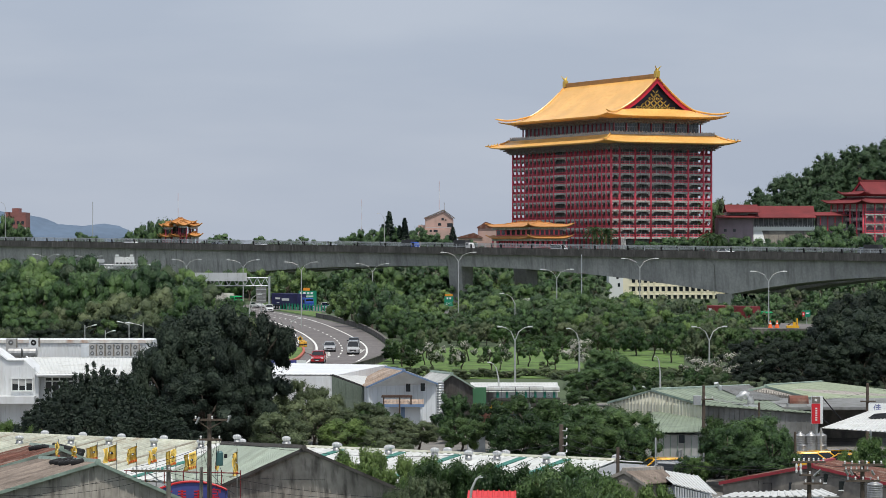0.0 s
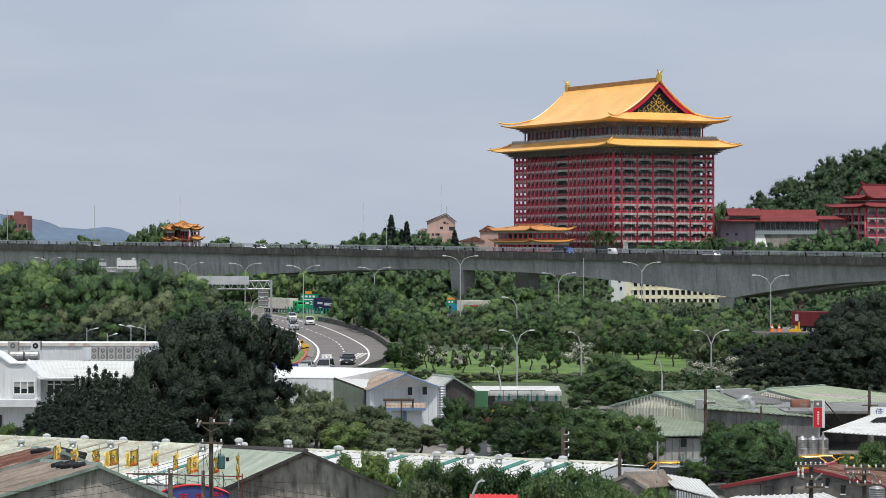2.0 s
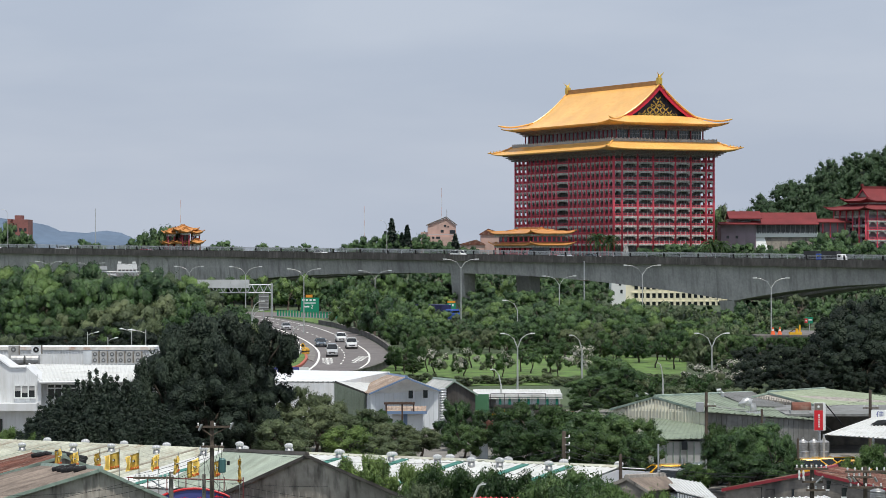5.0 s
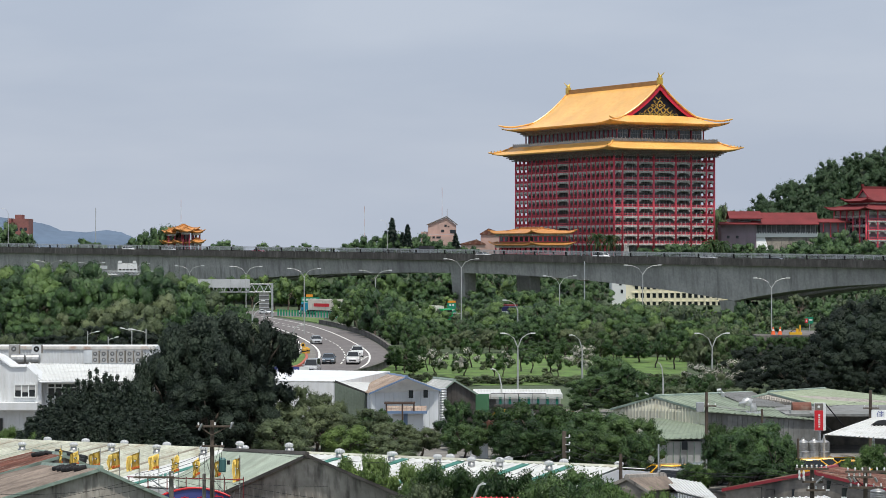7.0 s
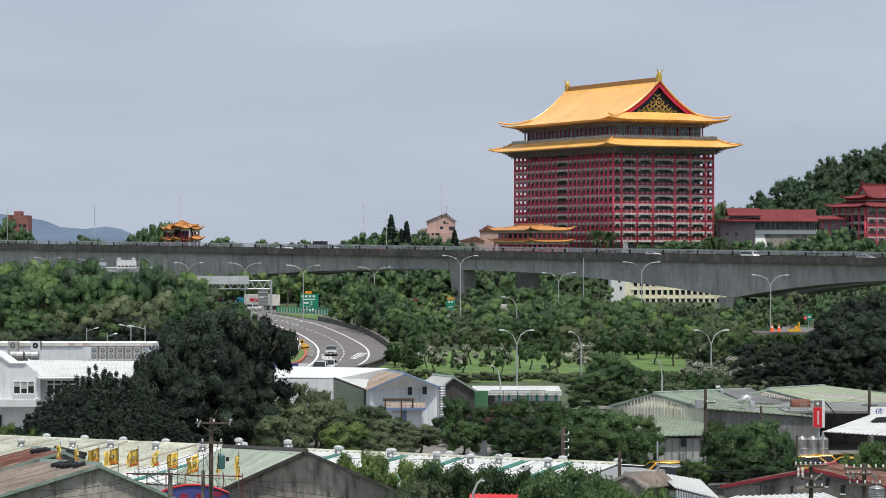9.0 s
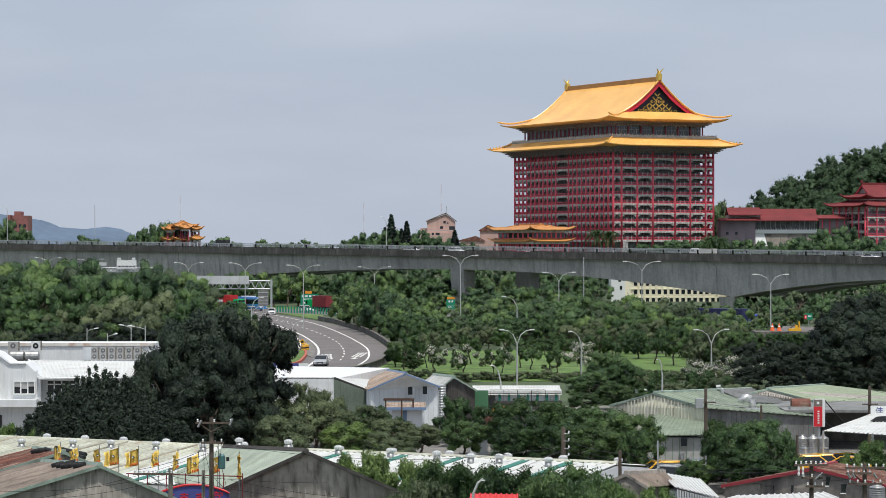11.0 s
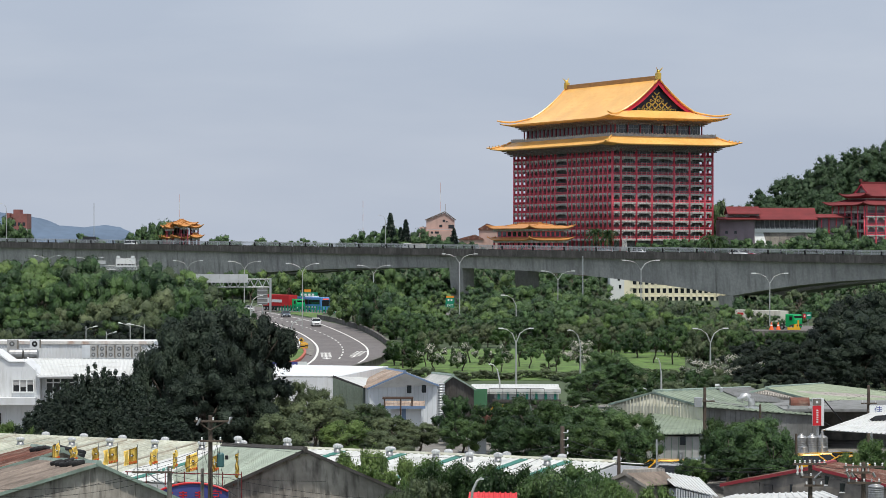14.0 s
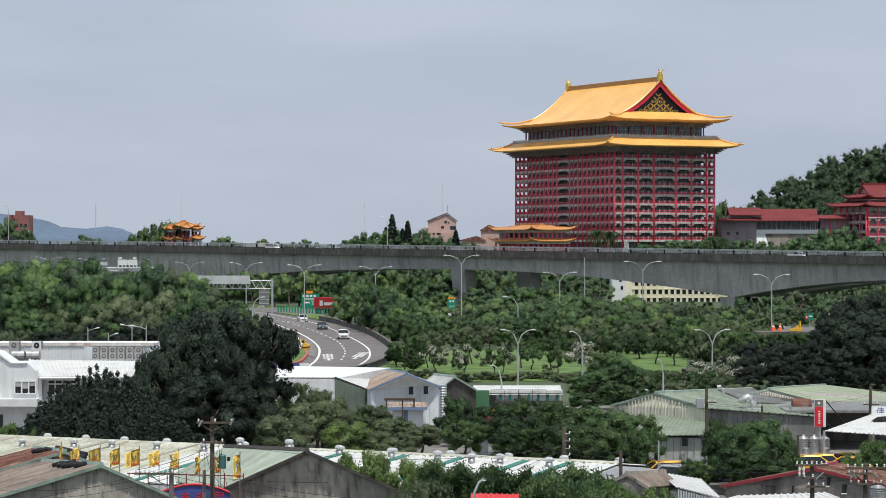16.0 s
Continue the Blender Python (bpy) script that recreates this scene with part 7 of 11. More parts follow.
part("board", boxes((-2.6, 1.2, 0, 0.15, zt - 1.4, zt)), M_SIGNBLUE, s)
part("board", boxes((1.2, 2.3, 0, 0.15, zt - 1.4, zt)), M_SIGNWHITE, s)
for x in (-1.7, -0.5, 0.6):
    part("lettering", plate(bmesh.new(), [(x - 0.4, zt - 0.3), (x - 0.2, zt - 0.3), (x, zt - 0.9), (x + 0.2, zt - 0.3), (x + 0.4, zt - 0.3), (x + 0.1, zt - 1.15), (x - 0.1, zt - 1.15)], -0.02, 0), M_SIGNWHITE, s)
part("mark", boxes((1.5, 1.9, -0.02, 0, zt - 1.0, zt - 0.4)), M_RUBBER, s)
for x in (-2.0, 1.8):
    part("post", tube(bmesh.new(), [(x, 0.2, -0.3), (x, 0.2, zt - 1.4)], 0.08, 6), M_GALV, s)
# short T-shaped light poles behind the white house
for x, y, z, r in ((-38.67, 300, 6.09, 1.0), (-34.3, 300, 7, -1.7), (-36.65, 306, 6.95, -1.2), (-43.76, 320, 6.12, 1.2)):
    s = thing("light_pole", "short grey pole with a sloping lamp arm", "street lamp", pose(x, y, 0), group="short light poles")
    part("pole", tube(bmesh.new(), [(0, 0, -0.3), (0, 0, z)], 0.055, 6), M_LAMP, s)
    part("arm", tube(bmesh.new(), [(0, 0, z - 0.45), (r * 0.35, 0, z - 0.22), (r * 0.7, 0, z - 0.14), (r, 0, z - 0.08)], 0.035, 6), M_LAMP, s)
    part("lamp_head", tube(bmesh.new(), [(r * 0.72, 0, z - 0.1), (r, 0, z - 0.04), (r * 1.2, 0, z)], [0.05, 0.085, 0.05], 6), M_SIGNWHITE, s)

# ---- sheds and houses in front ----
def sheet_wall(bm, p, q, z0, ztop, pitch=0.36, depth=0.045, width=0.1):
    """Upright ribs on the wall from p to q (plan), up to the height ztop(k)."""
    p, q = Vector((p[0], p[1], 0)), Vector((q[0], q[1], 0))
    d = (q - p).normalized()
    n = Vector((d.y, -d.x, 0))
    count = int((q - p).length / pitch)
    for i in range(1, count):
        k = i / count
        c = p.lerp(q, k)
        z1 = ztop(k)
        v = []
        for z in (z0, z1):
            for s, o in ((-1, -0.02), (-0.6, depth), (0.6, depth), (1, -0.02)):
                w = c + d * (s * width / 2) + n * o
                v.append(bm.verts.new((w.x, w.y, z)))
        for a in range(3):
            bm.faces.new((v[a], v[a + 1], v[a + 5], v[a + 4]))
        bm.faces.new(v[4:])
    return bm


def sheeted(parent, a, b, c, d, width, materials, pitch=0.42, depth=0.06, label=""):
    """A roof slope laid in separate ribbed sheets, each a little different in tone."""
    a, b, c, d = (Vector(p) for p in (a, b, c, d))
    n = max(1, int((b - a).length / width))
    rnd = random.Random(n)
    for i in range(n):
        material = rnd.choice(materials) if isinstance(materials, list) else materials
        k0, k1 = i / n, (i + 0.985) / n
        part("roof_sheet", ribbed(bmesh.new(), a.lerp(b, k0), a.lerp(b, k1), d.lerp(c, k1), d.lerp(c, k0), pitch, depth), material, parent, label)


def shed(name, label, front, back, roofs, wall, trim, pitch=0.3, rib=0.36, over=0.25, base=0.0, category="shed", m_ribs=True, side=None):
    """A gabled shed. front and back: left eave, ridge, right eave, as points."""
    s = thing(name, label, category)
    F, B = [Vector(p) for p in front], [Vector(p) for p in back]
    bm = bmesh.new()
    fr = [bm.verts.new((*F[0].xy, base))] + [bm.verts.new(p - Vector((0, 0, 0.06))) for p in F] + [bm.verts.new((*F[2].xy, base))]
    bk = [bm.verts.new((*B[0].xy, base))] + [bm.verts.new(p - Vector((0, 0, 0.06))) for p in B] + [bm.verts.new((*B[2].xy, base))]
    bm.faces.new(fr[::-1])
    bm.faces.new(bk)
    for i in range(5):
        bm.faces.new((fr[i], fr[(i + 1) % 5], bk[(i + 1) % 5], bk[i]))
    w = part("wall", bm, side or wall, s)
    if side:
        w.data.materials.append(wall)
        w.data.polygons[0].material_index = 1
    if m_ribs:
        bm = bmesh.new()
        kf = (F[1].xy - F[0].xy).length / max(0.1, (F[2].xy - F[0].xy).length)
        sheet_wall(bm, F[0], F[2], base, lambda k: (mix(F[0].z, F[1].z, k / kf) if k < kf else mix(F[1].z, F[2].z, (k - kf) / (1 - kf))) - 0.1, rib)
        if side:
            tagged(part("wall_ribs", bm, wall, s), kind="stuff")
            bm = bmesh.new()
        sheet_wall(bm, F[2], B[2], base, lambda k: mix(F[2].z, B[2].z, k) - 0.1, rib)
        sheet_wall(bm, B[0], F[0], base, lambda k: mix(B[0].z, F[0].z, k) - 0.1, rib)
        tagged(part("wall_ribs", bm, side or wall, s), kind="stuff")
    fo = (F[1] - B[1]).normalized() * over
    dl, dr = (F[0] - F[1]).normalized() * over, (F[2] - F[1]).normalized() * over
    up = Vector((0, 0, 0.05))
    sheeted(s, B[0] + dl + up, F[0] + dl + fo + up, F[1] + fo + up, B[1] + up, 0.9, roofs[0], pitch * 0.7, 0.06)
    sheeted(s, F[2] + dr + fo + up, B[2] + dr + up, B[1] + up, F[1] + fo + up, 0.9, roofs[1], pitch * 0.7, 0.06)
    part("ridge_cap", tube(bmesh.new(), [F[1] + fo + up * 1.5, B[1] + up * 1.5], 0.16, 5), trim, s)
    for a, b in ((F[0] + dl + fo, F[1] + fo), (F[1] + fo, F[2] + dr + fo)):
        bm = bmesh.new()
        v = [bm.verts.new(p + Vector((0, 0, o)) + fo * f) for p in (a, b) for o, f in ((0.09, 0.08), (-0.08, 0.08), (-0.08, -0.08), (0.09, -0.08))]
        for f in ((0, 1, 5, 4), (1, 2, 6, 5), (2, 3, 7, 6), (3, 0, 4, 7), (3, 2, 1, 0), (4, 5, 6, 7)):
            bm.faces.new([v[i] for i in f])
        part("verge_trim", bm, trim, s)
    return s


def vent(x, y, z, k=0.82, label="galvanised turbine roof vent"):
    v = thing("roof_vent", label, "roof vent", pose(x, y, z), group="roof vents")
    part("neck", lathe(bmesh.new(), [(0.27 * k, -0.25), (0.23 * k, 0.3 * k)], 12), M_STEEL, v, smooth=True)
    bm = bmesh.new()
    rings = []
    for r, h in ((0.2, 0.3), (0.275, 0.36), (0.31, 0.45), (0.285, 0.54), (0.2, 0.61), (0.06, 0.65)):
        rings.append([bm.verts.new((r * k * (1 + 0.05 * (-1) ** i) * math.cos(i * math.tau / 28), r * k * (1 + 0.05 * (-1) ** i) * math.sin(i * math.tau / 28), h * k)) for i in range(28)])
    for a, b in zip(rings, rings[1:]):
        for i in range(28):
            bm.faces.new((a[i], a[(i + 1) % 28], b[(i + 1) % 28], b[i]))
    bm.faces.new(rings[-1])
    part("turbine", bm, M_VENT, v)


# long low shed with a row of roof vents
LR0, LR1 = Vector((-30.37, 165.5, 3.98)), Vector((9.66, 143.4, 4))
FALL = Vector((-0.484, -0.875, 0)) * 12 + Vector((0, 0, -1.1))      # down the front slope
LE0, LE1 = LR0 + FALL, LR1 + FALL
LX = 0.42
RM, EM = LR0.lerp(LR1, LX), LE0.lerp(LE1, LX)
longshed = thing("long_shed", "long low shed with pale ribbed roof and vents", "shed")
bm = bmesh.new()
back0, back1 = LR0 - FALL * 0.35 + Vector((0, 0, -0.8)), LR1 - FALL * 0.35 + Vector((0, 0, -0.8))
corners = [LE0, LR0, back0, LE1, LR1, back1]
up = [bm.verts.new(p - Vector((0, 0, 0.06))) for p in corners]
dn = [bm.verts.new((p.x, p.y, 0)) for p in corners]
for f in ((0, 1, 4, 3), (1, 2, 5, 4)):
    bm.faces.new([up[i] for i in f])
bm.faces.new((up[0], dn[0], dn[3], up[3]))
bm.faces.new((up[2], up[5], dn[5], dn[2]))
bm.faces.new((up[3], dn[3], dn[4], dn[5], up[5], up[4]))
bm.faces.new((up[0], up[1], up[2], dn[2], dn[1], dn[0]))
part("wall", bm, M_WHITE, longshed)
up3 = Vector((0, 0, 0.05))
sheeted(longshed, LE0 + up3, EM + up3, RM + up3, LR0 + up3, 0.42, [M_CREAMROOF, M_CREAMROOF, M_CREAMROOF, M_TANROOF, M_CREAMROOF, M_CREAMROOF], 0.42, 0.12)
sheeted(longshed, EM + up3, LE1 + up3, LR1 + up3, RM + up3, 0.9, M_WHITEROOF, 0.42, 0.05)
part("back_slope", ribbed(bmesh.new(), back1 + up3, back0 + up3, LR0 + up3, LR1 + up3, 0.42, 0.05), M_WHITEROOF, longshed)
part("ridge_cap", tube(bmesh.new(), [LR0 + up3 * 2, LR1 + up3 * 2], 0.11, 5), M_CREAMROOF, longshed)
for k in (0.05, 0.16, 0.47, 0.545, 0.62, 0.71, 0.79, 0.88, 0.94):
    a, b = LR0.lerp(LR1, k), LE0.lerp(LE1, k)
    d = (LR1 - LR0).normalized() * 0.24
    o = Vector((0, 0, 0.125))
    q = bmesh.new()
    lo, hi = 0.04, 0.96
    v = [q.verts.new(p + o + z) for z in (Vector((0, 0, -0.04)), Vector((0, 0, 0))) for p in (a.lerp(b, lo) - d, a.lerp(b, lo) + d, a.lerp(b, hi) + d, a.lerp(b, hi) - d)]
    for f in ((0, 1, 2, 3), (7, 6, 5, 4), (0, 4, 5, 1), (1, 5, 6, 2), (2, 6, 7, 3), (3, 7, 4, 0)):
        q.faces.new([v[i] for i in f])
    part("skylight_strip", q, M_TEALSTRIP if k > 0.4 else M_GREENROOF, longshed, "translucent green skylight strip")
for x, y, z in ((-25.78, 159.18, 3.68), (-22.47, 158.02, 3.74), (-20.05, 157.12, 3.77), (-17.16, 155.66, 3.78), (-14.23, 154.41, 3.81), (-12.17, 155.54, 4), (-10.7, 150.95, 3.69), (-9.14, 154.04, 4.01), (-6.04, 150.88, 3.9), (-2.98, 149.02, 3.88), (-0.32, 147.29, 3.86), (1.58, 145.79, 3.83), (3.16, 145.17, 3.85), (5.83, 143.3, 3.82)):
    vent(x, y, z + 0.1)
for k in (0.115, 0.18, 0.245, 0.315, 0.44, 0.51, 0.588, 0.667, 0.75, 0.833, 0.91, 0.985):
    p = LR0.lerp(LR1, k) - FALL * 0.13 + Vector((0, 0, -0.4))
    vent(p.x, p.y, p.z, 0.82, "turbine roof vent behind the ridge")

# grey gabled shed
shed("gabled_shed", "grey weathered gabled shed with pale green roof", ((-11.13, 134, 3.65), (-7, 132, 5.61), (-1.1, 130, 3.28)), ((-15.79, 147, 2.83), (-12.17, 145, 4.81), (-4.23, 135, 3.38)), (M_MINTROOF, M_GREYSHEET), M_GREYSHEET, M_DARKSHEET, 0.42)
# two brown-roofed sheds with green verges, tyres on the roof
shed("gabled_shed", "low shed with brown fibre roof, tyres and green verge", ((-23.94, 126, 3.21), (-16.65, 126, 5.4), (-11.61, 126, 3.21)), ((-29.64, 140, 2.55), (-21.39, 139, 4.49), (-16.92, 138, 3.04)), (M_BROWNROOF, M_GREENTRIM), M_GREYSHEET, M_GREENTRIM, 0.5)
shed("gabled_shed", "shed with rusty red ribbed roof and green verge", ((-26.24, 143, 3.19), (-20.89, 143, 4.72), (-17.69, 143, 3.44)), ((-29.54, 152, 2.78), (-23.77, 151, 4.28), (-20.67, 150, 3.54)), (M_RUST, M_GREENTRIM), M_GREYSHEET, M_GREENTRIM, 0.5)
for (x, y, z) in ((-19.52, 132.04, 4.88), (-19.11, 130.83, 4.95), (-18.71, 129.64, 5.02), (-18.33, 128.95, 5.11), (-17.83, 127.73, 5.22), (-18.75, 130.86, 5.06), (-22.91, 146.78, 4.42), (-22.48, 146.07, 4.51)):
    t = thing("tyre", "worn black car tyre lying on a roof", "tyre", pose(x, y, z, 0, -13, 0), group="tyres on the roofs")
    bm = bmesh.new()
    prof = [(0.2, 0), (0.31, 0.0), (0.34, 0.06), (0.34, 0.16), (0.31, 0.22), (0.2, 0.22), (0.2, 0)]
    rings = [[bm.verts.new((r * math.cos(a * math.tau / 18), r * math.sin(a * math.tau / 18), z2)) for a in range(18)] for r, z2 in prof]
    for r, q in zip(rings, rings[1:]):
        for a in range(18):
            bm.faces.new((r[a], r[(a + 1) % 18], q[(a + 1) % 18], q[a]))
    part("tread", bm, M_RUBBER, t)
for pts in (((-22.34, 146, 4.42), (-19.71, 143, 4.19)), ((-22.01, 148, 4.35), (-19.92, 145, 4.21))):
    t = thing("roof_pipe", "long black pipe weighing down the roof", "pipe")
    part("tube", tube(bmesh.new(), [Vector(p) + Vector((0, 0, 0.25)) for p in pts], 0.13, 8), M_RUBBER, t)

# small temple front with blue board, behind the flags
t = thing("temple_front", "low temple front with blue name board and red frame", "temple", pose(-12.36, 129.5, 0))
part("body_wall", boxes((-2.0, 2.0, 0.2, 3, 0, 2.9)), M_TILERED, t)
zt = 4.2
arc = [(-1.75 + 3.5 * i / 12, zt - 0.42 * (abs(i - 6) / 6) ** 2) for i in range(13)]
part("name_board", plate(bmesh.new(), [(1.75, 2.0), (-1.75, 2.0)] + arc, -0.1, 0.1), M_SIGNBLUE, t, "blue arched name board")
part("arch_trim", tube(bmesh.new(), [(x, -0.12, z) for x, z in arc], 0.06, 6), M_SIGNRED, t, "red arched trim")
words("lettering", "宮", 0.75, M_SIGNRED, t, pose(1.1, -0.115, zt - 0.72, 90, 0, 0), "red painted character")
for x in (-1.2, -0.5, 0.3):
    for dz in (0.0, 0.14, 0.28):
        part("lettering", boxes((x - 0.2, x + 0.2, -0.12, -0.1, zt - 0.8 + dz, zt - 0.74 + dz)), M_SIGNRED, t)
    part("lettering", boxes((x - 0.03, x + 0.03, -0.12, -0.1, zt - 0.86, zt - 0.42)), M_SIGNRED, t)
part("roof_rail", tube(bmesh.new(), [(-3.4, 0, zt + 0.55), (2.4, 0, zt + 0.4)], 0.03, 5), M_TILERED, t)
for i in range(7):
    x = -3.3 + i * 0.95
    part("rail_post", tube(bmesh.new(), [(x, 0, 2.4), (x, 0, zt + 0.55)], 0.028, 5), M_TILERED, t)

FLAGS = []


def flag(x, y, top, w, h, turn, n):
    """A banner on a pole: strips of cloth that hang one from another and swing."""
    f = thing("banner_flag", "yellow banner flag with red lettering and round emblem", "flag", pose(x, y, 0), group="yellow banner flags")
    part("pole", tube(bmesh.new(), [(0, 0, -0.1), (0, 0, top + 0.12)], 0.025, 6), M_STEEL, f)
    prev = f
    for i, ws, at_x in ((0, w * 0.62, 0.0), (1, w * 0.38, -w * 0.62)):
        bm = bmesh.new()
        nz = 8
        x0 = -at_x
        rows = [[bm.verts.new((-ws * k / 3, 0.07 * math.sin(0.85 * j + n + 1.7 * k + i * 2), mix(top - h, top - 0.02, j / nz) - 0.34 * (x0 + ws * k / 3) * (0.6 + 0.4 * j / nz))) for k in range(4)] for j in range(nz + 1)]
        for r, q in zip(rows, rows[1:]):
            for k in range(3):
                bm.faces.new((r[k], r[k + 1], q[k + 1], q[k]))
        bmesh.ops.solidify(bm, geom=bm.faces[:], thickness=0.012)
        c = part("cloth", bm, M_FLAG, prev, "yellow cloth", smooth=True, at=pose(at_x, 0, 0))
        FLAGS.append((c, at_x, turn if i == 0 else 0, n * 1.7 + i))
        if i == 0:
            for j in range(4):
                z = top - h + 0.05 - 0.2 * ws * (0.25 * j + 0.13)
                part("lettering", boxes((-ws * (0.25 * j + 0.2), -ws * (0.25 * j + 0.06), -0.08, 0.08, z, z + 0.1)), M_FLAGRED, c)
            z = top - h * 0.45 - 0.16 * ws
            part("emblem", tube(bmesh.new(), [(-ws * 0.6, -0.085, z), (-ws * 0.6, 0.085, z)], min(0.075, w * 0.09), 14), M_RUBBER, c, "round black and white emblem")
            part("emblem_half", tube(bmesh.new(), [(-ws * 0.6 - 0.025, -0.095, z), (-ws * 0.6 - 0.025, 0.095, z)], min(0.045, w * 0.06), 12), M_SIGNWHITE, c)
            prev = c
    return f


for n, (px_x, y, top, w, h, turn) in enumerate(((-20.72, 141, 5.33, 0.5, 0.95, 70), (-19.77, 141, 5.18, 0.62, 0.85, 45), (-18.61, 141, 5.18, 0.75, 0.9, 35), (-17.56, 141, 5.18, 0.95, 1.0, 12), (-16.49, 141, 5.12, 0.9, 1.0, 20), (-15.42, 141, 5.03, 0.7, 0.9, 40), (-14.35, 141, 4.97, 0.7, 1.0, 45), (-12.3, 131, 5.63, 0.75, 1.0, 40), (-11.25, 131, 5.52, 0.5, 0.9, 60), (-10.25, 131, 5.61, 0.5, 1.3, 65))):
    flag(px_x, y, top, w * 0.84, h * 0.92, turn, n)


# white house with flat-roofed top storey
def white_house():
    d = 216.0
    h = thing("white_house", "white sheet-clad two-storey house with sloping canopy roof", "house", pose(0, d, 0))
    x0, xc, x1 = -39.63, -33.15, -22.73
    ze = 5.29
    # left block, a little forward, with sloping roof line
    bm = bmesh.new()
    plate(bm, [(x0, 0), (xc, 0), (xc, ze + 0.1), (-34.37, 6.47), (-35.69, 6.47), (-36.81, 7.27), (x0, 8.11)], -1.5, 2.5)
    part("gable_wall", bm, M_WHITE, h)
    bm = bmesh.new()
    sheet_wall(bm, (x0, -1.5), (xc, -1.5), 0, lambda k: mix(7.27, ze, 0.5) - 0.4 if k > 0.5 else ze, 0.3, 0.03)
    tagged(part("wall_ribs", bm, M_WHITE, h), kind="stuff")
    part("side_wall", boxes((xc, x1, -0.4, 8, 0, ze)), M_WHITE, h)
    # canopy roof in front
    part("roof_slope", ribbed(bmesh.new(), (xc - 0.1, -1.9, ze + 0.02), (x1, -0.9, ze + 0.06), (x1, 7, 6.21), (-35.49, 7, 6.35), 0.3, 0.04), M_WHITEROOF, h, "white ribbed lean-to roof")
    part("eave_gutter", tube(bmesh.new(), [(xc - 0.1, -1.95, ze - 0.08), (x1, -0.95, ze - 0.04)], 0.1, 6), M_WHITE, h)
    part("verge_trim", tube(bmesh.new(), [(xc - 0.1, -1.9, ze), (-35.49, 7, 6.35)], 0.11, 5), M_WHITE, h)
    part("roof_edge", tube(bmesh.new(), [(x0, -1.55, 8.11), (-36.81, -1.55, 7.27), (-35.69, -1.55, 6.47), (-34.37, -1.55, 6.47)], 0.1, 5), M_GALV, h)
    # window to the left, three lights
    def window(xa, xb, za, zb, y, lights, top_light):
        w = part("window", boxes((xa, xb, y - 0.02, y + 0.1, za, zb)), M_GLASSDARK, h)
        for i in range(lights + 1):
            x = mix(xa, xb, i / lights)
            part("frame", boxes((x - 0.05, x + 0.05, y - 0.1, y, za, zb)), M_SIGNWHITE, w)
        for z in (za, zb) + ((mix(za, zb, 0.72),) if top_light else ()):
            part("frame", boxes((xa - 0.05, xb + 0.05, y - 0.11, y, z - 0.05, z + 0.05)), M_SIGNWHITE, w)
        return w
    w = window(-35.36, -33.62, 3.93, 4.97, -1.56, 3, False)
    for a, b, f in ((0.02, 0.3, 0.45), (0.36, 0.64, 0.6), (0.7, 0.98, 0.4)):
        xa, xb = -35.36, -33.62
        part("blind", boxes((mix(xa, xb, a), mix(xa, xb, b), -1.62, -1.59, mix(3.93, 4.97, 1 - f), 4.97)), M_STONE, w)
    window(-32.78, -30.38, 3.79, 5.01, -0.46, 4, True)
    # ledge over the ground floor
    part("ledge", boxes((x0, -33.34, -2.7, -1.5, 2.93, 3.53)), M_WHITE, h)
    part("shopfront", boxes((x0, -36.34, -1.6, -1.5, 0, 2.2)), M_GLASSDARK, h)
    return h


white_house()
# boxy upper cabin behind with cooling units
c = thing("roof_cabin", "white corrugated cabin with rusty top edge", "cabin", pose(0, 236, 0))
cx0, cx1, cz0, cz1 = -43.3, -26.11, 0, 7.28
part("wall", boxes((cx0, cx1, 0, 6, cz0, cz1)), M_WHITE, c)
tagged(part("wall_ribs", sheet_wall(bmesh.new(), (cx0, 0), (cx1, 0), 4, lambda k: cz1 - 0.25, 0.28, 0.05), M_WHITE, c), kind="stuff")
part("top_rail", boxes((cx0, cx1, -0.12, 0.1, cz1 - 0.22, cz1 + 0.06)), mat("rust_streaked_white", (0.66, 0.64, 0.6), 0.7, var=0.2, big=0.8, stain=(0.4, 0.22, 0.14)), c)
part("panel", boxes((-32.63, -31.86, -0.1, 0, 5.79, 7.02)), M_SKYSHEET, c)


def cooling_unit(x, y, z, w=0.58, h=1.1, fans=2, turn=0):
    u = thing("air_conditioner", "white outdoor air-conditioning unit with dark fan" if fans == 1 else "tall air-conditioning unit with two fans", "air conditioner", pose(x, y, z, 0, 0, turn), group="cooling units")
    part("case", boxes((-w / 2, w / 2, 0, 0.4, 0, h)), M_STONE if fans == 2 else M_WHITE, u)
    for i in range(fans):
        zc = h * (i + 0.5) / fans
        f = part("fan_grille", tube(bmesh.new(), [(0, -0.02, zc), (0, 0.02, zc)], min(w, h / fans) * 0.34, 16), M_FAN if fans == 2 else M_RUBBER, u)
        part("hub", tube(bmesh.new(), [(0, -0.05, zc), (0, 0, zc)], 0.09, 10), M_GALV, f)
    part("side_pipe", boxes((w / 2, w / 2 + 0.1, 0.05, 0.3, 0, h)), M_WALLGREY, u)


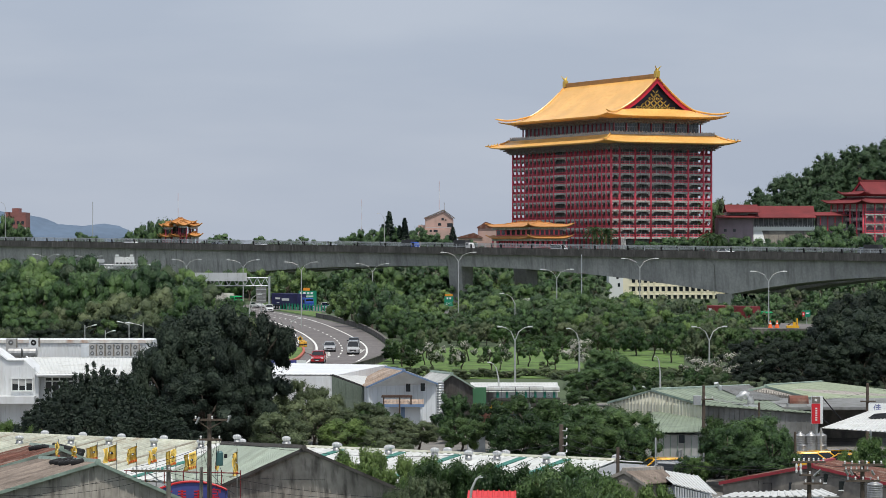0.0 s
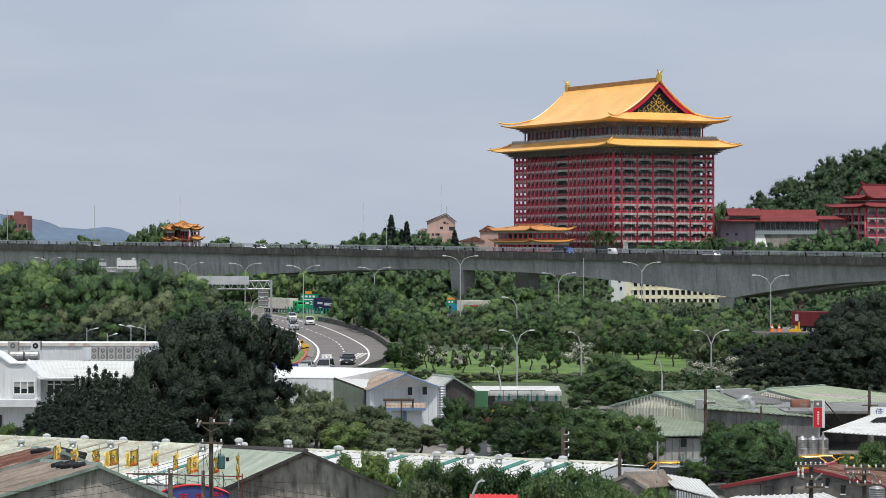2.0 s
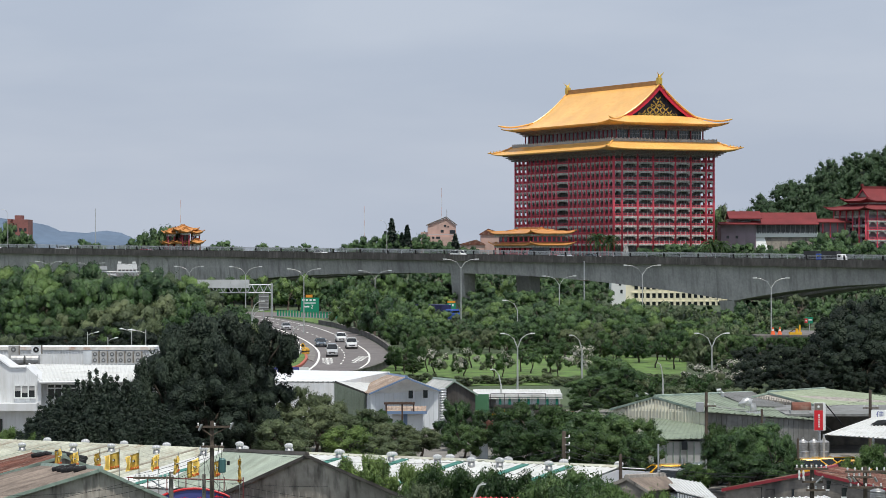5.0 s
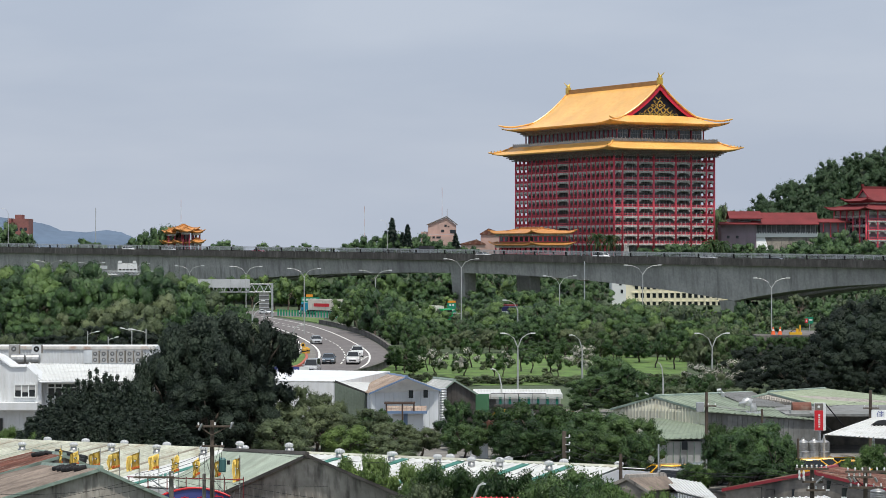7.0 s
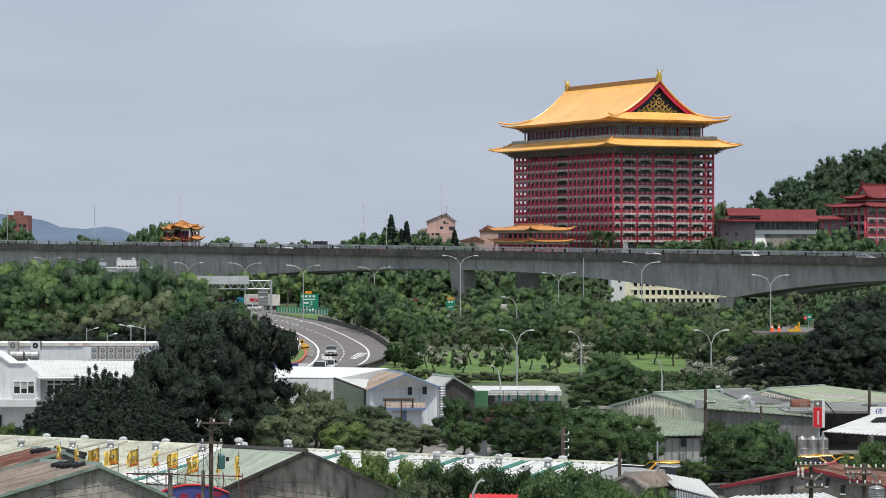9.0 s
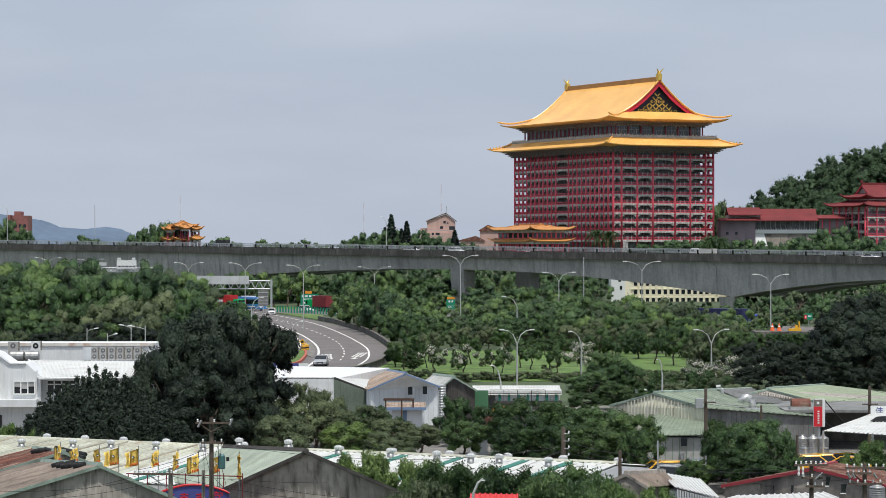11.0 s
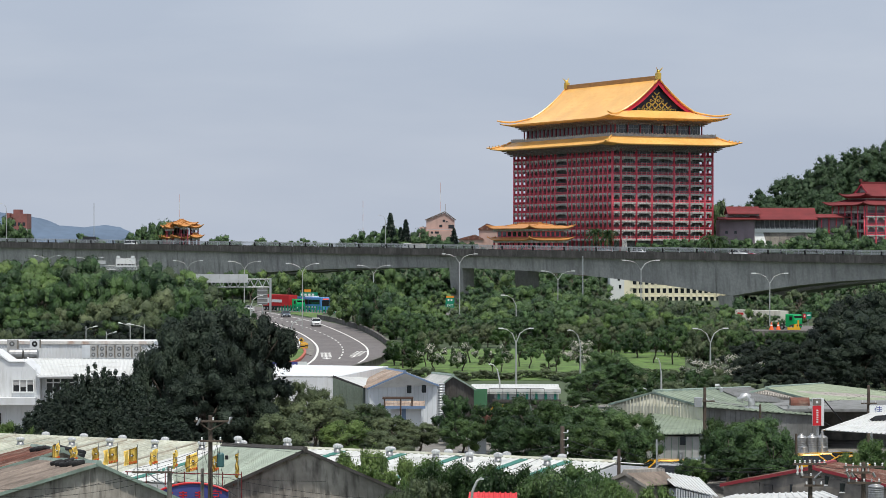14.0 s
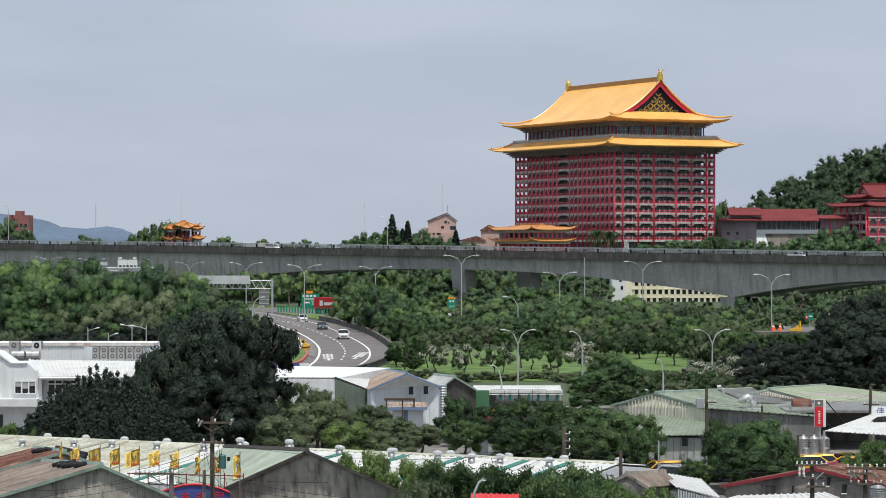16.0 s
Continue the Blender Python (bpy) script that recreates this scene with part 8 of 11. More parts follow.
for i in range(6):
    cooling_unit(mix(-31.52, -27.63, i / 5), 235.4, 5.87)
cooling_unit(-36.31, 232, 6.87, 0.85, 0.75, 1)
cooling_unit(-38.66, 234, 6.13, 0.9, 1.4, 2)
b = thing("unit_platform", "grey steel platform under the cooling units", "platform", pose(0, 235, 0))
part("shelf", boxes((-31.88, -27.28, -0.3, 0.9, 5.63, 5.87)), M_GALV, b)
for x in (-31.52, -29.12, -27.38):
    part("leg", boxes((x - 0.08, x + 0.08, -0.25, 0, 0, 5.63)), M_GALV, b)
for x, y, z in ((-36.95, 226, 6.03), (-35.67, 226, 6.03)):
    t = thing("water_tank", "horizontal stainless water tank on the roof", "water tank", pose(x, y, z + 0.5), group="roof water tanks")
    part("drum", tube(bmesh.new(), [(-0.62, 0, 0), (-0.55, 0, 0), (0.55, 0, 0), (0.62, 0, 0)], [0.3, 0.5, 0.5, 0.3], 14), M_STEEL, t)
    part("cradle", boxes((-0.5, 0.5, -0.3, 0.3, -0.6, -0.42)), M_GALV, t)

# middle sheds: pale blue gable with rusty roof, white low shed with green end
mid = shed("gabled_shed", "pale blue sheet shed with blue trim and rusty roof", ((-6.41, 232, 3.34), (-3.26, 231, 4.75), (-0.41, 234, 3.49)), ((-9.48, 258, 2.43), (-5.36, 257, 3.76), (-1.81, 260, 2.66)), (M_FADEDRUST, M_WHITEROOF), M_SKYSHEET, M_BLUETRIM, 0.5, rib=0.4)
for x, y, z in ((-2.87, 232, 2.99), (-1.57, 233, 2.98)):
    part("window", boxes((x - 0.2, x + 0.2, y - 0.55, y - 0.45, z - 0.1, z + 0.6)), M_GLASSDARK, mid)
part("wall_pipe", tube(bmesh.new(), [(x + 1.2, y - 0.6, 0), (x + 1.2, y - 0.6, 3.2)], 0.06, 6), M_GALV, mid)
porch = thing("porch", "blue-edged porch with rusty roof and timber frame", "porch", pose(-3.57, 228, 0))
part("wall", boxes((-0.9, 1.8, 0, 2, 0, 1.87)), M_SKYSHEET, porch)
part("roof", ribbed(bmesh.new(), (-1.5, -0.6, 1.9), (2.1, -0.6, 1.9), (2.1, 2.4, 2.25), (-1.5, 2.4, 2.25), 0.3, 0.05), M_FADEDRUST, porch)
part("fascia", boxes((-1.55, 2.15, -0.68, -0.58, 1.77, 2.02)), M_BLUETRIM, porch)
for x in (-1.4, 0.0, 1.0):
    part("frame_post", boxes((x - 0.07, x + 0.07, -0.7, -0.55, 0 if x < 0.5 else 2.0, 2.67)), M_TIMBER, porch)
part("frame_beam", boxes((-1.6, 1.1, -0.75, -0.5, 2.6, 2.74)), M_TIMBER, porch)
part("frame_beam", boxes((-1.6, 1.1, 0.9, 1.1, 2.6, 2.72)), M_TIMBER, porch)
for x in (-1.4, 0.9):
    part("frame_beam", boxes((x - 0.06, x + 0.06, -0.5, 0.9, 2.62, 2.7)), M_TIMBER, porch)
part("door", boxes((0.1, 0.45, -0.05, 0, 0, 1.9)), M_BLUETRIM, porch)
w = thing("low_shed", "white low shed with ribbed walls and green end", "shed")
a, b, c2, d2 = Vector((-17.72, 237, 4.15)), Vector((-9.85, 236, 4.15)), Vector((-5.27, 258, 2.86)), Vector((-16.18, 262, 2.64))
e2 = Vector((-6.98, 236, 3.07))
part("roof_slope", ribbed(bmesh.new(), a, b, c2, d2, 0.45, 0.05), M_WHITEROOF, w)
bm = bmesh.new()
slab(bm, [a.xy, b.xy, c2.xy, d2.xy], 0, b.z - 0.1)
part("wall", bm, M_WHITE, w)
tagged(part("wall_ribs", sheet_wall(bmesh.new(), a.xy, b.xy, 0, lambda k: b.z - 0.05, 0.45, 0.06), M_WHITE, w), kind="stuff")
bm = plate(bmesh.new(), [(b.x, 0), (e2.x, 0), (e2.x, e2.z - 0.05), (b.x, b.z - 0.08)], b.y - 0.12, b.y - 0.04)
part("end_wall", bm, M_GREENWALL, w, "dull green sheet end wall")
tagged(part("wall_ribs", sheet_wall(bmesh.new(), (b.x, b.y - 0.12), (e2.x, e2.y - 0.12), 0, lambda k: mix(b.z, e2.z, k) - 0.15, 0.3, 0.04), M_GREENWALL, w), kind="stuff")
part("verge_trim", tube(bmesh.new(), [b, e2], 0.13, 5), M_RUBBER, w)
part("lean_roof", ribbed(bmesh.new(), e2 + Vector((0, 0, 0.02)), e2 + Vector((0.9, 2, 0.05)), c2, b, 0.45, 0.05), M_WHITEROOF, w)
# dark weathered sheds behind
shed("gabled_shed", "dark weathered sheet shed beside the pale blue one", ((-0.42, 240, 2.85), (1.04, 240, 4), (2.97, 240, 2.85)), ((-2.47, 258, 2.2), (-0.9, 258, 3.32), (1.74, 258, 2.31)), (M_PALEGREY, M_DARKSHEET), M_DARKSHEET, M_GREENTRIM, 0.4, rib=0.3)
s = thing("coiled_pipe_stack", "stack of pale coiled pipe beside the dark shed", "pipe coil", pose(-0.05, 236, 0))
part("coil", lathe(bmesh.new(), [(0.33, 0)] + [(0.33 + 0.06 * (i % 2), 0.12 * i) for i in range(1, 30)] + [(0.2, 3.55)], 14), M_GALV, s)
w = thing("green_hoarding", "green fence panel beside the dark shed", "fence", pose(3.69, 246, 0))
part("panel", boxes((-0.65, 0.65, 0, 0.1, 0, 2.47)), plain("hoarding_green", (0.06, 0.18, 0.09), 0.6), w)
w = thing("open_shelter", "long white-roofed open shelter with green posts", "shelter", pose(0, 256, 0))
xa, xb = 3.01, 11.74
part("roof", boxes((xa, xb, -0.4, 4.5, 1.31 + 0.35, 1.92)), M_WHITEROOF, w)
part("roof_slope", ribbed(bmesh.new(), (xa, -0.7, 1.53), (xb, -0.7, 1.53), (xb, 5, 2.03 + 0.1), (xa, 5, 2.03 + 0.1), 0.3, 0.02), M_WHITEROOF, w)
for i in range(7):
    x = mix(5.62, 11.19, i / 6)
    part("post", boxes((x - 0.12, x + 0.12, -0.6, -0.4, 0, 1.59)), M_TEALSTRIP, w)
part("back_wall", boxes((xa + 2.2, xb - 0.3, -0.35, -0.2, 0.92, 1.59)), M_WHITE, w, "white half-height screen")
part("plinth", boxes((xa + 2.0, xb, -0.7, -0.1, 0, 0.92)), M_DARKSHEET, w)
part("back_wall", boxes((xa, xb, 4.3, 4.5, 0, 1.75)), M_WHITE, w)
part("rail", tube(bmesh.new(), [(4.67, -1.2, 2.03), (10.07, -1.2, 2.03)], 0.03, 5), M_RUBBER, w)
for i in range(5):
    x = mix(4.67, 10.07, i / 4)
    part("rail_post", tube(bmesh.new(), [(x, -1.2, 0), (x, -1.2, 2.03)], 0.03, 5), M_RUBBER, w)

# green-roofed works on the right
# side walls get a darker sheet that stands in for their shade
g = shed("workshop", "workshop with faded green ribbed roof and cream ribbed gable", ((13.7, 210, 3.22), (16.88, 206, 4.4), (20.26, 200, 3.61)), ((23.91, 236, 2.15), (27.54, 232, 3.29), (29.39, 203, 2.76)), (M_GREENROOF, M_GREENROOF), M_CREAMWALL, M_GREENTRIM, 0.5, rib=0.42, side=M_STREAKEDSHEET)
q0, q1, q2, q3 = [Vector(p) + Vector((0, 0, 0.15)) for p in ((16.88, 206, 4.4), (27.54, 232, 3.29), (29.39, 203, 2.76), (20.26, 200, 3.61))]
a0, a1 = q0.lerp(q1, 0.62), q0.lerp(q1, 0.99)
b0, b1 = q3.lerp(q2, 0.55), q3.lerp(q2, 0.97)
part("grey_sheets", ribbed(bmesh.new(), a0.lerp(b0, 0.62), a1.lerp(b1, 0.62), a1, a0, 0.35, 0.05), M_STREAKEDSHEET, g, "grey newer sheets in the roof")
lt = thing("lean_to", "lean-to with faded green roof before the workshop", "shed")
q = [Vector(p) for p in ((14.09, 194, 1.91), (19.72, 193, 2.07), (20.16, 199, 2.07), (16.76, 205, 2.81))]
q[2] = Vector((20.5, 201.5, 2.68))
part("roof_slope", ribbed(bmesh.new(), q[0], q[1], q[2], q[3], 0.4, 0.05), M_GREENROOF, lt)
part("wall", slab(bmesh.new(), [(p.x, p.y + 0.4) for p in q], 0, min(p.z for p in q) - 0.1), M_PALEGREY, lt)
tagged(part("wall_ribs", sheet_wall(bmesh.new(), (q[0].x, q[0].y + 0.38), (q[1].x, q[1].y + 0.38), 0, lambda k: q[0].z - 0.15, 0.5, 0.05), M_GREENTRIM, lt), kind="stuff")
part("window", boxes((17.72, 18.14, 193.0, 193.3, 1.23, 1.86)), M_GLASSDARK, lt)
# bent duct, box vent and stacks on the roof
s = thing("roof_duct", "bent silver exhaust duct on the roof", "duct")
x, y, z = (24.23, 203, 3.47)
part("elbow", tube(bmesh.new(), [(x, y, z - 0.3), (x, y, z + 0.3), (x - 0.06, y, z + 0.52), (x - 0.22, y, z + 0.72), (x - 0.46, y - 0.02, z + 0.82), (x - 0.7, y - 0.04, z + 0.76), (x - 0.88, y - 0.06, z + 0.58), (x - 0.94, y - 0.06, z + 0.36)], [0.27, 0.27, 0.27, 0.28, 0.28, 0.28, 0.29, 0.3], 12), M_VENT, s, smooth=True)
part("flashing", boxes((x - 0.6, x + 0.6, y - 0.5, y + 0.5, z - 0.35, z - 0.02)), M_GALV, s)
s = thing("roof_duct", "small bent stove pipe on the roof", "duct")
x, y, z = (23.46, 218, 3.39)
part("elbow", tube(bmesh.new(), [(x, y, z - 0.3), (x, y, z + 0.7), (x - 0.2, y, z + 0.95), (x - 0.5, y, z + 0.9)], 0.14, 8), M_GALV, s)
s = thing("box_vent", "rusty barrel-topped roof ventilator", "roof vent")
x, y, z = (28.12, 205, 3.03)
part("box", boxes((x - 0.75, x + 0.7, y - 0.6, y + 0.6, z - 0.4, z + 0.42)), M_PALEGREY, s, "pale grey sheet base")
bm = bmesh.new()
n = 8
rows = [[bm.verts.new((xx, y - 0.55 * math.cos(math.pi * i / n), z + 0.42 + 0.62 * math.sin(math.pi * i / n))) for i in range(n + 1)] for xx in (x - 0.62, x + 0.86)]
for i in range(n):
    bm.faces.new((rows[0][i], rows[0][i + 1], rows[1][i + 1], rows[1][i]))
bm.faces.new(rows[0])
bm.faces.new(rows[1])
part("hood", bm, M_RUST, s, "rusted curved hood")
# second green roof, grey roof link
shed("workshop", "second workshop with wide pale green roof", ((26.59, 222, 3.55), (27.8, 222, 3.84), (30.8, 214, 3.25)), ((37.36, 262, 1.65), (38.5, 262, 2.05), (46.2, 232, 2.18)), (M_PALEROOF, M_PALEROOF), M_GREYSHEET, M_GREENTRIM, 0.5)
s = thing("covered_yard", "dark covered yard with grey-white roof", "shelter", pose(0, 206, 0))
part("roof", boxes((26.91, 38.33, -2, 10, 3.01, 3.2)), M_STREAKEDSHEET, s)
part("back_wall", boxes((29.38, 38.33, 8, 8.4, 0, 3.01)), M_WALLGREY, s)
part("end_wall", boxes((26.69, 29.6, 0, 8, 0, 3.01)), M_STONE, s)
c = thing("white_canopy", "white ribbed canopy roof with black strip for its underside", "canopy")
q = [Vector(p) for p in ((26.81, 183, 3.07), (32.75, 176, 3.11), (35.73, 192, 3.9), (32.43, 196, 3.47))]
part("roof_slope", ribbed(bmesh.new(), *q, 0.4, 0.05), M_WHITEROOF, c)
# the shaded underside is laid on the slope as a black sheet
m0, m1, m2, m3 = q[3].lerp(q[0], 0.35), q[3].lerp(q[0], 0.55), q[2].lerp(q[1], 0.4), q[2].lerp(q[1], 0.15)
bm = bmesh.new()
v = [bm.verts.new(p + Vector((0, 0, 0.09))) for p in (m0.lerp(m3, 0.3), m1.lerp(m2, 0.3), m2, m3)]
bm.faces.new(v)
bmesh.ops.solidify(bm, geom=bm.faces[:], thickness=0.03)
part("underside_strip", bm, M_RUBBER, c)
for p in q:
    part("post", tube(bmesh.new(), [(p.x, p.y, 0), (p.x, p.y, p.z)], 0.08, 6), M_GALV, c)
# tall red and white shop sign, white shop board
s = thing("shop_sign", "tall red and white shop sign on struts", "sign", pose(27.84, 192, 0))
zt, zb = 4.77, 2.73
part("board", boxes((-0.42, 0.42, 0, 0.35, zb, zt)), M_SIGNWHITE, s)
part("top_panel", boxes((-0.4, 0.22, -0.02, 0, zt - 0.53, zt - 0.03)), M_WALLGREY, s, "grey-brown top panel")
part("red_face", boxes((-0.42, 0.22, -0.02, 0, zb + 0.02, zt - 0.55)), M_SIGNRED, s)
part("emblem", tube(bmesh.new(), [(-0.1, -0.03, zt - 0.28), (-0.1, 0, zt - 0.28)], 0.1, 12), M_SIGNWHITE, s)
for i in range(6):
    part("lettering", boxes((-0.14, 0.0, -0.03, -0.02, zt - 0.95 - i * 0.17, zt - 0.85 - i * 0.17)), M_SIGNWHITE, s)
for a, b in (((0.45, 0.4, zt - 0.1), (2.0, 1.5, zb + 0.2)), ((0.45, 0.4, zb + 0.3), (1.2, 1.5, zb - 0.2))):
    part("strut", tube(bmesh.new(), [a, b], 0.05, 5), M_RUBBER, s)
part("post", tube(bmesh.new(), [(0, 0.2, 0), (0, 0.2, zb)], 0.1, 6), M_GALV, s)
s = thing("shop_board", "white shop board with blue lettering", "sign", pose(33.53, 195, 0))
part("board", boxes((-1.4, 1.6, 0, 0.12, 3.32, 4.05)), M_SIGNWHITE, s)
words("lettering", "佳", 0.62, M_SIGNBLUE, s, pose(-0.75, -0.015, 3.66, 90, 0, 0))
for x in (-1.2, 1.4):
    part("post", tube(bmesh.new(), [(x, 0.2, 0), (x, 0.2, 3.32)], 0.06, 6), M_GALV, s)


def water_tank(x, y, z, r, h, label="ribbed stainless-steel water tank"):
    t = thing("water_tank", label, "water tank", pose(x, y, z), group="upright water tanks")
    prof = [(r * 0.96, 0)]
    n = 7
    for i in range(n):
        prof += [(r, h * (i + 0.15) / n), (r, h * (i + 0.75) / n), (r * 0.95, h * (i + 0.92) / n)]
    prof += [(r * 0.9, h), (r * 0.35, h * 1.12), (r * 0.3, h * 1.18)]
    part("drum", lathe(bmesh.new(), prof, 18), M_STEEL, t, smooth=True)
    part("lid", lathe(bmesh.new(), [(r * 0.32, h * 1.18), (r * 0.32, h * 1.23), (r * 0.1, h * 1.26)], 12), M_STEEL, t)


for px_x in (25.94, 26.71, 27.44):
    water_tank(px_x, 187.3, 1.16, 0.4, 1.1)
for px_x in (25.92, 27.33):
    water_tank(px_x, 185.9, 1.24, 0.3, 0.4, "short stainless-steel water tank")
s = thing("tank_stand", "steel stand under the water tanks", "stand", pose(26.71, 187, 0))
part("deck", boxes((-1.3, 1.3, -1.6, 0.9, 1.04, 1.15)), M_GALV, s)
for x in (-1.1, 1.1):
    part("leg", boxes((x - 0.06, x + 0.06, -1.5, -1.3, 0, 1.04)), M_GALV, s)
for px_x in (0.09, 0.55):
    water_tank(px_x, 212, 0.4, 0.36, 1.5)

# grey concrete house with red roof edge
s = shed("concrete_house", "grey stained concrete house with red roof edge", ((15.43, 142, 2.97), (19.68, 138, 4.21), (23.48, 134, 3.53)), ((18.99, 160, 1.67), (23.6, 156, 2.98), (28.29, 152, 2.39)), (M_RUST, M_RUST), M_WALLGREY, plain("dark_red_edge", (0.3, 0.03, 0.04), 0.6), 0.5, m_ribs=False, category="house")
for x, y, z in ((20.46, 137.2, 3.62), (21.14, 136.4, 3.31), (18.83, 138.8, 3.03)):
    w = part("window", boxes((x - 0.22, x + 0.22, y - 0.08, y + 0.1, z - 0.2, z + 0.25)), M_GLASSDARK, s)
    part("frame", boxes((x - 0.27, x + 0.27, y - 0.1, y - 0.05, z - 0.26, z - 0.2)), M_SIGNWHITE, w)
for x, y, z in ((16.97, 140.4, 3.24), (17.58, 139.9, 3.17)):
    b = part("wall_bracket", tube(bmesh.new(), [(x - 0.25, y - 0.25, z), (x + 0.2, y - 0.25, z), (x + 0.2, y - 0.3, z - 0.7)], 0.035, 5), M_RUBBER, s)
water_tank(22.15, 132.5, 2.99, 0.4, 0.8)
# small shed with brown roof and white wall
s = shed("small_shed", "small shed with brown fibre roof", ((8.7, 134.5, 3.85), (9.5, 134, 4.27), (10.45, 133, 3.72)), ((10.9, 141, 3.5), (11.9, 140, 3.85), (12.45, 138.5, 3.35)), (M_BROWNROOF, M_BROWNROOF), M_WALLGREY, M_GREYSHEET, 0.35, m_ribs=False, over=0.14)
s = thing("white_lean_to", "white ribbed wall with green roof edge", "shed")
q = [Vector(p) for p in ((11.82, 132, 3.83), (13.66, 128, 3.65), (14.08, 142, 3.34), (12.09, 146, 3.37))]
part("roof_slope", ribbed(bmesh.new(), q[0], q[1], q[2], q[3], 0.4, 0.04), M_WHITEROOF, s)
part("wall", slab(bmesh.new(), [p.xy for p in q], 0, min(p.z for p in q) - 0.08), M_WHITE, s)
tagged(part("wall_ribs", sheet_wall(bmesh.new(), q[0].xy, q[1].xy, 0, lambda k: mix(q[0].z, q[1].z, k) - 0.1, 0.25, 0.04), M_WHITE, s), kind="stuff")
s = thing("red_roof", "bright red ribbed roof of a low hut", "hut")
q = [Vector(p) for p in ((1.2, 118, 4.39), (3.42, 117.5, 4.39), (3.55, 121.5, 4.45), (1.3, 122, 4.45))]
part("roof_slope", ribbed(bmesh.new(), *q, 0.25, 0.05), M_REDSHEET, s)
part("wall", slab(bmesh.new(), [p.xy for p in q], 0, q[1].z - 0.15), M_WHITE, s)
s = thing("low_white_roof", "low white roof at the foot of the concrete house", "shed")
q = [Vector(p) for p in ((13.73, 130, 3.34), (19.65, 128, 3.59), (19.55, 133, 3.45), (15.03, 134, 3.18))]
part("roof_slope", ribbed(bmesh.new(), *q, 0.4, 0.05), M_WHITEROOF, s)
part("wall", slab(bmesh.new(), [p.xy for p in q], 0, min(p.z for p in q) - 0.1), M_WHITE, s)
s = thing("yard_hut", "small grey and white hut under trees", "hut", pose(2.96, 200, 0))
part("wall", boxes((-0.9, 0.5, 0, 2, 0, 1.65)), M_SKYSHEET, s)
part("roof", boxes((-1.6, -0.8, -0.4, 2, 0.83, 0.96)), M_WHITEROOF, s)


# ---- poles and lines ----
def insulator(parent, x, y, z, r=0.05):
    part("insulator", lathe(bmesh.new(), [(r * 0.5, 0), (r, 0.03), (r * 0.6, 0.065), (r, 0.1), (r * 0.5, 0.15)], 8, (x, y, z)), M_CERAMIC, parent)


def utility_pole(x, y, top, arms, material=M_WOOD, label="weathered utility pole with crossarm and insulators", r=0.15):
    p = thing("utility_pole", label, "utility pole", pose(x, y, 0), group="utility poles")
    part("pole", tube(bmesh.new(), [(0, 0, -0.3), (0, 0, top)], [r * 1.2, r * 0.85], 10), material, p)
    for z, x0, x1, n in arms:
        a = part("crossarm", boxes((x0, x1, -0.13 - r, -r, z - 0.045, z + 0.045)), M_WOOD, p)
        for i in range(n):
            insulator(a, mix(x0 + 0.1, x1 - 0.1, i / max(1, n - 1)), -0.065 - r, z + 0.045)
    return p


p = utility_pole(-11.2, 126, 7.78, [(7.51, -0.75, 1.05, 3), (6.55, -0.5, 0.6, 2)], r=0.115)
for x, z in ((-0.62, 7.32), (0.9, 7.4)):
    part("fuse_holder", tube(bmesh.new(), [(x, -0.3, z), (x + 0.16, -0.3, z + 0.32)], 0.06, 6), M_STEEL, p)
part("brace", tube(bmesh.new(), [(-0.6, -0.2, 7.51), (0, -0.15, 7.07)], 0.03, 5), M_WOOD, p)
part("brace", tube(bmesh.new(), [(0.8, -0.2, 7.51), (0, -0.15, 7.07)], 0.03, 5), M_WOOD, p)
part("transformer", lathe(bmesh.new(), [(0.16, 0), (0.18, 0.05), (0.18, 0.62), (0.1, 0.7)], 12, (0.5, -0.1, 5.29)), M_TRANSFORMER, p, "grey-green pole transformer")
part("fuse_box", boxes((0.72, 0.86, -0.1, 0.1, 5.65, 5.84)), M_RUBBER, p)
for i, (x0, x1) in enumerate(((-0.5, -0.15), (0.25, 0.55), (0.3, -0.2), (0.5, 0.8), (-0.25, 0.15))):
    pts = [(mix(x0, x1, k / 6) + 0.1 * math.sin(k * 1.3 + i), -0.25, mix(6.58, 2.6, k / 6)) for k in range(7)]
    part("drop_cable", tube(bmesh.new(), pts, 0.012, 4), M_CABLE, p)
utility_pole(-11.68, 127, 5.12, [], M_WALLGREY, "short round concrete pole", 0.1)
p = utility_pole(-12.76, 122, 5.66, [(5.39, -1.75, 0.15, 9)], M_WALLGREY, "concrete pole with a long row of insulators", 0.12)
part("brace", tube(bmesh.new(), [(-1.0, -0.1, 5.34), (0, 0, 4.6)], 0.03, 5), M_GALV, p)
p = utility_pole(6.98, 150, 5.6, [], label="weathered utility pole with insulators down one side", r=0.14)
for k in range(5):
    b = part("bracket", tube(bmesh.new(), [(0.05, -0.12, 5.25 - k * 0.42), (0.3, -0.16, 5.25 - k * 0.42)], 0.02, 5), M_GALV, p)
    insulator(b, 0.3, -0.16, 5.27 - k * 0.42)
utility_pole(9.56, 140, 5.07, [], label="slim weathered utility pole", r=0.1)
p = utility_pole(19.25, 190, 5.67, [(4.68, -0.5, 0.7, 3)], r=0.13)
part("transformer", boxes((-0.75, -0.2, -0.3, 0.2, 4.27, 4.93)), M_GALV, p, "grey pole-mounted box")
utility_pole(22.81, 186, 4.68, [], label="slim weathered utility pole", r=0.09)
utility_pole(32.87, 200, 5.3, [(3.92, -0.6, 0.6, 2)], r=0.13)
utility_pole(23.21, 170, 3.73, [], label="slim weathered utility pole", r=0.09)
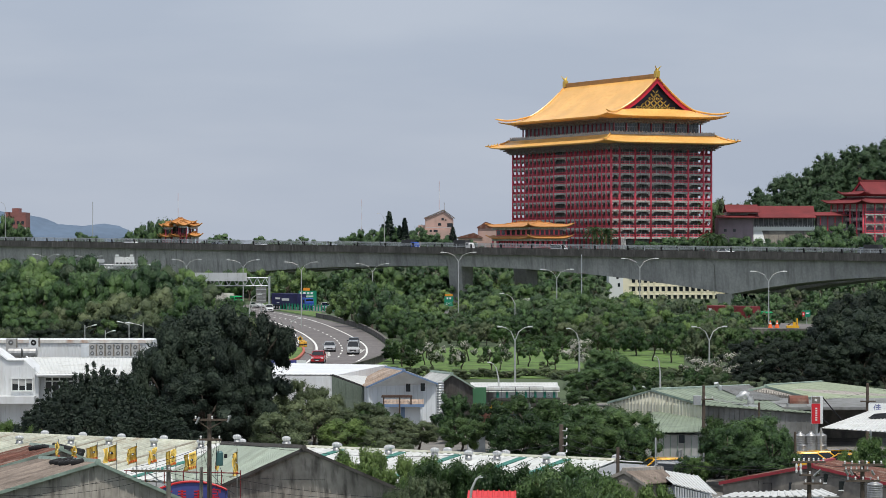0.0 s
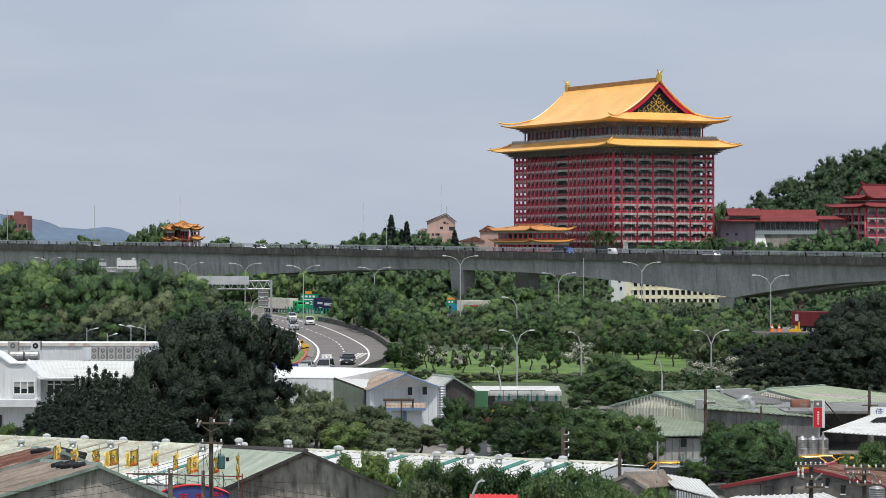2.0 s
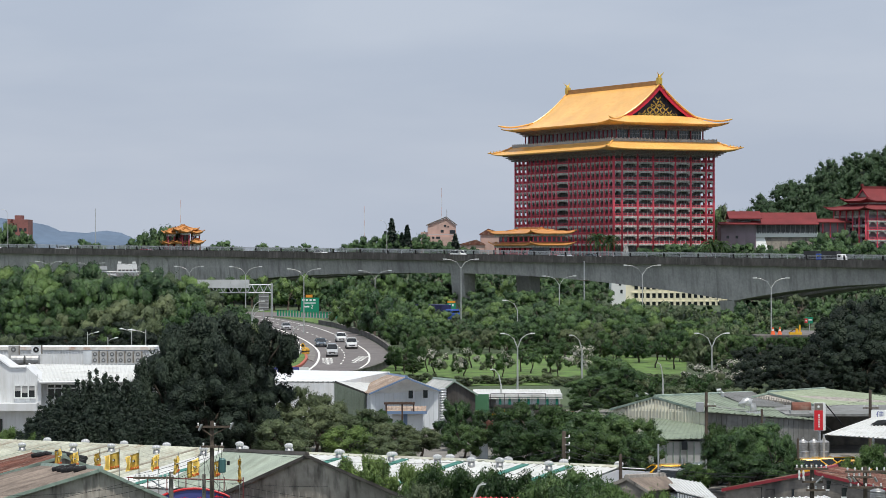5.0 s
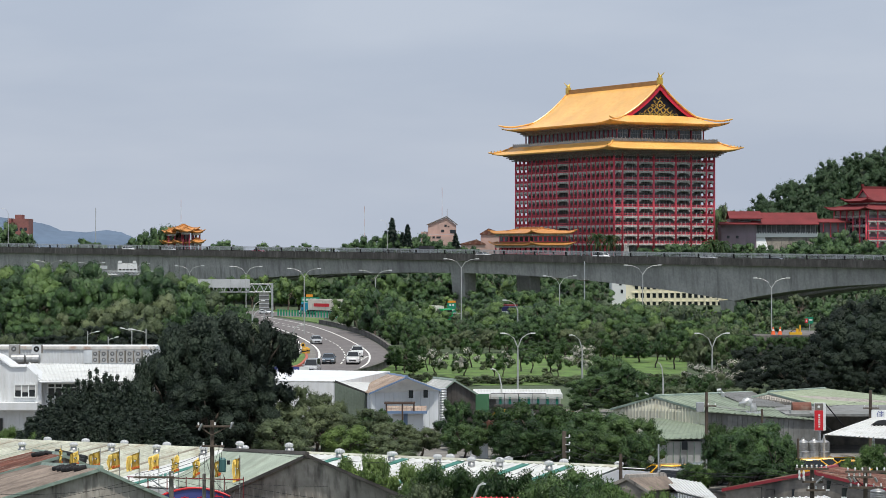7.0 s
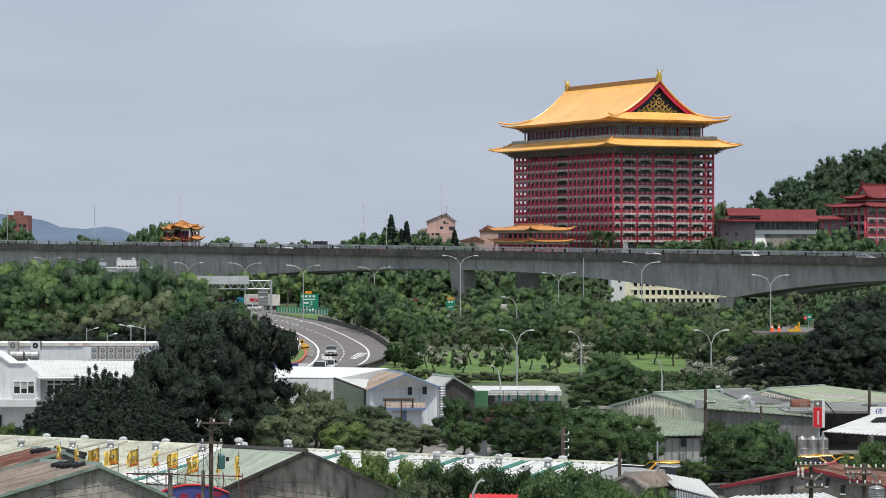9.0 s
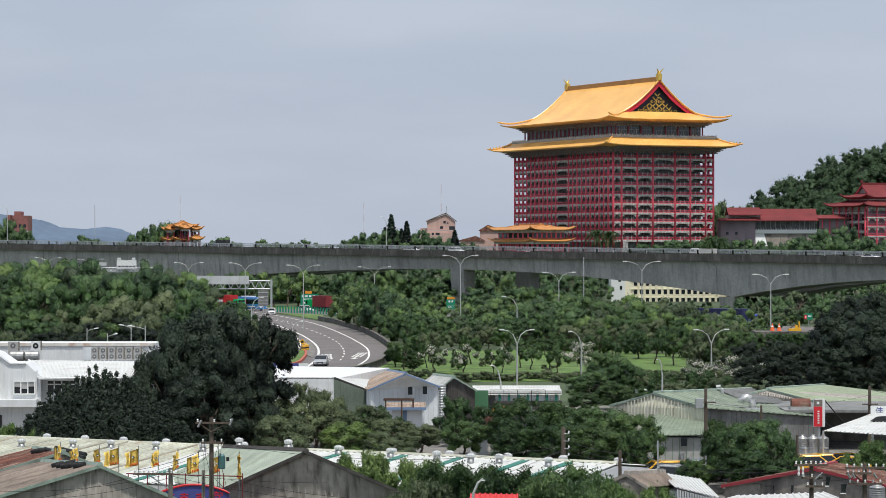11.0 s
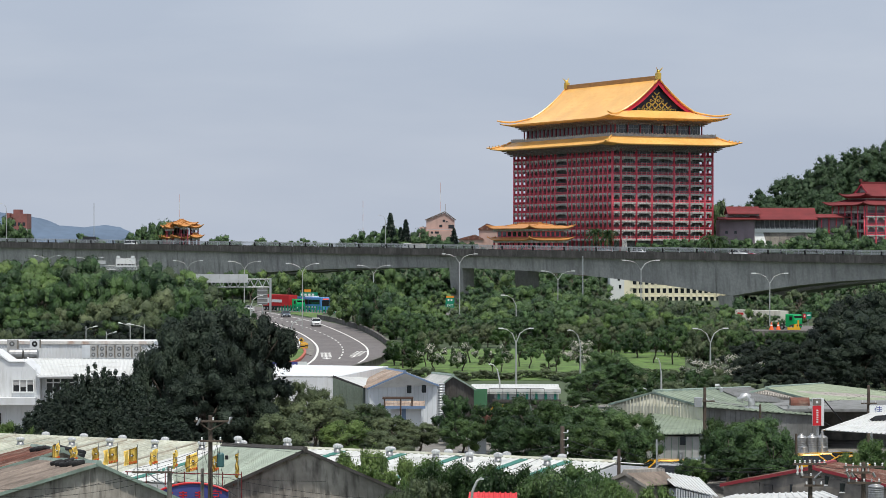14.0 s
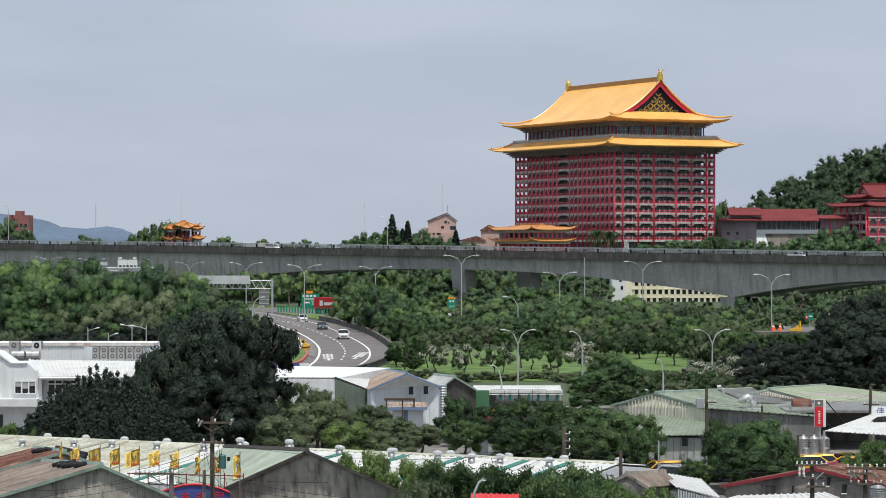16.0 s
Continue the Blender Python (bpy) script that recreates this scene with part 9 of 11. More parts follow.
p = utility_pole(17.6, 124, 5.84, [(5.62, -0.85, 0.75, 7), (5, -0.5, 0.5, 3), (4.6, -0.3, 0.6, 3)], r=0.115)
for x in (-0.65, -0.45):
    part("arrester", lathe(bmesh.new(), [(0.04, 0), (0.06, 0.1), (0.04, 0.2), (0.06, 0.3), (0.04, 0.45)], 8, (x, -0.3, 5.11)), M_CERAMIC, p)
part("fuse_holder", tube(bmesh.new(), [(0.15, -0.3, 4.95), (0.5, -0.3, 5.27)], 0.06, 6), M_STEEL, p)
p = utility_pole(19.65, 121, 5.95, [(5.74, -0.95, 0.95, 6), (5.48, -0.9, 0.3, 5), (5.0, -0.8, 0.8, 5)], r=0.115)
for x in (-0.7, -0.5, 0.5):
    part("fuse_holder", tube(bmesh.new(), [(x, -0.3, 5.27), (x - 0.12, -0.3, 5.48)], 0.06, 6), M_STEEL, p)
part("brace", tube(bmesh.new(), [(-0.6, -0.1, 5.53), (0, 0, 4.95)], 0.03, 5), M_TIMBER, p)

utility_pole(28.26, 520, 13.97, [(10.12, -0.9, 0.9, 3), (9.22, -0.7, 0.7, 3)], M_GALV, "slim steel mast with aerials", 0.12)


def line(a, b, sag, r=0.012):
    a, b = Vector(a), Vector(b)
    pts = [a.lerp(b, i / 12) - Vector((0, 0, sag * 4 * (i / 12) * (1 - i / 12))) for i in range(13)]
    c = thing("overhead_cable", "thin black overhead cable", "cable", group="overhead cables")
    part("strand", tube(bmesh.new(), pts, r, 4), M_CABLE, c)


for a, b, s in (((-11.2, 126, 6.55), (6.98, 150, 4.52), 0.8), ((-12.76, 122, 5.39), (6.98, 150, 4.2), 1.0), ((-12.76, 122, 5.29), (-0.65, 124, 3.95), 0.5), ((-20.97, 120, 4.78), (-12.76, 122, 5.39), 0.3), ((-20.97, 120, 4.47), (-12.76, 122, 5.21), 0.4), ((-20.97, 120, 4.08), (-11.2, 126, 6.08), 0.3), ((-11.2, 126, 6.36), (-14.43, 122, 5.55), 0.15), ((-11.2, 126, 6.08), (-12.76, 122, 5.29), 0.2), ((6.98, 150, 4.52), (17.6, 124, 5.62), 0.7), ((6.98, 150, 4.2), (17.6, 124, 5.43), 0.6), ((17.6, 124, 5.62), (19.65, 121, 5.74), 0.15), ((17.6, 124, 5), (19.65, 121, 5.48), 0.25), ((17.6, 124, 5.38), (21.45, 118, 4.92), 0.3), ((9.56, 140, 4.98), (17.6, 124, 5.16), 0.4), ((19.25, 190, 4.68), (32.87, 200, 4.61), 0.6), ((19.25, 190, 4.93), (17.65, 205, 3.61), 0.2), ((32.87, 200, 5.04), (37.2, 200, 4.63), 0.2), ((19.25, 190, 4.56), (22.81, 186, 4.52), 0.1), ((19.65, 121, 5.69), (21.96, 118, 6.33), 0.2), ((6.98, 150, 5.01), (9.56, 140, 4.92), 0.2), ((6.98, 150, 4.36), (-2.23, 122, 4.17), 0.4), ((-10.08, 124, 4.89), (-0.65, 124, 3.87), 0.25), ((-11.11, 125, 5.08), (-9.65, 122, 4.28), 0.1)):
    line(a, b, s)

# fence and clutter in the yard
s = thing("steel_fence", "grey steel yard fence", "fence", pose(0, 172, 0))
xa, xb = 14.25, 17.42
for z in (0.7, 1.6):
    part("rail", boxes((xa, xb, -0.03, 0.03, z, z + 0.06)), M_GALV, s)
for i in range(28):
    x = mix(xa, xb, i / 27)
    part("bar", boxes((x - 0.015, x + 0.015, -0.015, 0.015, 0, 1.7)), M_GALV, s)
for i in range(3):
    x = mix(xa, xb, i / 2)
    part("post", tube(bmesh.new(), [(x, 0, 0), (x, 0, 2.2 if i else 3.2)], 0.06, 6), M_GALV, s)
# white plastic sacks and crates by the flowering shrubs, junk behind the belt of trees
jr = random.Random(4)
for i in range(26):
    x, y = mix(20.9, 26.42, jr.random()), jr.uniform(276, 286)
    k = jr.uniform(0.3, 0.7)
    b = thing("junk_crate", "stacked plastic crate among yard clutter", "crate", pose(x, y, 0, 0, 0, jr.uniform(0, 90)), group="yard clutter")
    part("box", boxes((-k, k, -k, k, 0, k * 1.4), (-k * 0.9, k * 0.9, -k * 0.9, k * 0.9, k * 1.4, k * 1.5)), jr.choice((M_SIGNWHITE, M_SIGNWHITE, M_SKYSHEET, M_CONE, M_GALV, M_STONE)), b)
for i in range(30):
    x, y = mix(4.31, 13.13, jr.random()), jr.uniform(226, 244)
    k = jr.uniform(0.25, 0.6)
    b = thing("junk_crate", "scrap piece among yard clutter", "crate", pose(x, y, 0, 0, 0, jr.uniform(0, 90)), group="yard clutter")
    part("box", boxes((-k * 1.4, k, -k, k, 0, k * 2.2), (-k, k * 0.8, -k * 0.8, k * 0.8, k * 2.2, k * 2.5)), jr.choice((M_GALV, M_GREYSHEET, M_STONE, M_RUST, M_MACHINE, M_GREENWALL)), b)

# ---- vehicles: forward is +y ----
M_TYRE = mat("tyre_rubber", (0.02, 0.02, 0.021), 0.85, var=0.2, bump=0.0)
M_RIM = plain("alloy_rim", (0.45, 0.46, 0.47), 0.35, 0.8)
M_WINDOW = glassy("car_glass", (0.015, 0.018, 0.02), 0.06)
M_HEADLIGHT = plain("headlight_glass", (0.75, 0.77, 0.78), 0.1)
M_TAIL = plain("tail_light", (0.4, 0.01, 0.012), 0.3)
M_PLATE = plain("plate_white", (0.6, 0.6, 0.6), 0.5)
M_PLASTIC = plain("black_plastic", (0.02, 0.02, 0.022), 0.6)


def car_paint(name, c, rough=0.25):
    m, nd, ln, p = nodes_of(name)
    p.inputs["Base Color"].default_value = (*c, 1)
    p.inputs["Roughness"].default_value, p.inputs["Metallic"].default_value = rough, 0.15
    p.inputs["Coat Weight"].default_value = 0.5
    return m


PAINT = {"white": car_paint("white_paint", (0.78, 0.78, 0.77)), "silver": car_paint("silver_paint", (0.42, 0.43, 0.44)), "black": car_paint("black_paint", (0.015, 0.016, 0.018)), "grey": car_paint("grey_blue_paint", (0.11, 0.14, 0.17)), "red": car_paint("red_paint", (0.42, 0.02, 0.025)), "blue": car_paint("blue_paint", (0.04, 0.1, 0.4)), "yellow": car_paint("taxi_yellow", (0.8, 0.42, 0.02)), "green": car_paint("green_paint", (0.01, 0.42, 0.12)), "cyan": car_paint("cyan_paint", (0.03, 0.3, 0.45)), "skyblue": car_paint("bus_blue", (0.1, 0.3, 0.65)), "maroon": car_paint("maroon_paint", (0.2, 0.02, 0.03))}
WHEELS = {}


def wheel(parent, x, y, r, w):
    if (r, w) not in WHEELS:
        WHEELS[(r, w)] = (mesh_of("tyre", tube(bmesh.new(), [(-w / 2, 0, 0), (-w * 0.38, 0, 0), (w * 0.38, 0, 0), (w / 2, 0, 0)], [r * 0.88, r, r, r * 0.88], 16), M_TYRE), mesh_of("rim", tube(bmesh.new(), [(-w / 2 - 0.015, 0, 0), (w / 2 + 0.015, 0, 0)], r * 0.62, 12), M_RIM))
    t, m = WHEELS[(r, w)]
    ob = part("wheel", t, None, parent, at=pose(x, y, r))
    part("rim", m, None, ob)


def loft(sections):
    """A closed body through cross-sections (y, list of (x, z))."""
    bm = bmesh.new()
    rows = [[bm.verts.new((x, y, z)) for x, z in pts] for y, pts in sections]
    n = len(rows[0])
    for a, b in zip(rows, rows[1:]):
        for i in range(n):
            bm.faces.new((a[i], a[(i + 1) % n], b[(i + 1) % n], b[i]))
    bm.faces.new(rows[0][::-1])
    bm.faces.new(rows[-1])
    return bm


def ring(w, z0, z1, tuck=0.06):
    return [(-w + tuck, z0), (w - tuck, z0), (w, z0 + (z1 - z0) * 0.3), (w - 0.02, z1 - 0.1), (w - 0.12, z1), (-w + 0.12, z1), (-w + 0.02, z1 - 0.1), (-w, z0 + (z1 - z0) * 0.3)]


CAR_SHAPES = {  # length, half width, bonnet height, roof height, cabin: rear foot, rear top, front top, front foot (share of length from the tail)
    "sedan": (4.6, 0.9, 0.92, 1.45, (0.1, 0.24, 0.56, 0.74)),
    "suv": (4.5, 0.92, 1.05, 1.68, (0.01, 0.08, 0.56, 0.72)),
    "van": (4.7, 0.9, 1.12, 1.95, (0.0, 0.03, 0.72, 0.88)),
    "pickup": (5.2, 0.93, 1.08, 1.78, (0.34, 0.38, 0.6, 0.74))}


def car(kind, paint, label, m=None, group="cars on the road"):
    L, w, hb, hr, (a, b, c, d) = CAR_SHAPES[kind]
    v = thing("car", label, "car" if kind != "van" else "van", m, group=group)
    y = lambda k: -L / 2 + k * L
    P = PAINT[paint]
    sec = [(y(0), ring(w * 0.9, 0.35, hb * 0.9)), (y(0.04), ring(w, 0.24, hb)), (y(0.5), ring(w, 0.22, hb)), (y(d), ring(w, 0.22, hb)), (y(0.93), ring(w * 0.97, 0.24, hb * 0.82)), (y(1), ring(w * 0.86, 0.3, hb * 0.68))]
    part("body", loft(sec), P, v, smooth=False)
    cab = lambda f, z: [(-w * 0.93, hb - 0.06), (w * 0.93, hb - 0.06), (w * 0.9, hb + 0.02), (w * f, z), (-w * f, z), (-w * 0.9, hb + 0.02)]
    part("cabin_glass", loft([(y(a), cab(0.9, hb + 0.05)), (y(b), cab(0.76, hr - 0.07)), (y(c), cab(0.76, hr - 0.07)), (y(d), cab(0.9, hb + 0.05))]), M_WINDOW, v, "dark car windows")
    part("roof_panel", loft([(y(b) - 0.05, [(-w * 0.76, hr - 0.12), (w * 0.76, hr - 0.12), (w * 0.66, hr - 0.02), (-w * 0.66, hr - 0.02)]), (y((b + c) / 2), [(-w * 0.78, hr - 0.1), (w * 0.78, hr - 0.1), (w * 0.7, hr), (-w * 0.7, hr)]), (y(c) + 0.05, [(-w * 0.76, hr - 0.12), (w * 0.76, hr - 0.12), (w * 0.66, hr - 0.02), (-w * 0.66, hr - 0.02)])]), P, v)
    for s in (-1, 1):
        for k0, k1 in ((d, c), (a, b)):
            part("pillar", tube(bmesh.new(), [(s * w * 0.91, y(k0), hb - 0.02), (s * w * 0.75, y(k1), hr - 0.1)], 0.055, 5), P, v)
        part("pillar", tube(bmesh.new(), [(s * w * 0.93, y((b + c) / 2), hb - 0.02), (s * w * 0.77, y((b + c) / 2), hr - 0.1)], 0.05, 5), M_PLASTIC, v)
        part("mirror", boxes((s * (w + 0.1) - 0.1, s * (w + 0.1) + 0.1, y(d) - 0.35, y(d) - 0.2, hb + 0.02, hb + 0.18)), P, v)
        part("headlight", boxes((s * w * 0.7 - 0.17, s * w * 0.7 + 0.17, y(0.985) - 0.12, y(0.985) + 0.05, hb * 0.62, hb * 0.8)), M_HEADLIGHT, v)
        part("tail_light", boxes((s * w * 0.76 - 0.14, s * w * 0.76 + 0.14, y(0) - 0.03, y(0.02), hb * 0.66, hb * 0.88)), M_TAIL, v)
    part("grille", boxes((-w * 0.5, w * 0.5, y(0.99), y(1) + 0.02, hb * 0.42, hb * 0.62)), M_PLASTIC, v)
    part("number_plate", boxes((-0.2, 0.2, y(1), y(1) + 0.04, hb * 0.36, hb * 0.46)), M_PLATE, v)
    part("sill", boxes((-w + 0.02, w - 0.02, y(0.05), y(0.95), 0.17, 0.26)), M_PLASTIC, v)
    if kind == "pickup":
        part("load_bed", boxes((-w + 0.15, w - 0.15, y(0.03), y(a) - 0.1, hb - 0.02, hb + 0.02)), M_PLASTIC, v)
    r = 0.33 if kind == "sedan" else 0.36
    for s in (-1, 1):
        for k in (0.18, 0.82):
            wheel(v, s * (w - 0.1), y(k), r, 0.22)
    return v


def truck(cab_paint, load_mat, label, length=12.2, marks=None, box_h=2.75, floor=1.15):
    """An articulated lorry with a ribbed container."""
    v = thing("lorry", label, "lorry", group="lorries")
    P = PAINT[cab_paint]
    y1 = length / 2
    ctn = part("container", loft([(-y1, [(-1.22, floor), (1.22, floor), (1.22, floor + box_h), (-1.22, floor + box_h)]), (y1, [(-1.22, floor), (1.22, floor), (1.22, floor + box_h), (-1.22, floor + box_h)])]), load_mat, v, "ribbed shipping container")
    bm = bmesh.new()
    n = int(length / 0.3)
    for i in range(n):
        yy = mix(-y1 + 0.2, y1 - 0.2, i / (n - 1))
        for s in (-1, 1):
            box(bm, min(s * 1.22, s * 1.26), max(s * 1.22, s * 1.26), yy - 0.07, yy + 0.07, floor + 0.15, floor + box_h - 0.15)
    tagged(part("container_ribs", bm, load_mat, ctn), kind="stuff")
    for x0, x1, z0, z1, mm in (marks or ()):
        for s in (-1, 1):
            part("marking", boxes((min(s * 1.26, s * 1.28), max(s * 1.26, s * 1.28), min(x0, x1), max(x0, x1), floor + z0, floor + z1)), mm, ctn)
    part("chassis", boxes((-0.9, 0.9, -y1, y1 + 3.6, 0.75, 1.1)), M_PLASTIC, v)
    cab = part("cab", loft([(y1 + 1.3, ring(1.22, 0.6, 3.0)), (y1 + 3.2, ring(1.22, 0.5, 2.95)), (y1 + 3.5, ring(1.16, 0.45, 1.9))]), P, v)
    part("windscreen", boxes((-1.05, 1.05, y1 + 3.22, y1 + 3.42, 1.75, 2.65)), M_WINDOW, cab)
    for s in (-1, 1):
        part("side_window", boxes((s * 1.2 - 0.05, s * 1.2 + 0.05, y1 + 2.3, y1 + 3.0, 1.8, 2.55)), M_WINDOW, cab)
        part("headlight", boxes((s * 0.9 - 0.18, s * 0.9 + 0.18, y1 + 3.46, y1 + 3.56, 0.75, 1.0)), M_HEADLIGHT, cab)
        for yy in (-y1 + 1.2, -y1 + 2.5, y1 + 0.4, y1 + 2.7):
            wheel(v, s * 1.05, yy, 0.5, 0.34)
    return v


def bus():
    v = thing("coach", "blue coach with dark windows", "bus")
    L = 11.6
    part("body", loft([(-L / 2, ring(1.2, 0.45, 3.3)), (-L / 2 + 0.2, ring(1.25, 0.4, 3.45)), (L / 2 - 0.4, ring(1.25, 0.4, 3.45)), (L / 2, ring(1.15, 0.45, 3.3))]), PAINT["skyblue"], v)
    for s in (-1, 1):
        for i in range(6):
            y0 = -L / 2 + 0.6 + i * 1.72
            part("side_window", boxes((s * 1.25 - 0.03, s * 1.25 + 0.03, y0, y0 + 1.62, 1.75, 2.85)), M_WINDOW, v)
        part("headlight", boxes((s * 0.9 - 0.2, s * 0.9 + 0.2, L / 2 - 0.05, L / 2 + 0.06, 0.75, 1.0)), M_HEADLIGHT, v)
        for yy in (-L / 2 + 2.4, L / 2 - 2.6):
            wheel(v, s * 1.08, yy, 0.48, 0.3)
        part("stripe", boxes((s * 1.26 - 0.02, s * 1.26 + 0.02, -L / 2 + 1, L / 2 - 2, 0.9, 1.2)), M_SIGNWHITE, v)
    part("windscreen", boxes((-1.05, 1.05, L / 2 - 0.06, L / 2 + 0.05, 1.3, 2.75)), M_WINDOW, v)
    part("destination_sign", boxes((-0.8, 0.8, L / 2 - 0.06, L / 2 + 0.06, 2.85, 3.15)), plain("sign_glow_red", (0.8, 0.1, 0.06), 0.5, emit=0.6), v)
    part("roof_unit", boxes((-0.9, 0.9, -2.4, 1.2, 3.45, 3.68)), M_SIGNWHITE, v)
    return v


def box_truck(cab_paint, load, label, L=6.2, top=2.75):
    v = thing("box_truck", label, "lorry", group="small lorries")
    part("chassis", boxes((-0.8, 0.8, -L / 2, L / 2 - 0.3, 0.5, 0.75)), M_PLASTIC, v)
    part("load_box", loft([(-L / 2, [(-1.0, 0.75), (1.0, 0.75), (1.0, top), (-1.0, top)]), (L / 2 - 1.9, [(-1.0, 0.75), (1.0, 0.75), (1.0, top), (-1.0, top)])]), load, v)
    cab = part("cab", loft([(L / 2 - 1.75, ring(0.95, 0.45, 2.1)), (L / 2 - 0.5, ring(0.95, 0.4, 2.05)), (L / 2, ring(0.9, 0.4, 1.2))]), PAINT[cab_paint], v)
    part("windscreen", loft([(L / 2 - 0.5, [(-0.8, 1.25), (0.8, 1.25), (0.75, 1.95), (-0.75, 1.95)]), (L / 2 - 0.1, [(-0.8, 1.2), (0.8, 1.2), (0.78, 1.3), (-0.78, 1.3)])]), M_WINDOW, cab)
    for s in (-1, 1):
        part("side_window", boxes((s * 0.94 - 0.03, s * 0.94 + 0.03, L / 2 - 1.5, L / 2 - 0.7, 1.3, 1.9)), M_WINDOW, cab)
        part("headlight", boxes((s * 0.68 - 0.15, s * 0.68 + 0.15, L / 2 - 0.06, L / 2 + 0.04, 0.65, 0.85)), M_HEADLIGHT, cab)
        for yy in (-L / 2 + 1.2, L / 2 - 1.0):
            wheel(v, s * 0.8, yy, 0.38, 0.26)
    return v


# parked yellow taxis and cars in the yard
for x, y, turn, kind, col, lab in ((26.26, 183, 80, "sedan", "yellow", "yellow taxi parked in the yard"), (27.76, 184, 96, "sedan", "yellow", "yellow taxi parked in the yard"), (28.17, 181, 60, "sedan", "yellow", "yellow taxi parked in the yard"), (25.16, 182, 88, "sedan", "yellow", "yellow taxi parked beside the tanks"), (14.41, 174, 100, "suv", "yellow", "yellow and grey taxi behind the fence"), (14.74, 171, 70, "suv", "silver", "silver car parked by the fence"), (17.34, 178, 90, "sedan", "grey", "dark blue car parked behind the fence")):
    car(kind, col, lab, pose(x, y, 0.03, 0, 0, turn), group="parked cars")

# ---- traffic ----
M_BOX_NAVY = mat("navy_container", (0.02, 0.022, 0.09), 0.6, var=0.15, big=0.4, bump=0.02)
M_BOX_WHITE = mat("offwhite_container", (0.7, 0.68, 0.6), 0.6, var=0.1, big=0.4, bump=0.02, stain=(0.55, 0.51, 0.43))
M_BOX_RED = mat("oxide_red_container", (0.2, 0.025, 0.03), 0.65, var=0.15, big=0.4, bump=0.02)
M_BOX_SCARLET = mat("scarlet_container", (0.5, 0.02, 0.025), 0.6, var=0.12, big=0.4, bump=0.02)
M_BOX_DARK = mat("dark_box", (0.03, 0.032, 0.035), 0.6, var=0.2, bump=0.02)

car_a = car("sedan", "silver", "silver saloon driving down the slip road")
car_b = car("van", "silver", "silver people carrier on the slip road")
car_c = car("sedan", "black", "black saloon on the slip road")
car_d = car("suv", "red", "dark red car with black bonnet trim")
car_e = car("pickup", "white", "white pickup with double cab")
car_f = car("suv", "white", "white sport utility car on the slip road")
car_g = car("van", "silver", "dark silver van on the slip road")
car_h = car("sedan", "grey", "grey-blue saloon on the slip road")
car_i = car("sedan", "silver", "silver saloon following at a distance")
car_j = car("suv", "white", "white sport utility car with dark grille")
car_k = car("sedan", "grey", "dark grey saloon on the slip road")
car_l = car("suv", "white", "small white car on the slip road")
t1 = truck("blue", M_BOX_NAVY, "lorry with dark blue ribbed container", 12.2, [(-4.2, -2.0, 1.3, 1.75, M_SIGNWHITE), (-1.2, 2.2, 1.0, 1.6, M_SIGNWHITE), (-3.5, -2.4, 0.4, 0.6, M_SIGNWHITE)])
t2 = truck("green", M_BOX_WHITE, "lorry with green cab and off-white ribbed container", 12.2, [(-4.6, -3.1, 1.7, 2.1, M_SIGNRED)], 2.6, 0.95)
t3 = truck("green", M_BOX_RED, "lorry with green cab and dark red container", 12.2, [(-5.2, -4.4, 0.9, 2.2, M_SIGNWHITE)])
t4 = bus()
t5 = truck("green", M_BOX_SCARLET, "lorry with bright green cab and red container", 12.2, [(-3.6, -2.2, 0.7, 2.0, M_SIGNWHITE), (-1.6, 3.0, 0.9, 1.6, M_SIGNWHITE)])
t6 = truck("cyan", M_BOX_WHITE, "lorry with blue cab and off-white container with red bars", 12.2, [(-3.6, 3.4, 0.9, 1.7, M_SIGNRED)])
t7 = truck("green", M_BOX_RED, "lorry with green cab and maroon container", 6.1)
m1 = car("sedan", "silver", "silver saloon on the motorway")
m2 = car("van", "white", "white van on the motorway")
m3 = car("sedan", "white", "white saloon on the motorway")
m4 = car("suv", "white", "white car on the motorway beside the sign")
m5 = car("sedan", "white", "white saloon going the other way")
m6 = car("sedan", "white", "small white car on the motorway")
v1 = car("sedan", "white", "white saloon on the viaduct")
v2 = car("van", "silver", "silver van on the viaduct")
v3 = box_truck("white", M_BOX_DARK, "small lorry with white cab and dark box")
v4 = box_truck("blue", M_BOX_DARK, "small blue lorry on the viaduct", 5.4)
v5 = car("van", "white", "white van on the viaduct")
v6 = car("sedan", "white", "white car on the viaduct")
v7 = car("suv", "white", "white sport utility car on the viaduct")
v8 = car("sedan", "maroon", "dark red car on the viaduct")
v9 = car("van", "white", "white van crossing the viaduct")
v10 = car("pickup", "silver", "silver pickup on the viaduct")
v11 = box_truck("white", M_BOX_WHITE, "white lorry with low pale box on the far deck", 7.5, 1.95)
v12 = car("sedan", "silver", "silver saloon on the far deck")
v13 = box_truck("grey", M_BOX_DARK, "dark lorry on the far deck")
v14 = car("sedan", "black", "black saloon on the viaduct")
v15 = car("sedan", "silver", "silver saloon crossing the viaduct")


def drive(v, rows):
    """Keys a vehicle: seconds, x, y, z and heading in degrees."""
    walk(v, [(t, pose(x, y, z, 0, 0, h)) for t, x, y, z, h in rows])


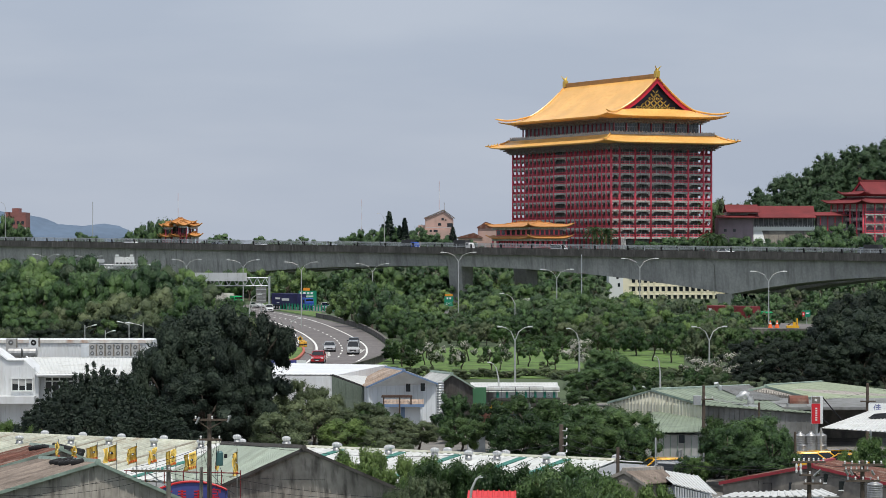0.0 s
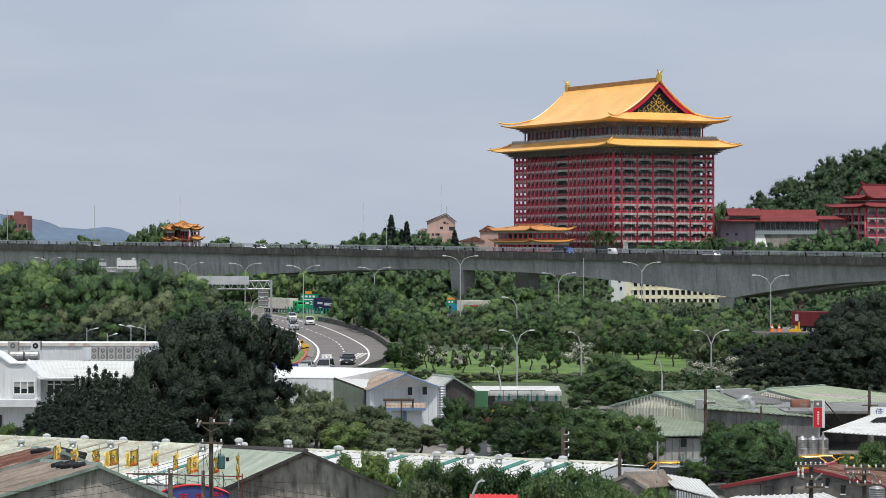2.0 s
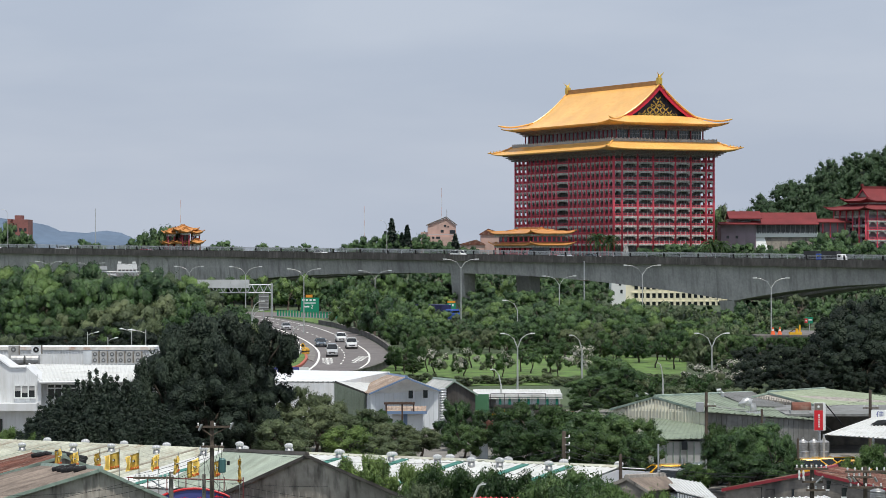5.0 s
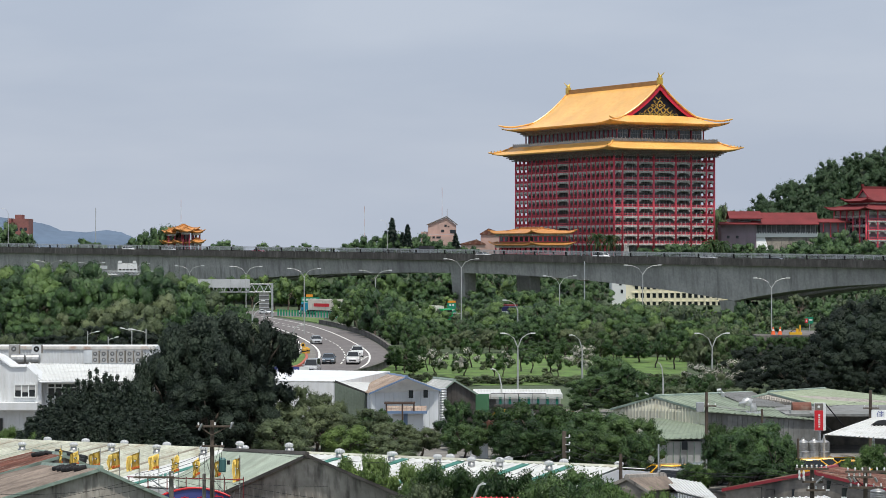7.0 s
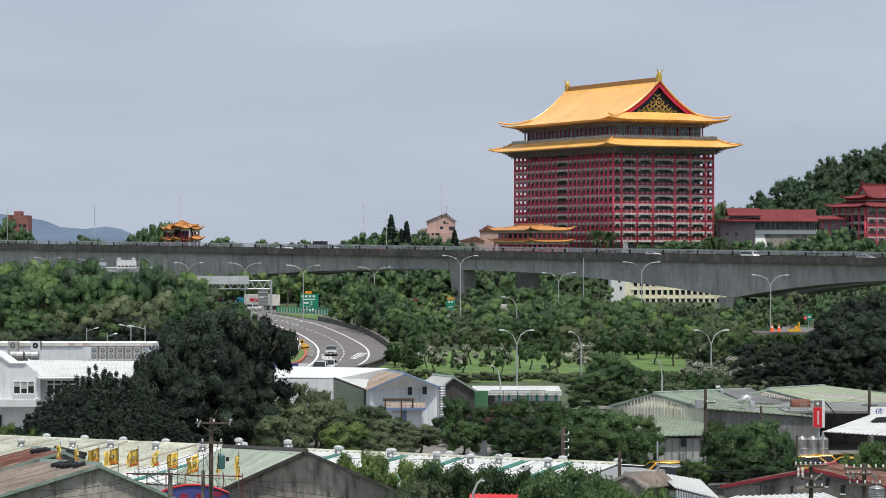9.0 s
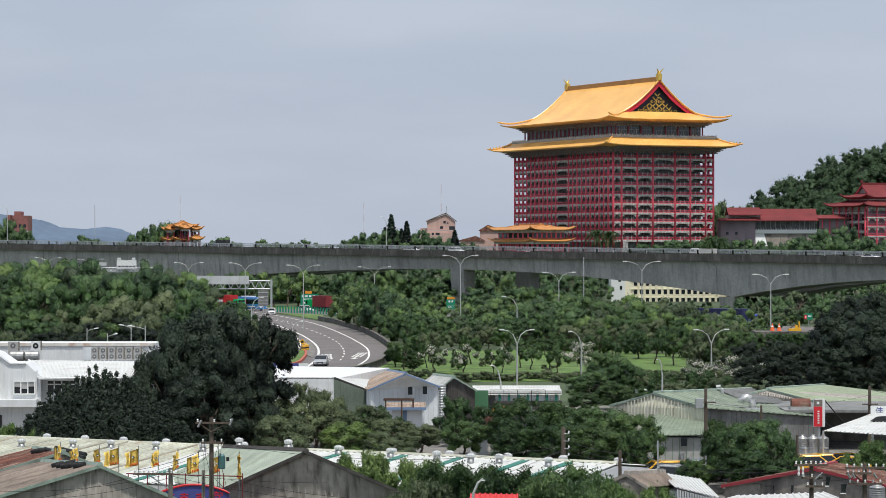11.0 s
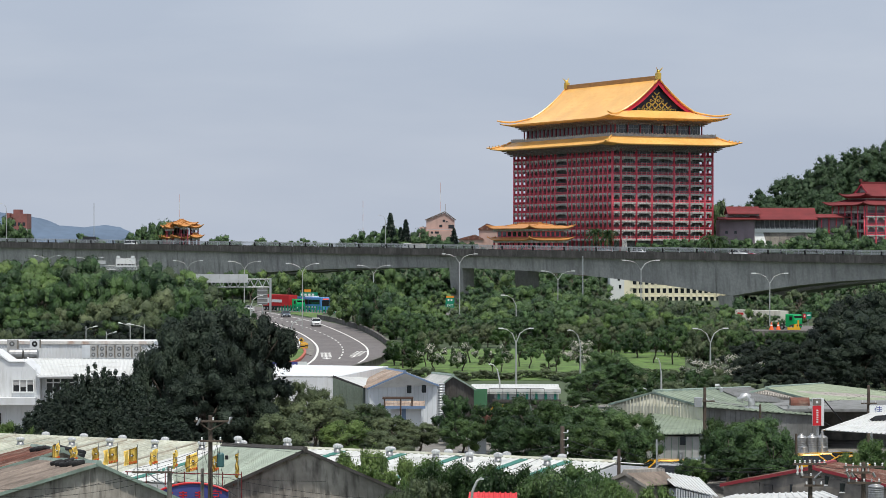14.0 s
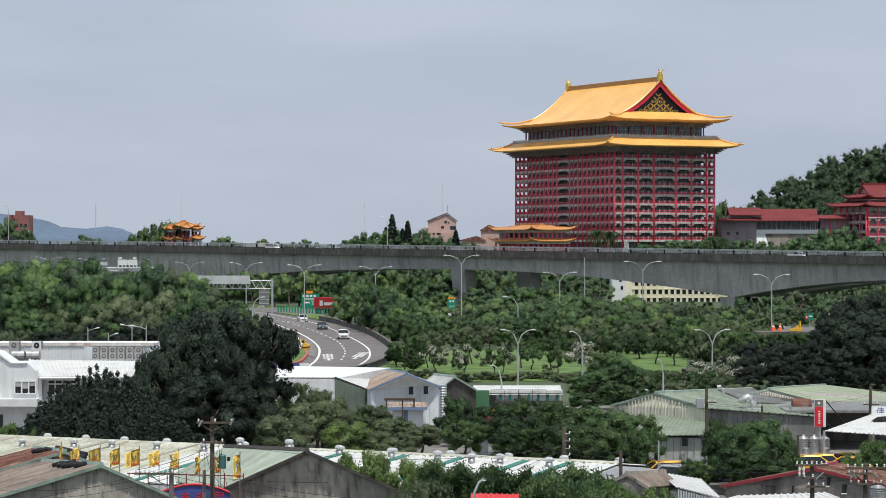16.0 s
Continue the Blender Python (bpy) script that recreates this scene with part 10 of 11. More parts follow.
def motions():
    drive(car_a, [(0, -16.52, 387.64, 0.07, -178.0), (0.5, -16.19, 366.48, 0.07, -180.0), (1, -16.37, 350.40, 0.07, -181.4), (1.5, -16.87, 339.41, 0.07, -184.1), (2, -17.43, 333.10, 0.07, -185.7), (2.5, -18.01, 327.71, 0.07, -186.6), (3, -18.66, 322.33, 0.07, -187.2), (3.5, -19.36, 316.95, 0.07, -187.5), (4, -20.08, 311.58, 0.07, -187.8), (16, -119.37, 287.46, 0.07, -267.2)])
    drive(car_b, [(0, -12.66, 378.06, 0.07, -179.7), (0.5, -12.73, 363.75, 0.07, -180.8), (1, -13.11, 350.73, 0.07, -182.8), (1.5, -13.87, 339.03, 0.07, -184.5), (2, -14.80, 328.64, 0.07, -186.4), (2.5, -16.15, 319.36, 0.07, -189.9), (3, -17.88, 310.26, 0.07, -191.3), (3.5, -19.80, 301.19, 0.07, -192.7), (4, -21.82, 292.15, 0.07, -186.7), (5, -26.35, 278.95, 0.07, -276.7), (16, -159.50, 286.02, 0.07, -267.8)])
    drive(car_c, [(0, -13.44, 404.29, 0.07, -177.0), (0.5, -12.94, 391.70, 0.07, -178.1), (1, -12.67, 379.57, 0.07, -179.5), (1.5, -12.68, 367.68, 0.07, -180.5), (2, -12.90, 355.78, 0.07, -181.9), (2.5, -13.53, 343.66, 0.07, -184.0), (3, -14.55, 331.08, 0.07, -185.6), (3.5, -16.38, 318.03, 0.07, -190.2), (4, -18.95, 305.03, 0.07, -192.1), (5, -21.24, 279.48, 0.07, -234.2), (6, -46.85, 284.54, 0.07, -287.7), (16, -159.50, 286.02, 0.07, -267.8)])
    drive(car_d, [(0, -16.40, 349.24, 0.07, 178.4), (0.5, -17.06, 336.93, 0.07, 175.1), (1, -18.59, 322.90, 0.07, 172.8), (1.5, -20.46, 308.86, 0.07, 172.1), (2, -22.20, 294.82, 0.07, 184.2), (2.5, -22.15, 281.62, 0.07, 119.4), (3, -36.04, 282.58, 0.07, 76.4), (3.5, -49.72, 286.25, 0.07, 74.4), (16, -159.50, 286.02, 0.07, 92.2)])
    drive(car_e, [(0, -40.53, 615.20, 0.07, -171.6), (0.5, -37.69, 595.96, 0.07, -168.7), (1, -33.90, 576.50, 0.07, -169.3), (1.5, -30.33, 556.98, 0.07, -170.2), (2, -27.43, 537.45, 0.07, -173.1), (2.5, -25.20, 518.02, 0.07, -172.8), (3, -22.71, 498.90, 0.07, -172.6), (3.5, -20.39, 480.14, 0.07, -173.4), (4, -18.40, 461.82, 0.07, -174.0), (5, -15.05, 426.95, 0.07, -175.2), (6, -13.06, 395.06, 0.07, -178.0), (6.5, -12.68, 380.49, 0.07, -179.4), (7, -12.69, 366.97, 0.07, -180.5), (7.5, -12.94, 354.62, 0.07, -182.1), (8, -13.54, 343.53, 0.07, -184.0), (8.5, -14.30, 333.82, 0.07, -185.0), (9, -15.22, 325.30, 0.07, -187.7), (10, -18.20, 308.67, 0.07, -191.4), (11, -21.82, 292.17, 0.07, -186.8), (11.5, -20.31, 283.94, 0.07, -168.6), (16, -90.40, 291.36, 0.07, -259.9)])
    drive(car_f, [(0, -58.58, 652.85, 0.07, -154.0), (0.5, -49.26, 633.45, 0.07, -154.6), (1, -40.56, 614.02, 0.07, -180.0), (1.5, -37.08, 592.93, 0.07, -168.8), (2, -33.08, 572.18, 0.07, -169.4), (2.5, -29.48, 551.91, 0.07, -170.8), (3, -26.81, 532.04, 0.07, -173.7), (3.5, -24.51, 512.67, 0.07, -172.6), (4, -22.06, 493.84, 0.07, -172.8), (5, -17.96, 457.65, 0.07, -174.1), (6, -14.76, 423.38, 0.07, -175.4), (6.5, -13.59, 406.96, 0.07, -176.7), (7, -12.92, 390.98, 0.07, -178.1), (7.5, -12.65, 375.47, 0.07, -179.9), (8, -12.78, 360.43, 0.07, -181.1), (8.5, -13.38, 345.85, 0.07, -183.6), (9, -14.48, 331.76, 0.07, -185.4), (10, -19.07, 304.51, 0.07, -192.2), (11, -22.81, 278.94, 0.07, -256.9), (11.5, -36.34, 281.28, 0.07, -286.2), (12, -49.54, 285.39, 0.07, -287.6), (16, -158.83, 286.04, 0.07, -267.8)])
    drive(car_g, [(0, -50.32, 610.78, 0.07, -161.3), (0.5, -40.63, 582.72, 0.07, -162.6), (1, -36.19, 555.08, 0.07, -170.4), (1.5, -32.12, 529.50, 0.07, -171.6), (2, -28.95, 505.82, 0.07, -172.9), (2.5, -26.27, 483.92, 0.07, -173.2), (3, -23.90, 463.65, 0.07, -173.4), (3.5, -21.68, 444.82, 0.07, -173.2), (4, -19.65, 427.25, 0.07, -173.9), (5, -16.86, 395.10, 0.07, -176.9), (6, -16.19, 365.72, 0.07, -180.1), (6.5, -16.34, 351.65, 0.07, -181.2), (7, -16.99, 337.77, 0.07, -184.6), (7.5, -18.46, 323.96, 0.07, -187.1), (8, -20.27, 310.20, 0.07, -187.9), (8.5, -22.21, 296.46, 0.07, -183.1), (9, -20.73, 282.87, 0.07, -211.0), (16, -159.50, 286.02, 0.07, -267.8)])
    drive(car_h, [(0, -70.78, 668.27, 0.07, -158.5), (0.5, -61.43, 643.11, 0.07, -160.5), (1, -52.67, 617.74, 0.07, -161.3), (1.5, -43.96, 592.35, 0.07, -160.4), (2, -38.24, 566.74, 0.07, -169.6), (2.5, -34.02, 541.85, 0.07, -171.0), (3, -30.51, 518.05, 0.07, -172.4), (3.5, -27.67, 495.36, 0.07, -173.0), (4, -25.08, 473.82, 0.07, -173.3), (5, -20.42, 434.14, 0.07, -173.4), (6, -17.09, 398.81, 0.07, -176.2), (6.5, -16.38, 382.72, 0.07, -178.6), (7, -16.19, 367.69, 0.07, -179.9), (7.5, -16.31, 353.70, 0.07, -181.0), (8, -16.78, 340.76, 0.07, -183.7), (8.5, -17.91, 328.56, 0.07, -186.5), (9, -19.43, 316.41, 0.07, -187.5), (10, -21.76, 292.18, 0.07, -167.5), (11, -34.89, 282.30, 0.07, -282.9), (16, -155.69, 286.16, 0.07, -267.9)])
    drive(car_i, [(0, -74.02, 676.29, 0.07, -158.0), (0.5, -68.82, 663.18, 0.07, -159.1), (1, -63.89, 649.96, 0.07, -159.9), (1.5, -59.16, 636.67, 0.07, -160.7), (2, -54.57, 623.33, 0.07, -161.3), (2.5, -50.05, 609.97, 0.07, -161.3), (3, -45.47, 596.63, 0.07, -160.6), (3.5, -40.67, 582.85, 0.07, -162.5), (4, -38.16, 566.32, 0.07, -169.6), (5, -31.89, 527.98, 0.07, -171.7), (6, -26.54, 486.16, 0.07, -173.1), (6.5, -24.10, 465.34, 0.07, -173.4), (7, -21.75, 445.33, 0.07, -173.2), (7.5, -19.59, 426.66, 0.07, -173.9), (8, -17.95, 409.84, 0.07, -175.0), (8.5, -16.88, 395.43, 0.07, -176.8), (9, -16.41, 383.98, 0.07, -178.5), (10, -16.19, 367.04, 0.07, -180.0), (11, -16.37, 350.38, 0.07, -181.4), (11.5, -16.70, 342.06, 0.07, -183.3), (12, -17.36, 333.76, 0.07, -185.6), (16, -35.09, 282.35, 0.07, -283.0)])
    drive(car_j, [(0, -208.31, 846.46, 0.07, -138.5), (8.5, -69.24, 673.91, 0.07, -152.3), (9, -63.26, 662.29, 0.07, -153.2), (10, -51.80, 638.79, 0.07, -154.5), (11, -40.53, 615.20, 0.07, -171.5), (11.5, -38.96, 602.28, 0.07, -168.5), (12, -36.00, 587.41, 0.07, -169.0), (12.5, -32.82, 570.77, 0.07, -169.4), (13, -29.64, 552.91, 0.07, -170.6), (13.5, -27.07, 534.32, 0.07, -173.5), (14, -24.90, 515.65, 0.07, -172.6), (14.5, -22.53, 497.55, 0.07, -172.6), (15, -20.44, 480.56, 0.07, -173.4), (15.5, -18.76, 465.25, 0.07, -174.0), (16, -17.41, 452.22, 0.07, -174.3)])
    drive(car_k, [(0, -205.13, 842.86, 0.07, -138.5), (10, -68.15, 671.82, 0.07, -152.3), (11, -58.26, 652.19, 0.07, -154.1), (11.5, -53.48, 642.30, 0.07, -154.4), (12, -48.75, 632.38, 0.07, -154.6), (12.5, -44.00, 622.47, 0.07, -154.0), (13, -40.71, 611.27, 0.07, -173.9), (13.5, -37.94, 597.24, 0.07, -168.7), (14, -34.84, 581.40, 0.07, -169.1), (14.5, -31.58, 564.02, 0.07, -169.7), (15, -28.48, 545.38, 0.07, -171.8), (15.5, -26.12, 525.69, 0.07, -173.6), (16, -23.56, 505.41, 0.07, -172.5)])
    drive(car_l, [(0, -259.67, 904.62, 0.07, -138.6), (11.5, -78.71, 691.07, 0.07, -149.9), (12, -71.82, 678.75, 0.07, -151.4), (12.5, -65.26, 666.24, 0.07, -153.1), (13, -58.94, 653.61, 0.07, -153.9), (13.5, -52.81, 640.89, 0.07, -154.4), (14, -46.74, 628.14, 0.07, -154.4), (14.5, -40.34, 614.64, 0.07, -175.8), (15, -38.01, 597.57, 0.07, -168.7), (15.5, -34.16, 577.88, 0.07, -169.2), (16, -30.09, 555.61, 0.07, -170.3)])
    drive(t1, [(0, -37.10, 636.32, 0.10, -144.9), (1, -32.44, 629.54, 0.10, -145.7), (2, -26.48, 620.92, 0.10, -144.9), (3, -19.36, 610.80, 0.10, -145.0), (4, -11.36, 599.37, 0.10, -145.0), (5, -2.66, 586.94, 0.10, -145.0), (6, 6.57, 573.83, 0.10, -144.7), (7, 16.23, 560.37, 0.10, -143.9), (8, 26.23, 546.93, 0.10, -142.8), (9, 36.31, 533.74, 0.10, -142.8), (10, 45.77, 520.72, 0.10, -144.3), (11, 55.07, 508.65, 0.10, -140.1), (12, 64.40, 498.15, 0.10, -137.5), (13, 72.92, 488.98, 0.10, -136.8), (14, 80.96, 480.58, 0.10, -135.8), (15, 89.16, 472.33, 0.10, -134.6), (16, 97.55, 464.27, 0.10, -133.3)])
    drive(t2, [(0, -57.0, 661.3, 0.10, -139.3), (0.98, -48.6, 651.3, 0.10, -140.7), (1.96, -40.1, 640.5, 0.10, -143.6), (2.94, -34.18, 632.09, 0.10, -145.7), (3.92, -28.70, 624.10, 0.10, -145.3), (4.91, -21.91, 614.42, 0.10, -144.9), (5.89, -14.11, 603.30, 0.10, -145.0), (6.87, -5.53, 591.03, 0.10, -145.0), (7.85, 3.65, 577.96, 0.10, -144.8), (8.87, 13.27, 564.45, 0.10, -144.2), (9.89, 23.24, 550.89, 0.10, -143.1), (10.91, 33.35, 537.61, 0.10, -142.6), (11.93, 42.98, 524.63, 0.10, -144.6), (12.94, 52.06, 512.35, 0.10, -141.6), (13.96, 61.14, 501.71, 0.10, -137.8), (14.98, 69.49, 492.64, 0.10, -137.1), (16, 77.29, 484.37, 0.10, -136.2)])
    drive(t3, [(0, 56.95, 506.44, 0.10, -139.2), (1, 65.30, 497.17, 0.10, -137.4), (2, 71.46, 490.53, 0.10, -136.8), (3, 75.63, 486.11, 0.10, -136.4), (4, 79.54, 482.04, 0.10, -135.9), (5, 83.49, 478.00, 0.10, -135.3), (6, 87.47, 474.00, 0.10, -134.7), (7, 91.50, 470.04, 0.10, -134.1), (8, 95.57, 466.13, 0.10, -133.4), (16, 129.86, 436.74, 0.10, -128.3)])
    drive(t4, [(0, -116.75, 733.32, 0.10, -137.9), (8, -66.91, 677.89, 0.10, -138.5), (9, -60.75, 670.91, 0.10, -138.7), (10, -54.62, 663.88, 0.10, -139.2), (11, -48.59, 656.78, 0.10, -140.1), (12, -42.69, 649.57, 0.10, -141.4), (13, -36.97, 642.13, 0.10, -143.6), (14, -31.30, 634.08, 0.10, -145.7), (15, -25.43, 625.52, 0.10, -145.2), (16, -19.34, 616.86, 0.10, -144.9)])
    drive(t5, [(0, -114.50, 725.62, 0.10, -137.8), (8, -72.24, 678.63, 0.10, -138.4), (9, -67.01, 672.71, 0.10, -138.5), (10, -61.79, 666.79, 0.10, -138.8), (11, -56.61, 660.82, 0.10, -139.3), (12, -51.49, 654.80, 0.10, -140.1), (13, -46.25, 648.41, 0.10, -141.2), (14, -39.89, 640.21, 0.10, -143.6), (15, -33.20, 630.66, 0.10, -145.7), (16, -26.57, 621.05, 0.10, -144.9)])
    drive(t6, [(0, 22.84, 571.70, 0.10, 35.8), (3, 0.41, 603.48, 0.10, 35.0), (4, -7.02, 614.10, 0.10, 35.0), (5, -14.47, 624.71, 0.10, 35.2), (6, -21.88, 635.35, 0.10, 34.4), (7, -29.27, 646.01, 0.10, 36.0), (8, -37.37, 656.51, 0.10, 38.9), (9, -46.31, 667.25, 0.10, 40.6), (10, -55.78, 678.12, 0.10, 41.4), (11, -65.33, 688.92, 0.10, 41.6), (12, -74.92, 699.69, 0.10, 41.9), (13, -84.57, 710.41, 0.10, 42.1), (14, -94.23, 721.11, 0.10, 42.1), (15, -103.91, 731.80, 0.10, 42.2), (16, -113.59, 742.49, 0.10, 42.1)])
    drive(t7, [(0, 102.0, 472.0, 0.10, 40.0), (3, 66.5, 517.5, 0.10, 38.5), (4, 54.45, 532.9, 0.10, 37.5), (7.25, 10.81, 588.64, 0.10, 35.1), (8.2, 0.84, 602.86, 0.10, 35.0), (9.12, -9.12, 617.09, 0.10, 35.0), (10.03, -19.10, 631.31, 0.10, 34.7), (10.95, -28.97, 645.59, 0.10, 35.8), (12, -39.64, 659.30, 0.10, 39.4), (13, -50.88, 672.53, 0.10, 41.1), (14, -62.36, 685.57, 0.10, 41.5), (15, -73.90, 698.54, 0.10, 41.8), (16, -85.51, 711.46, 0.10, 42.1)])
    drive(m1, [(0, -36.42, 641.38, 0.10, -143.9), (1, -30.80, 633.36, 0.10, -145.7), (2, -24.75, 624.54, 0.10, -145.1), (3, -18.59, 615.79, 0.10, -144.9), (4, -12.45, 607.04, 0.10, -145.0), (5, -6.32, 598.27, 0.10, -145.0), (6, -0.19, 589.51, 0.10, -145.0), (7, 5.96, 580.76, 0.10, -144.8), (16, 63.87, 503.92, 0.10, -137.8)])
    drive(m2, [(0, -26.87, 627.61, 0.10, -145.4), (1, -22.64, 621.55, 0.10, -144.9), (2, -18.38, 615.50, 0.10, -144.9), (3, -14.14, 609.44, 0.10, -145.0), (4, -9.90, 603.38, 0.10, -145.0), (5, -5.66, 597.32, 0.10, -145.0), (6, -1.42, 591.26, 0.10, -145.0), (7, 2.83, 585.21, 0.10, -144.9), (16, 42.28, 531.60, 0.10, -143.8)])
    drive(m3, [(0, -46.04, 653.71, 0.10, -140.6), (1, -41.22, 647.70, 0.10, -141.9), (2, -36.55, 641.57, 0.10, -143.8), (3, -31.05, 633.72, 0.10, -145.7), (4, -22.92, 621.95, 0.10, -144.9), (5, -14.43, 609.86, 0.10, -145.0), (6, -5.96, 597.75, 0.10, -145.0), (7, 2.52, 585.65, 0.10, -144.9), (8, 11.04, 573.58, 0.10, -144.6), (9, 19.67, 561.59, 0.10, -143.8), (16, 84.92, 481.53, 0.10, -135.5)])
    drive(m4, [(0, -116.93, 733.52, 0.10, -137.9), (7, -62.67, 673.09, 0.10, -138.6), (8, -55.04, 664.36, 0.10, -139.2), (9, -47.53, 655.51, 0.10, -140.4), (10, -40.26, 646.47, 0.10, -142.1), (11, -33.39, 637.12, 0.10, -145.2), (12, -26.83, 627.55, 0.10, -145.4), (13, -20.18, 618.05, 0.10, -144.8), (14, -13.51, 608.55, 0.10, -145.0), (15, -6.86, 599.04, 0.10, -145.0), (16, -0.21, 589.54, 0.10, -145.0)])
    drive(m5, [(0, 14.61, 583.25, 0.10, 35.3), (2, 0.58, 603.24, 0.10, 35.0), (3, -6.42, 613.25, 0.10, 35.0), (4, -13.44, 623.24, 0.10, 35.2), (5, -20.44, 633.25, 0.10, 34.5), (6, -27.35, 643.32, 0.10, 35.1), (7, -34.65, 653.10, 0.10, 38.2), (8, -42.35, 662.58, 0.10, 39.9), (9, -50.29, 671.86, 0.10, 41.0), (10, -58.35, 681.04, 0.10, 41.5), (11, -66.44, 690.18, 0.10, 41.6), (12, -74.57, 699.29, 0.10, 41.8), (13, -82.73, 708.37, 0.10, 42.0), (16, -107.30, 735.55, 0.10, 42.2)])
    drive(m6, [(0, -88.50, 702.08, 0.10, -138.0), (4, -63.03, 673.50, 0.10, -138.6), (5, -56.72, 666.30, 0.10, -139.0), (6, -50.48, 659.04, 0.10, -139.8), (7, -44.38, 651.66, 0.10, -141.0), (8, -38.46, 644.14, 0.10, -142.9), (9, -32.87, 636.37, 0.10, -145.4), (10, -27.47, 628.47, 0.10, -145.5), (11, -21.99, 620.62, 0.10, -144.8), (12, -16.48, 612.79, 0.10, -145.0), (13, -10.99, 604.95, 0.10, -145.0), (14, -5.51, 597.11, 0.10, -145.0), (15, -0.02, 589.27, 0.10, -145.0), (16, 5.49, 581.43, 0.10, -144.9)])
    drive(v1, [(0, 70.02, 637.15, 13.45, -134.4), (1, 88.44, 619.15, 13.19, -134.4), (2, 106.85, 601.14, 12.94, -134.4), (3, 125.27, 583.14, 12.68, -134.4), (4, 143.69, 565.13, 12.42, -134.4), (5, 162.10, 547.13, 12.16, -134.4), (6, 180.52, 529.13, 11.90, -134.4), (7, 198.94, 511.12, 11.64, -134.4), (8, 217.36, 493.12, 11.38, -134.4), (9, 225.03, 485.61, 11.27, -134.4), (16, 225.03, 485.61, 11.27, -134.4)])
    drive(v2, [(0, 30.88, 675.41, 14.00, -134.4), (1, 48.95, 657.74, 13.75, -134.4), (2, 66.41, 640.68, 13.50, -134.4), (3, 83.75, 623.73, 13.26, -134.4), (4, 101.37, 606.50, 13.01, -134.4), (5, 118.99, 589.28, 12.76, -134.4), (6, 136.61, 572.05, 12.52, -134.4), (7, 154.23, 554.82, 12.27, -134.4), (8, 171.85, 537.60, 12.02, -134.4), (9, 189.48, 520.37, 11.77, -134.4), (10, 207.10, 503.14, 11.53, -134.4), (11, 224.72, 485.92, 11.28, -134.4), (16, 225.03, 485.61, 11.27, -134.4)])
    drive(v3, [(0, 6.50, 704.15, 14.38, -134.4), (1, 24.37, 686.67, 14.13, -134.4), (2, 42.18, 669.27, 13.88, -134.4), (3, 59.87, 651.96, 13.63, -134.4), (4, 75.94, 636.25, 13.40, -134.4), (5, 93.31, 619.28, 13.16, -134.4), (6, 110.67, 602.31, 12.92, -134.4), (7, 128.03, 585.33, 12.67, -134.4), (8, 145.39, 568.36, 12.43, -134.4), (9, 162.75, 551.39, 12.18, -134.4), (10, 180.12, 534.42, 11.94, -134.4), (11, 197.48, 517.44, 11.70, -134.4), (12, 214.84, 500.47, 11.45, -134.4), (13, 227.48, 488.11, 11.27, -134.4), (16, 227.48, 488.11, 11.27, -134.4)])
    drive(v4, [(0, -8.18, 718.49, 14.59, -134.4), (1, 12.49, 698.28, 14.30, -134.4), (2, 31.74, 679.47, 14.03, -134.4), (3, 50.54, 661.09, 13.76, -134.4), (4, 69.80, 642.26, 13.49, -134.4), (5, 89.29, 623.20, 13.22, -134.4), (6, 108.79, 604.15, 12.94, -134.4), (7, 128.28, 585.09, 12.67, -134.4), (8, 147.78, 566.03, 12.39, -134.4), (9, 167.27, 546.97, 12.12, -134.4), (10, 186.77, 527.91, 11.85, -134.4), (11, 206.26, 508.86, 11.57, -134.4), (12, 225.76, 489.80, 11.30, -134.4), (16, 227.48, 488.11, 11.27, -134.4)])
    drive(v5, [(0, -95.01, 798.49, 15.77, -134.4), (1, -74.40, 778.34, 15.48, -134.4), (2, -53.21, 757.62, 15.18, -134.4), (3, -32.95, 737.82, 14.90, -134.4), (4, -14.06, 719.35, 14.63, -134.4), (5, 4.14, 701.56, 14.38, -134.4), (6, 22.34, 683.77, 14.12, -134.4), (7, 40.50, 666.01, 13.87, -134.4), (8, 58.20, 648.71, 13.62, -134.4), (9, 74.91, 632.37, 13.38, -134.4), (10, 93.79, 613.91, 13.12, -134.4), (11, 112.67, 595.45, 12.85, -134.4), (12, 131.56, 576.99, 12.59, -134.4), (13, 150.44, 558.54, 12.32, -134.4), (14, 169.32, 540.08, 12.06, -134.4), (15, 188.20, 521.62, 11.79, -134.4), (16, 207.08, 503.16, 11.53, -134.4)])
    drive(v6, [(0, -158.11, 860.17, 16.66, -134.4), (1, -134.62, 837.21, 16.33, -134.4), (2, -108.51, 811.68, 15.96, -134.4), (3, -82.43, 786.19, 15.60, -134.4), (4, -57.60, 761.92, 15.25, -134.4), (5, -34.72, 739.54, 14.92, -134.4), (6, -11.83, 717.16, 14.60, -134.4), (7, 10.74, 695.10, 14.29, -134.4), (8, 32.43, 673.89, 13.98, -134.4), (9, 53.26, 653.53, 13.69, -134.4), (10, 76.75, 630.57, 13.36, -134.4), (11, 100.24, 607.61, 13.03, -134.4), (12, 123.72, 584.65, 12.70, -134.4), (13, 147.21, 561.69, 12.37, -134.4), (14, 170.69, 538.73, 12.04, -134.4), (15, 194.18, 515.77, 11.71, -134.4), (16, 217.67, 492.81, 11.38, -134.4)])
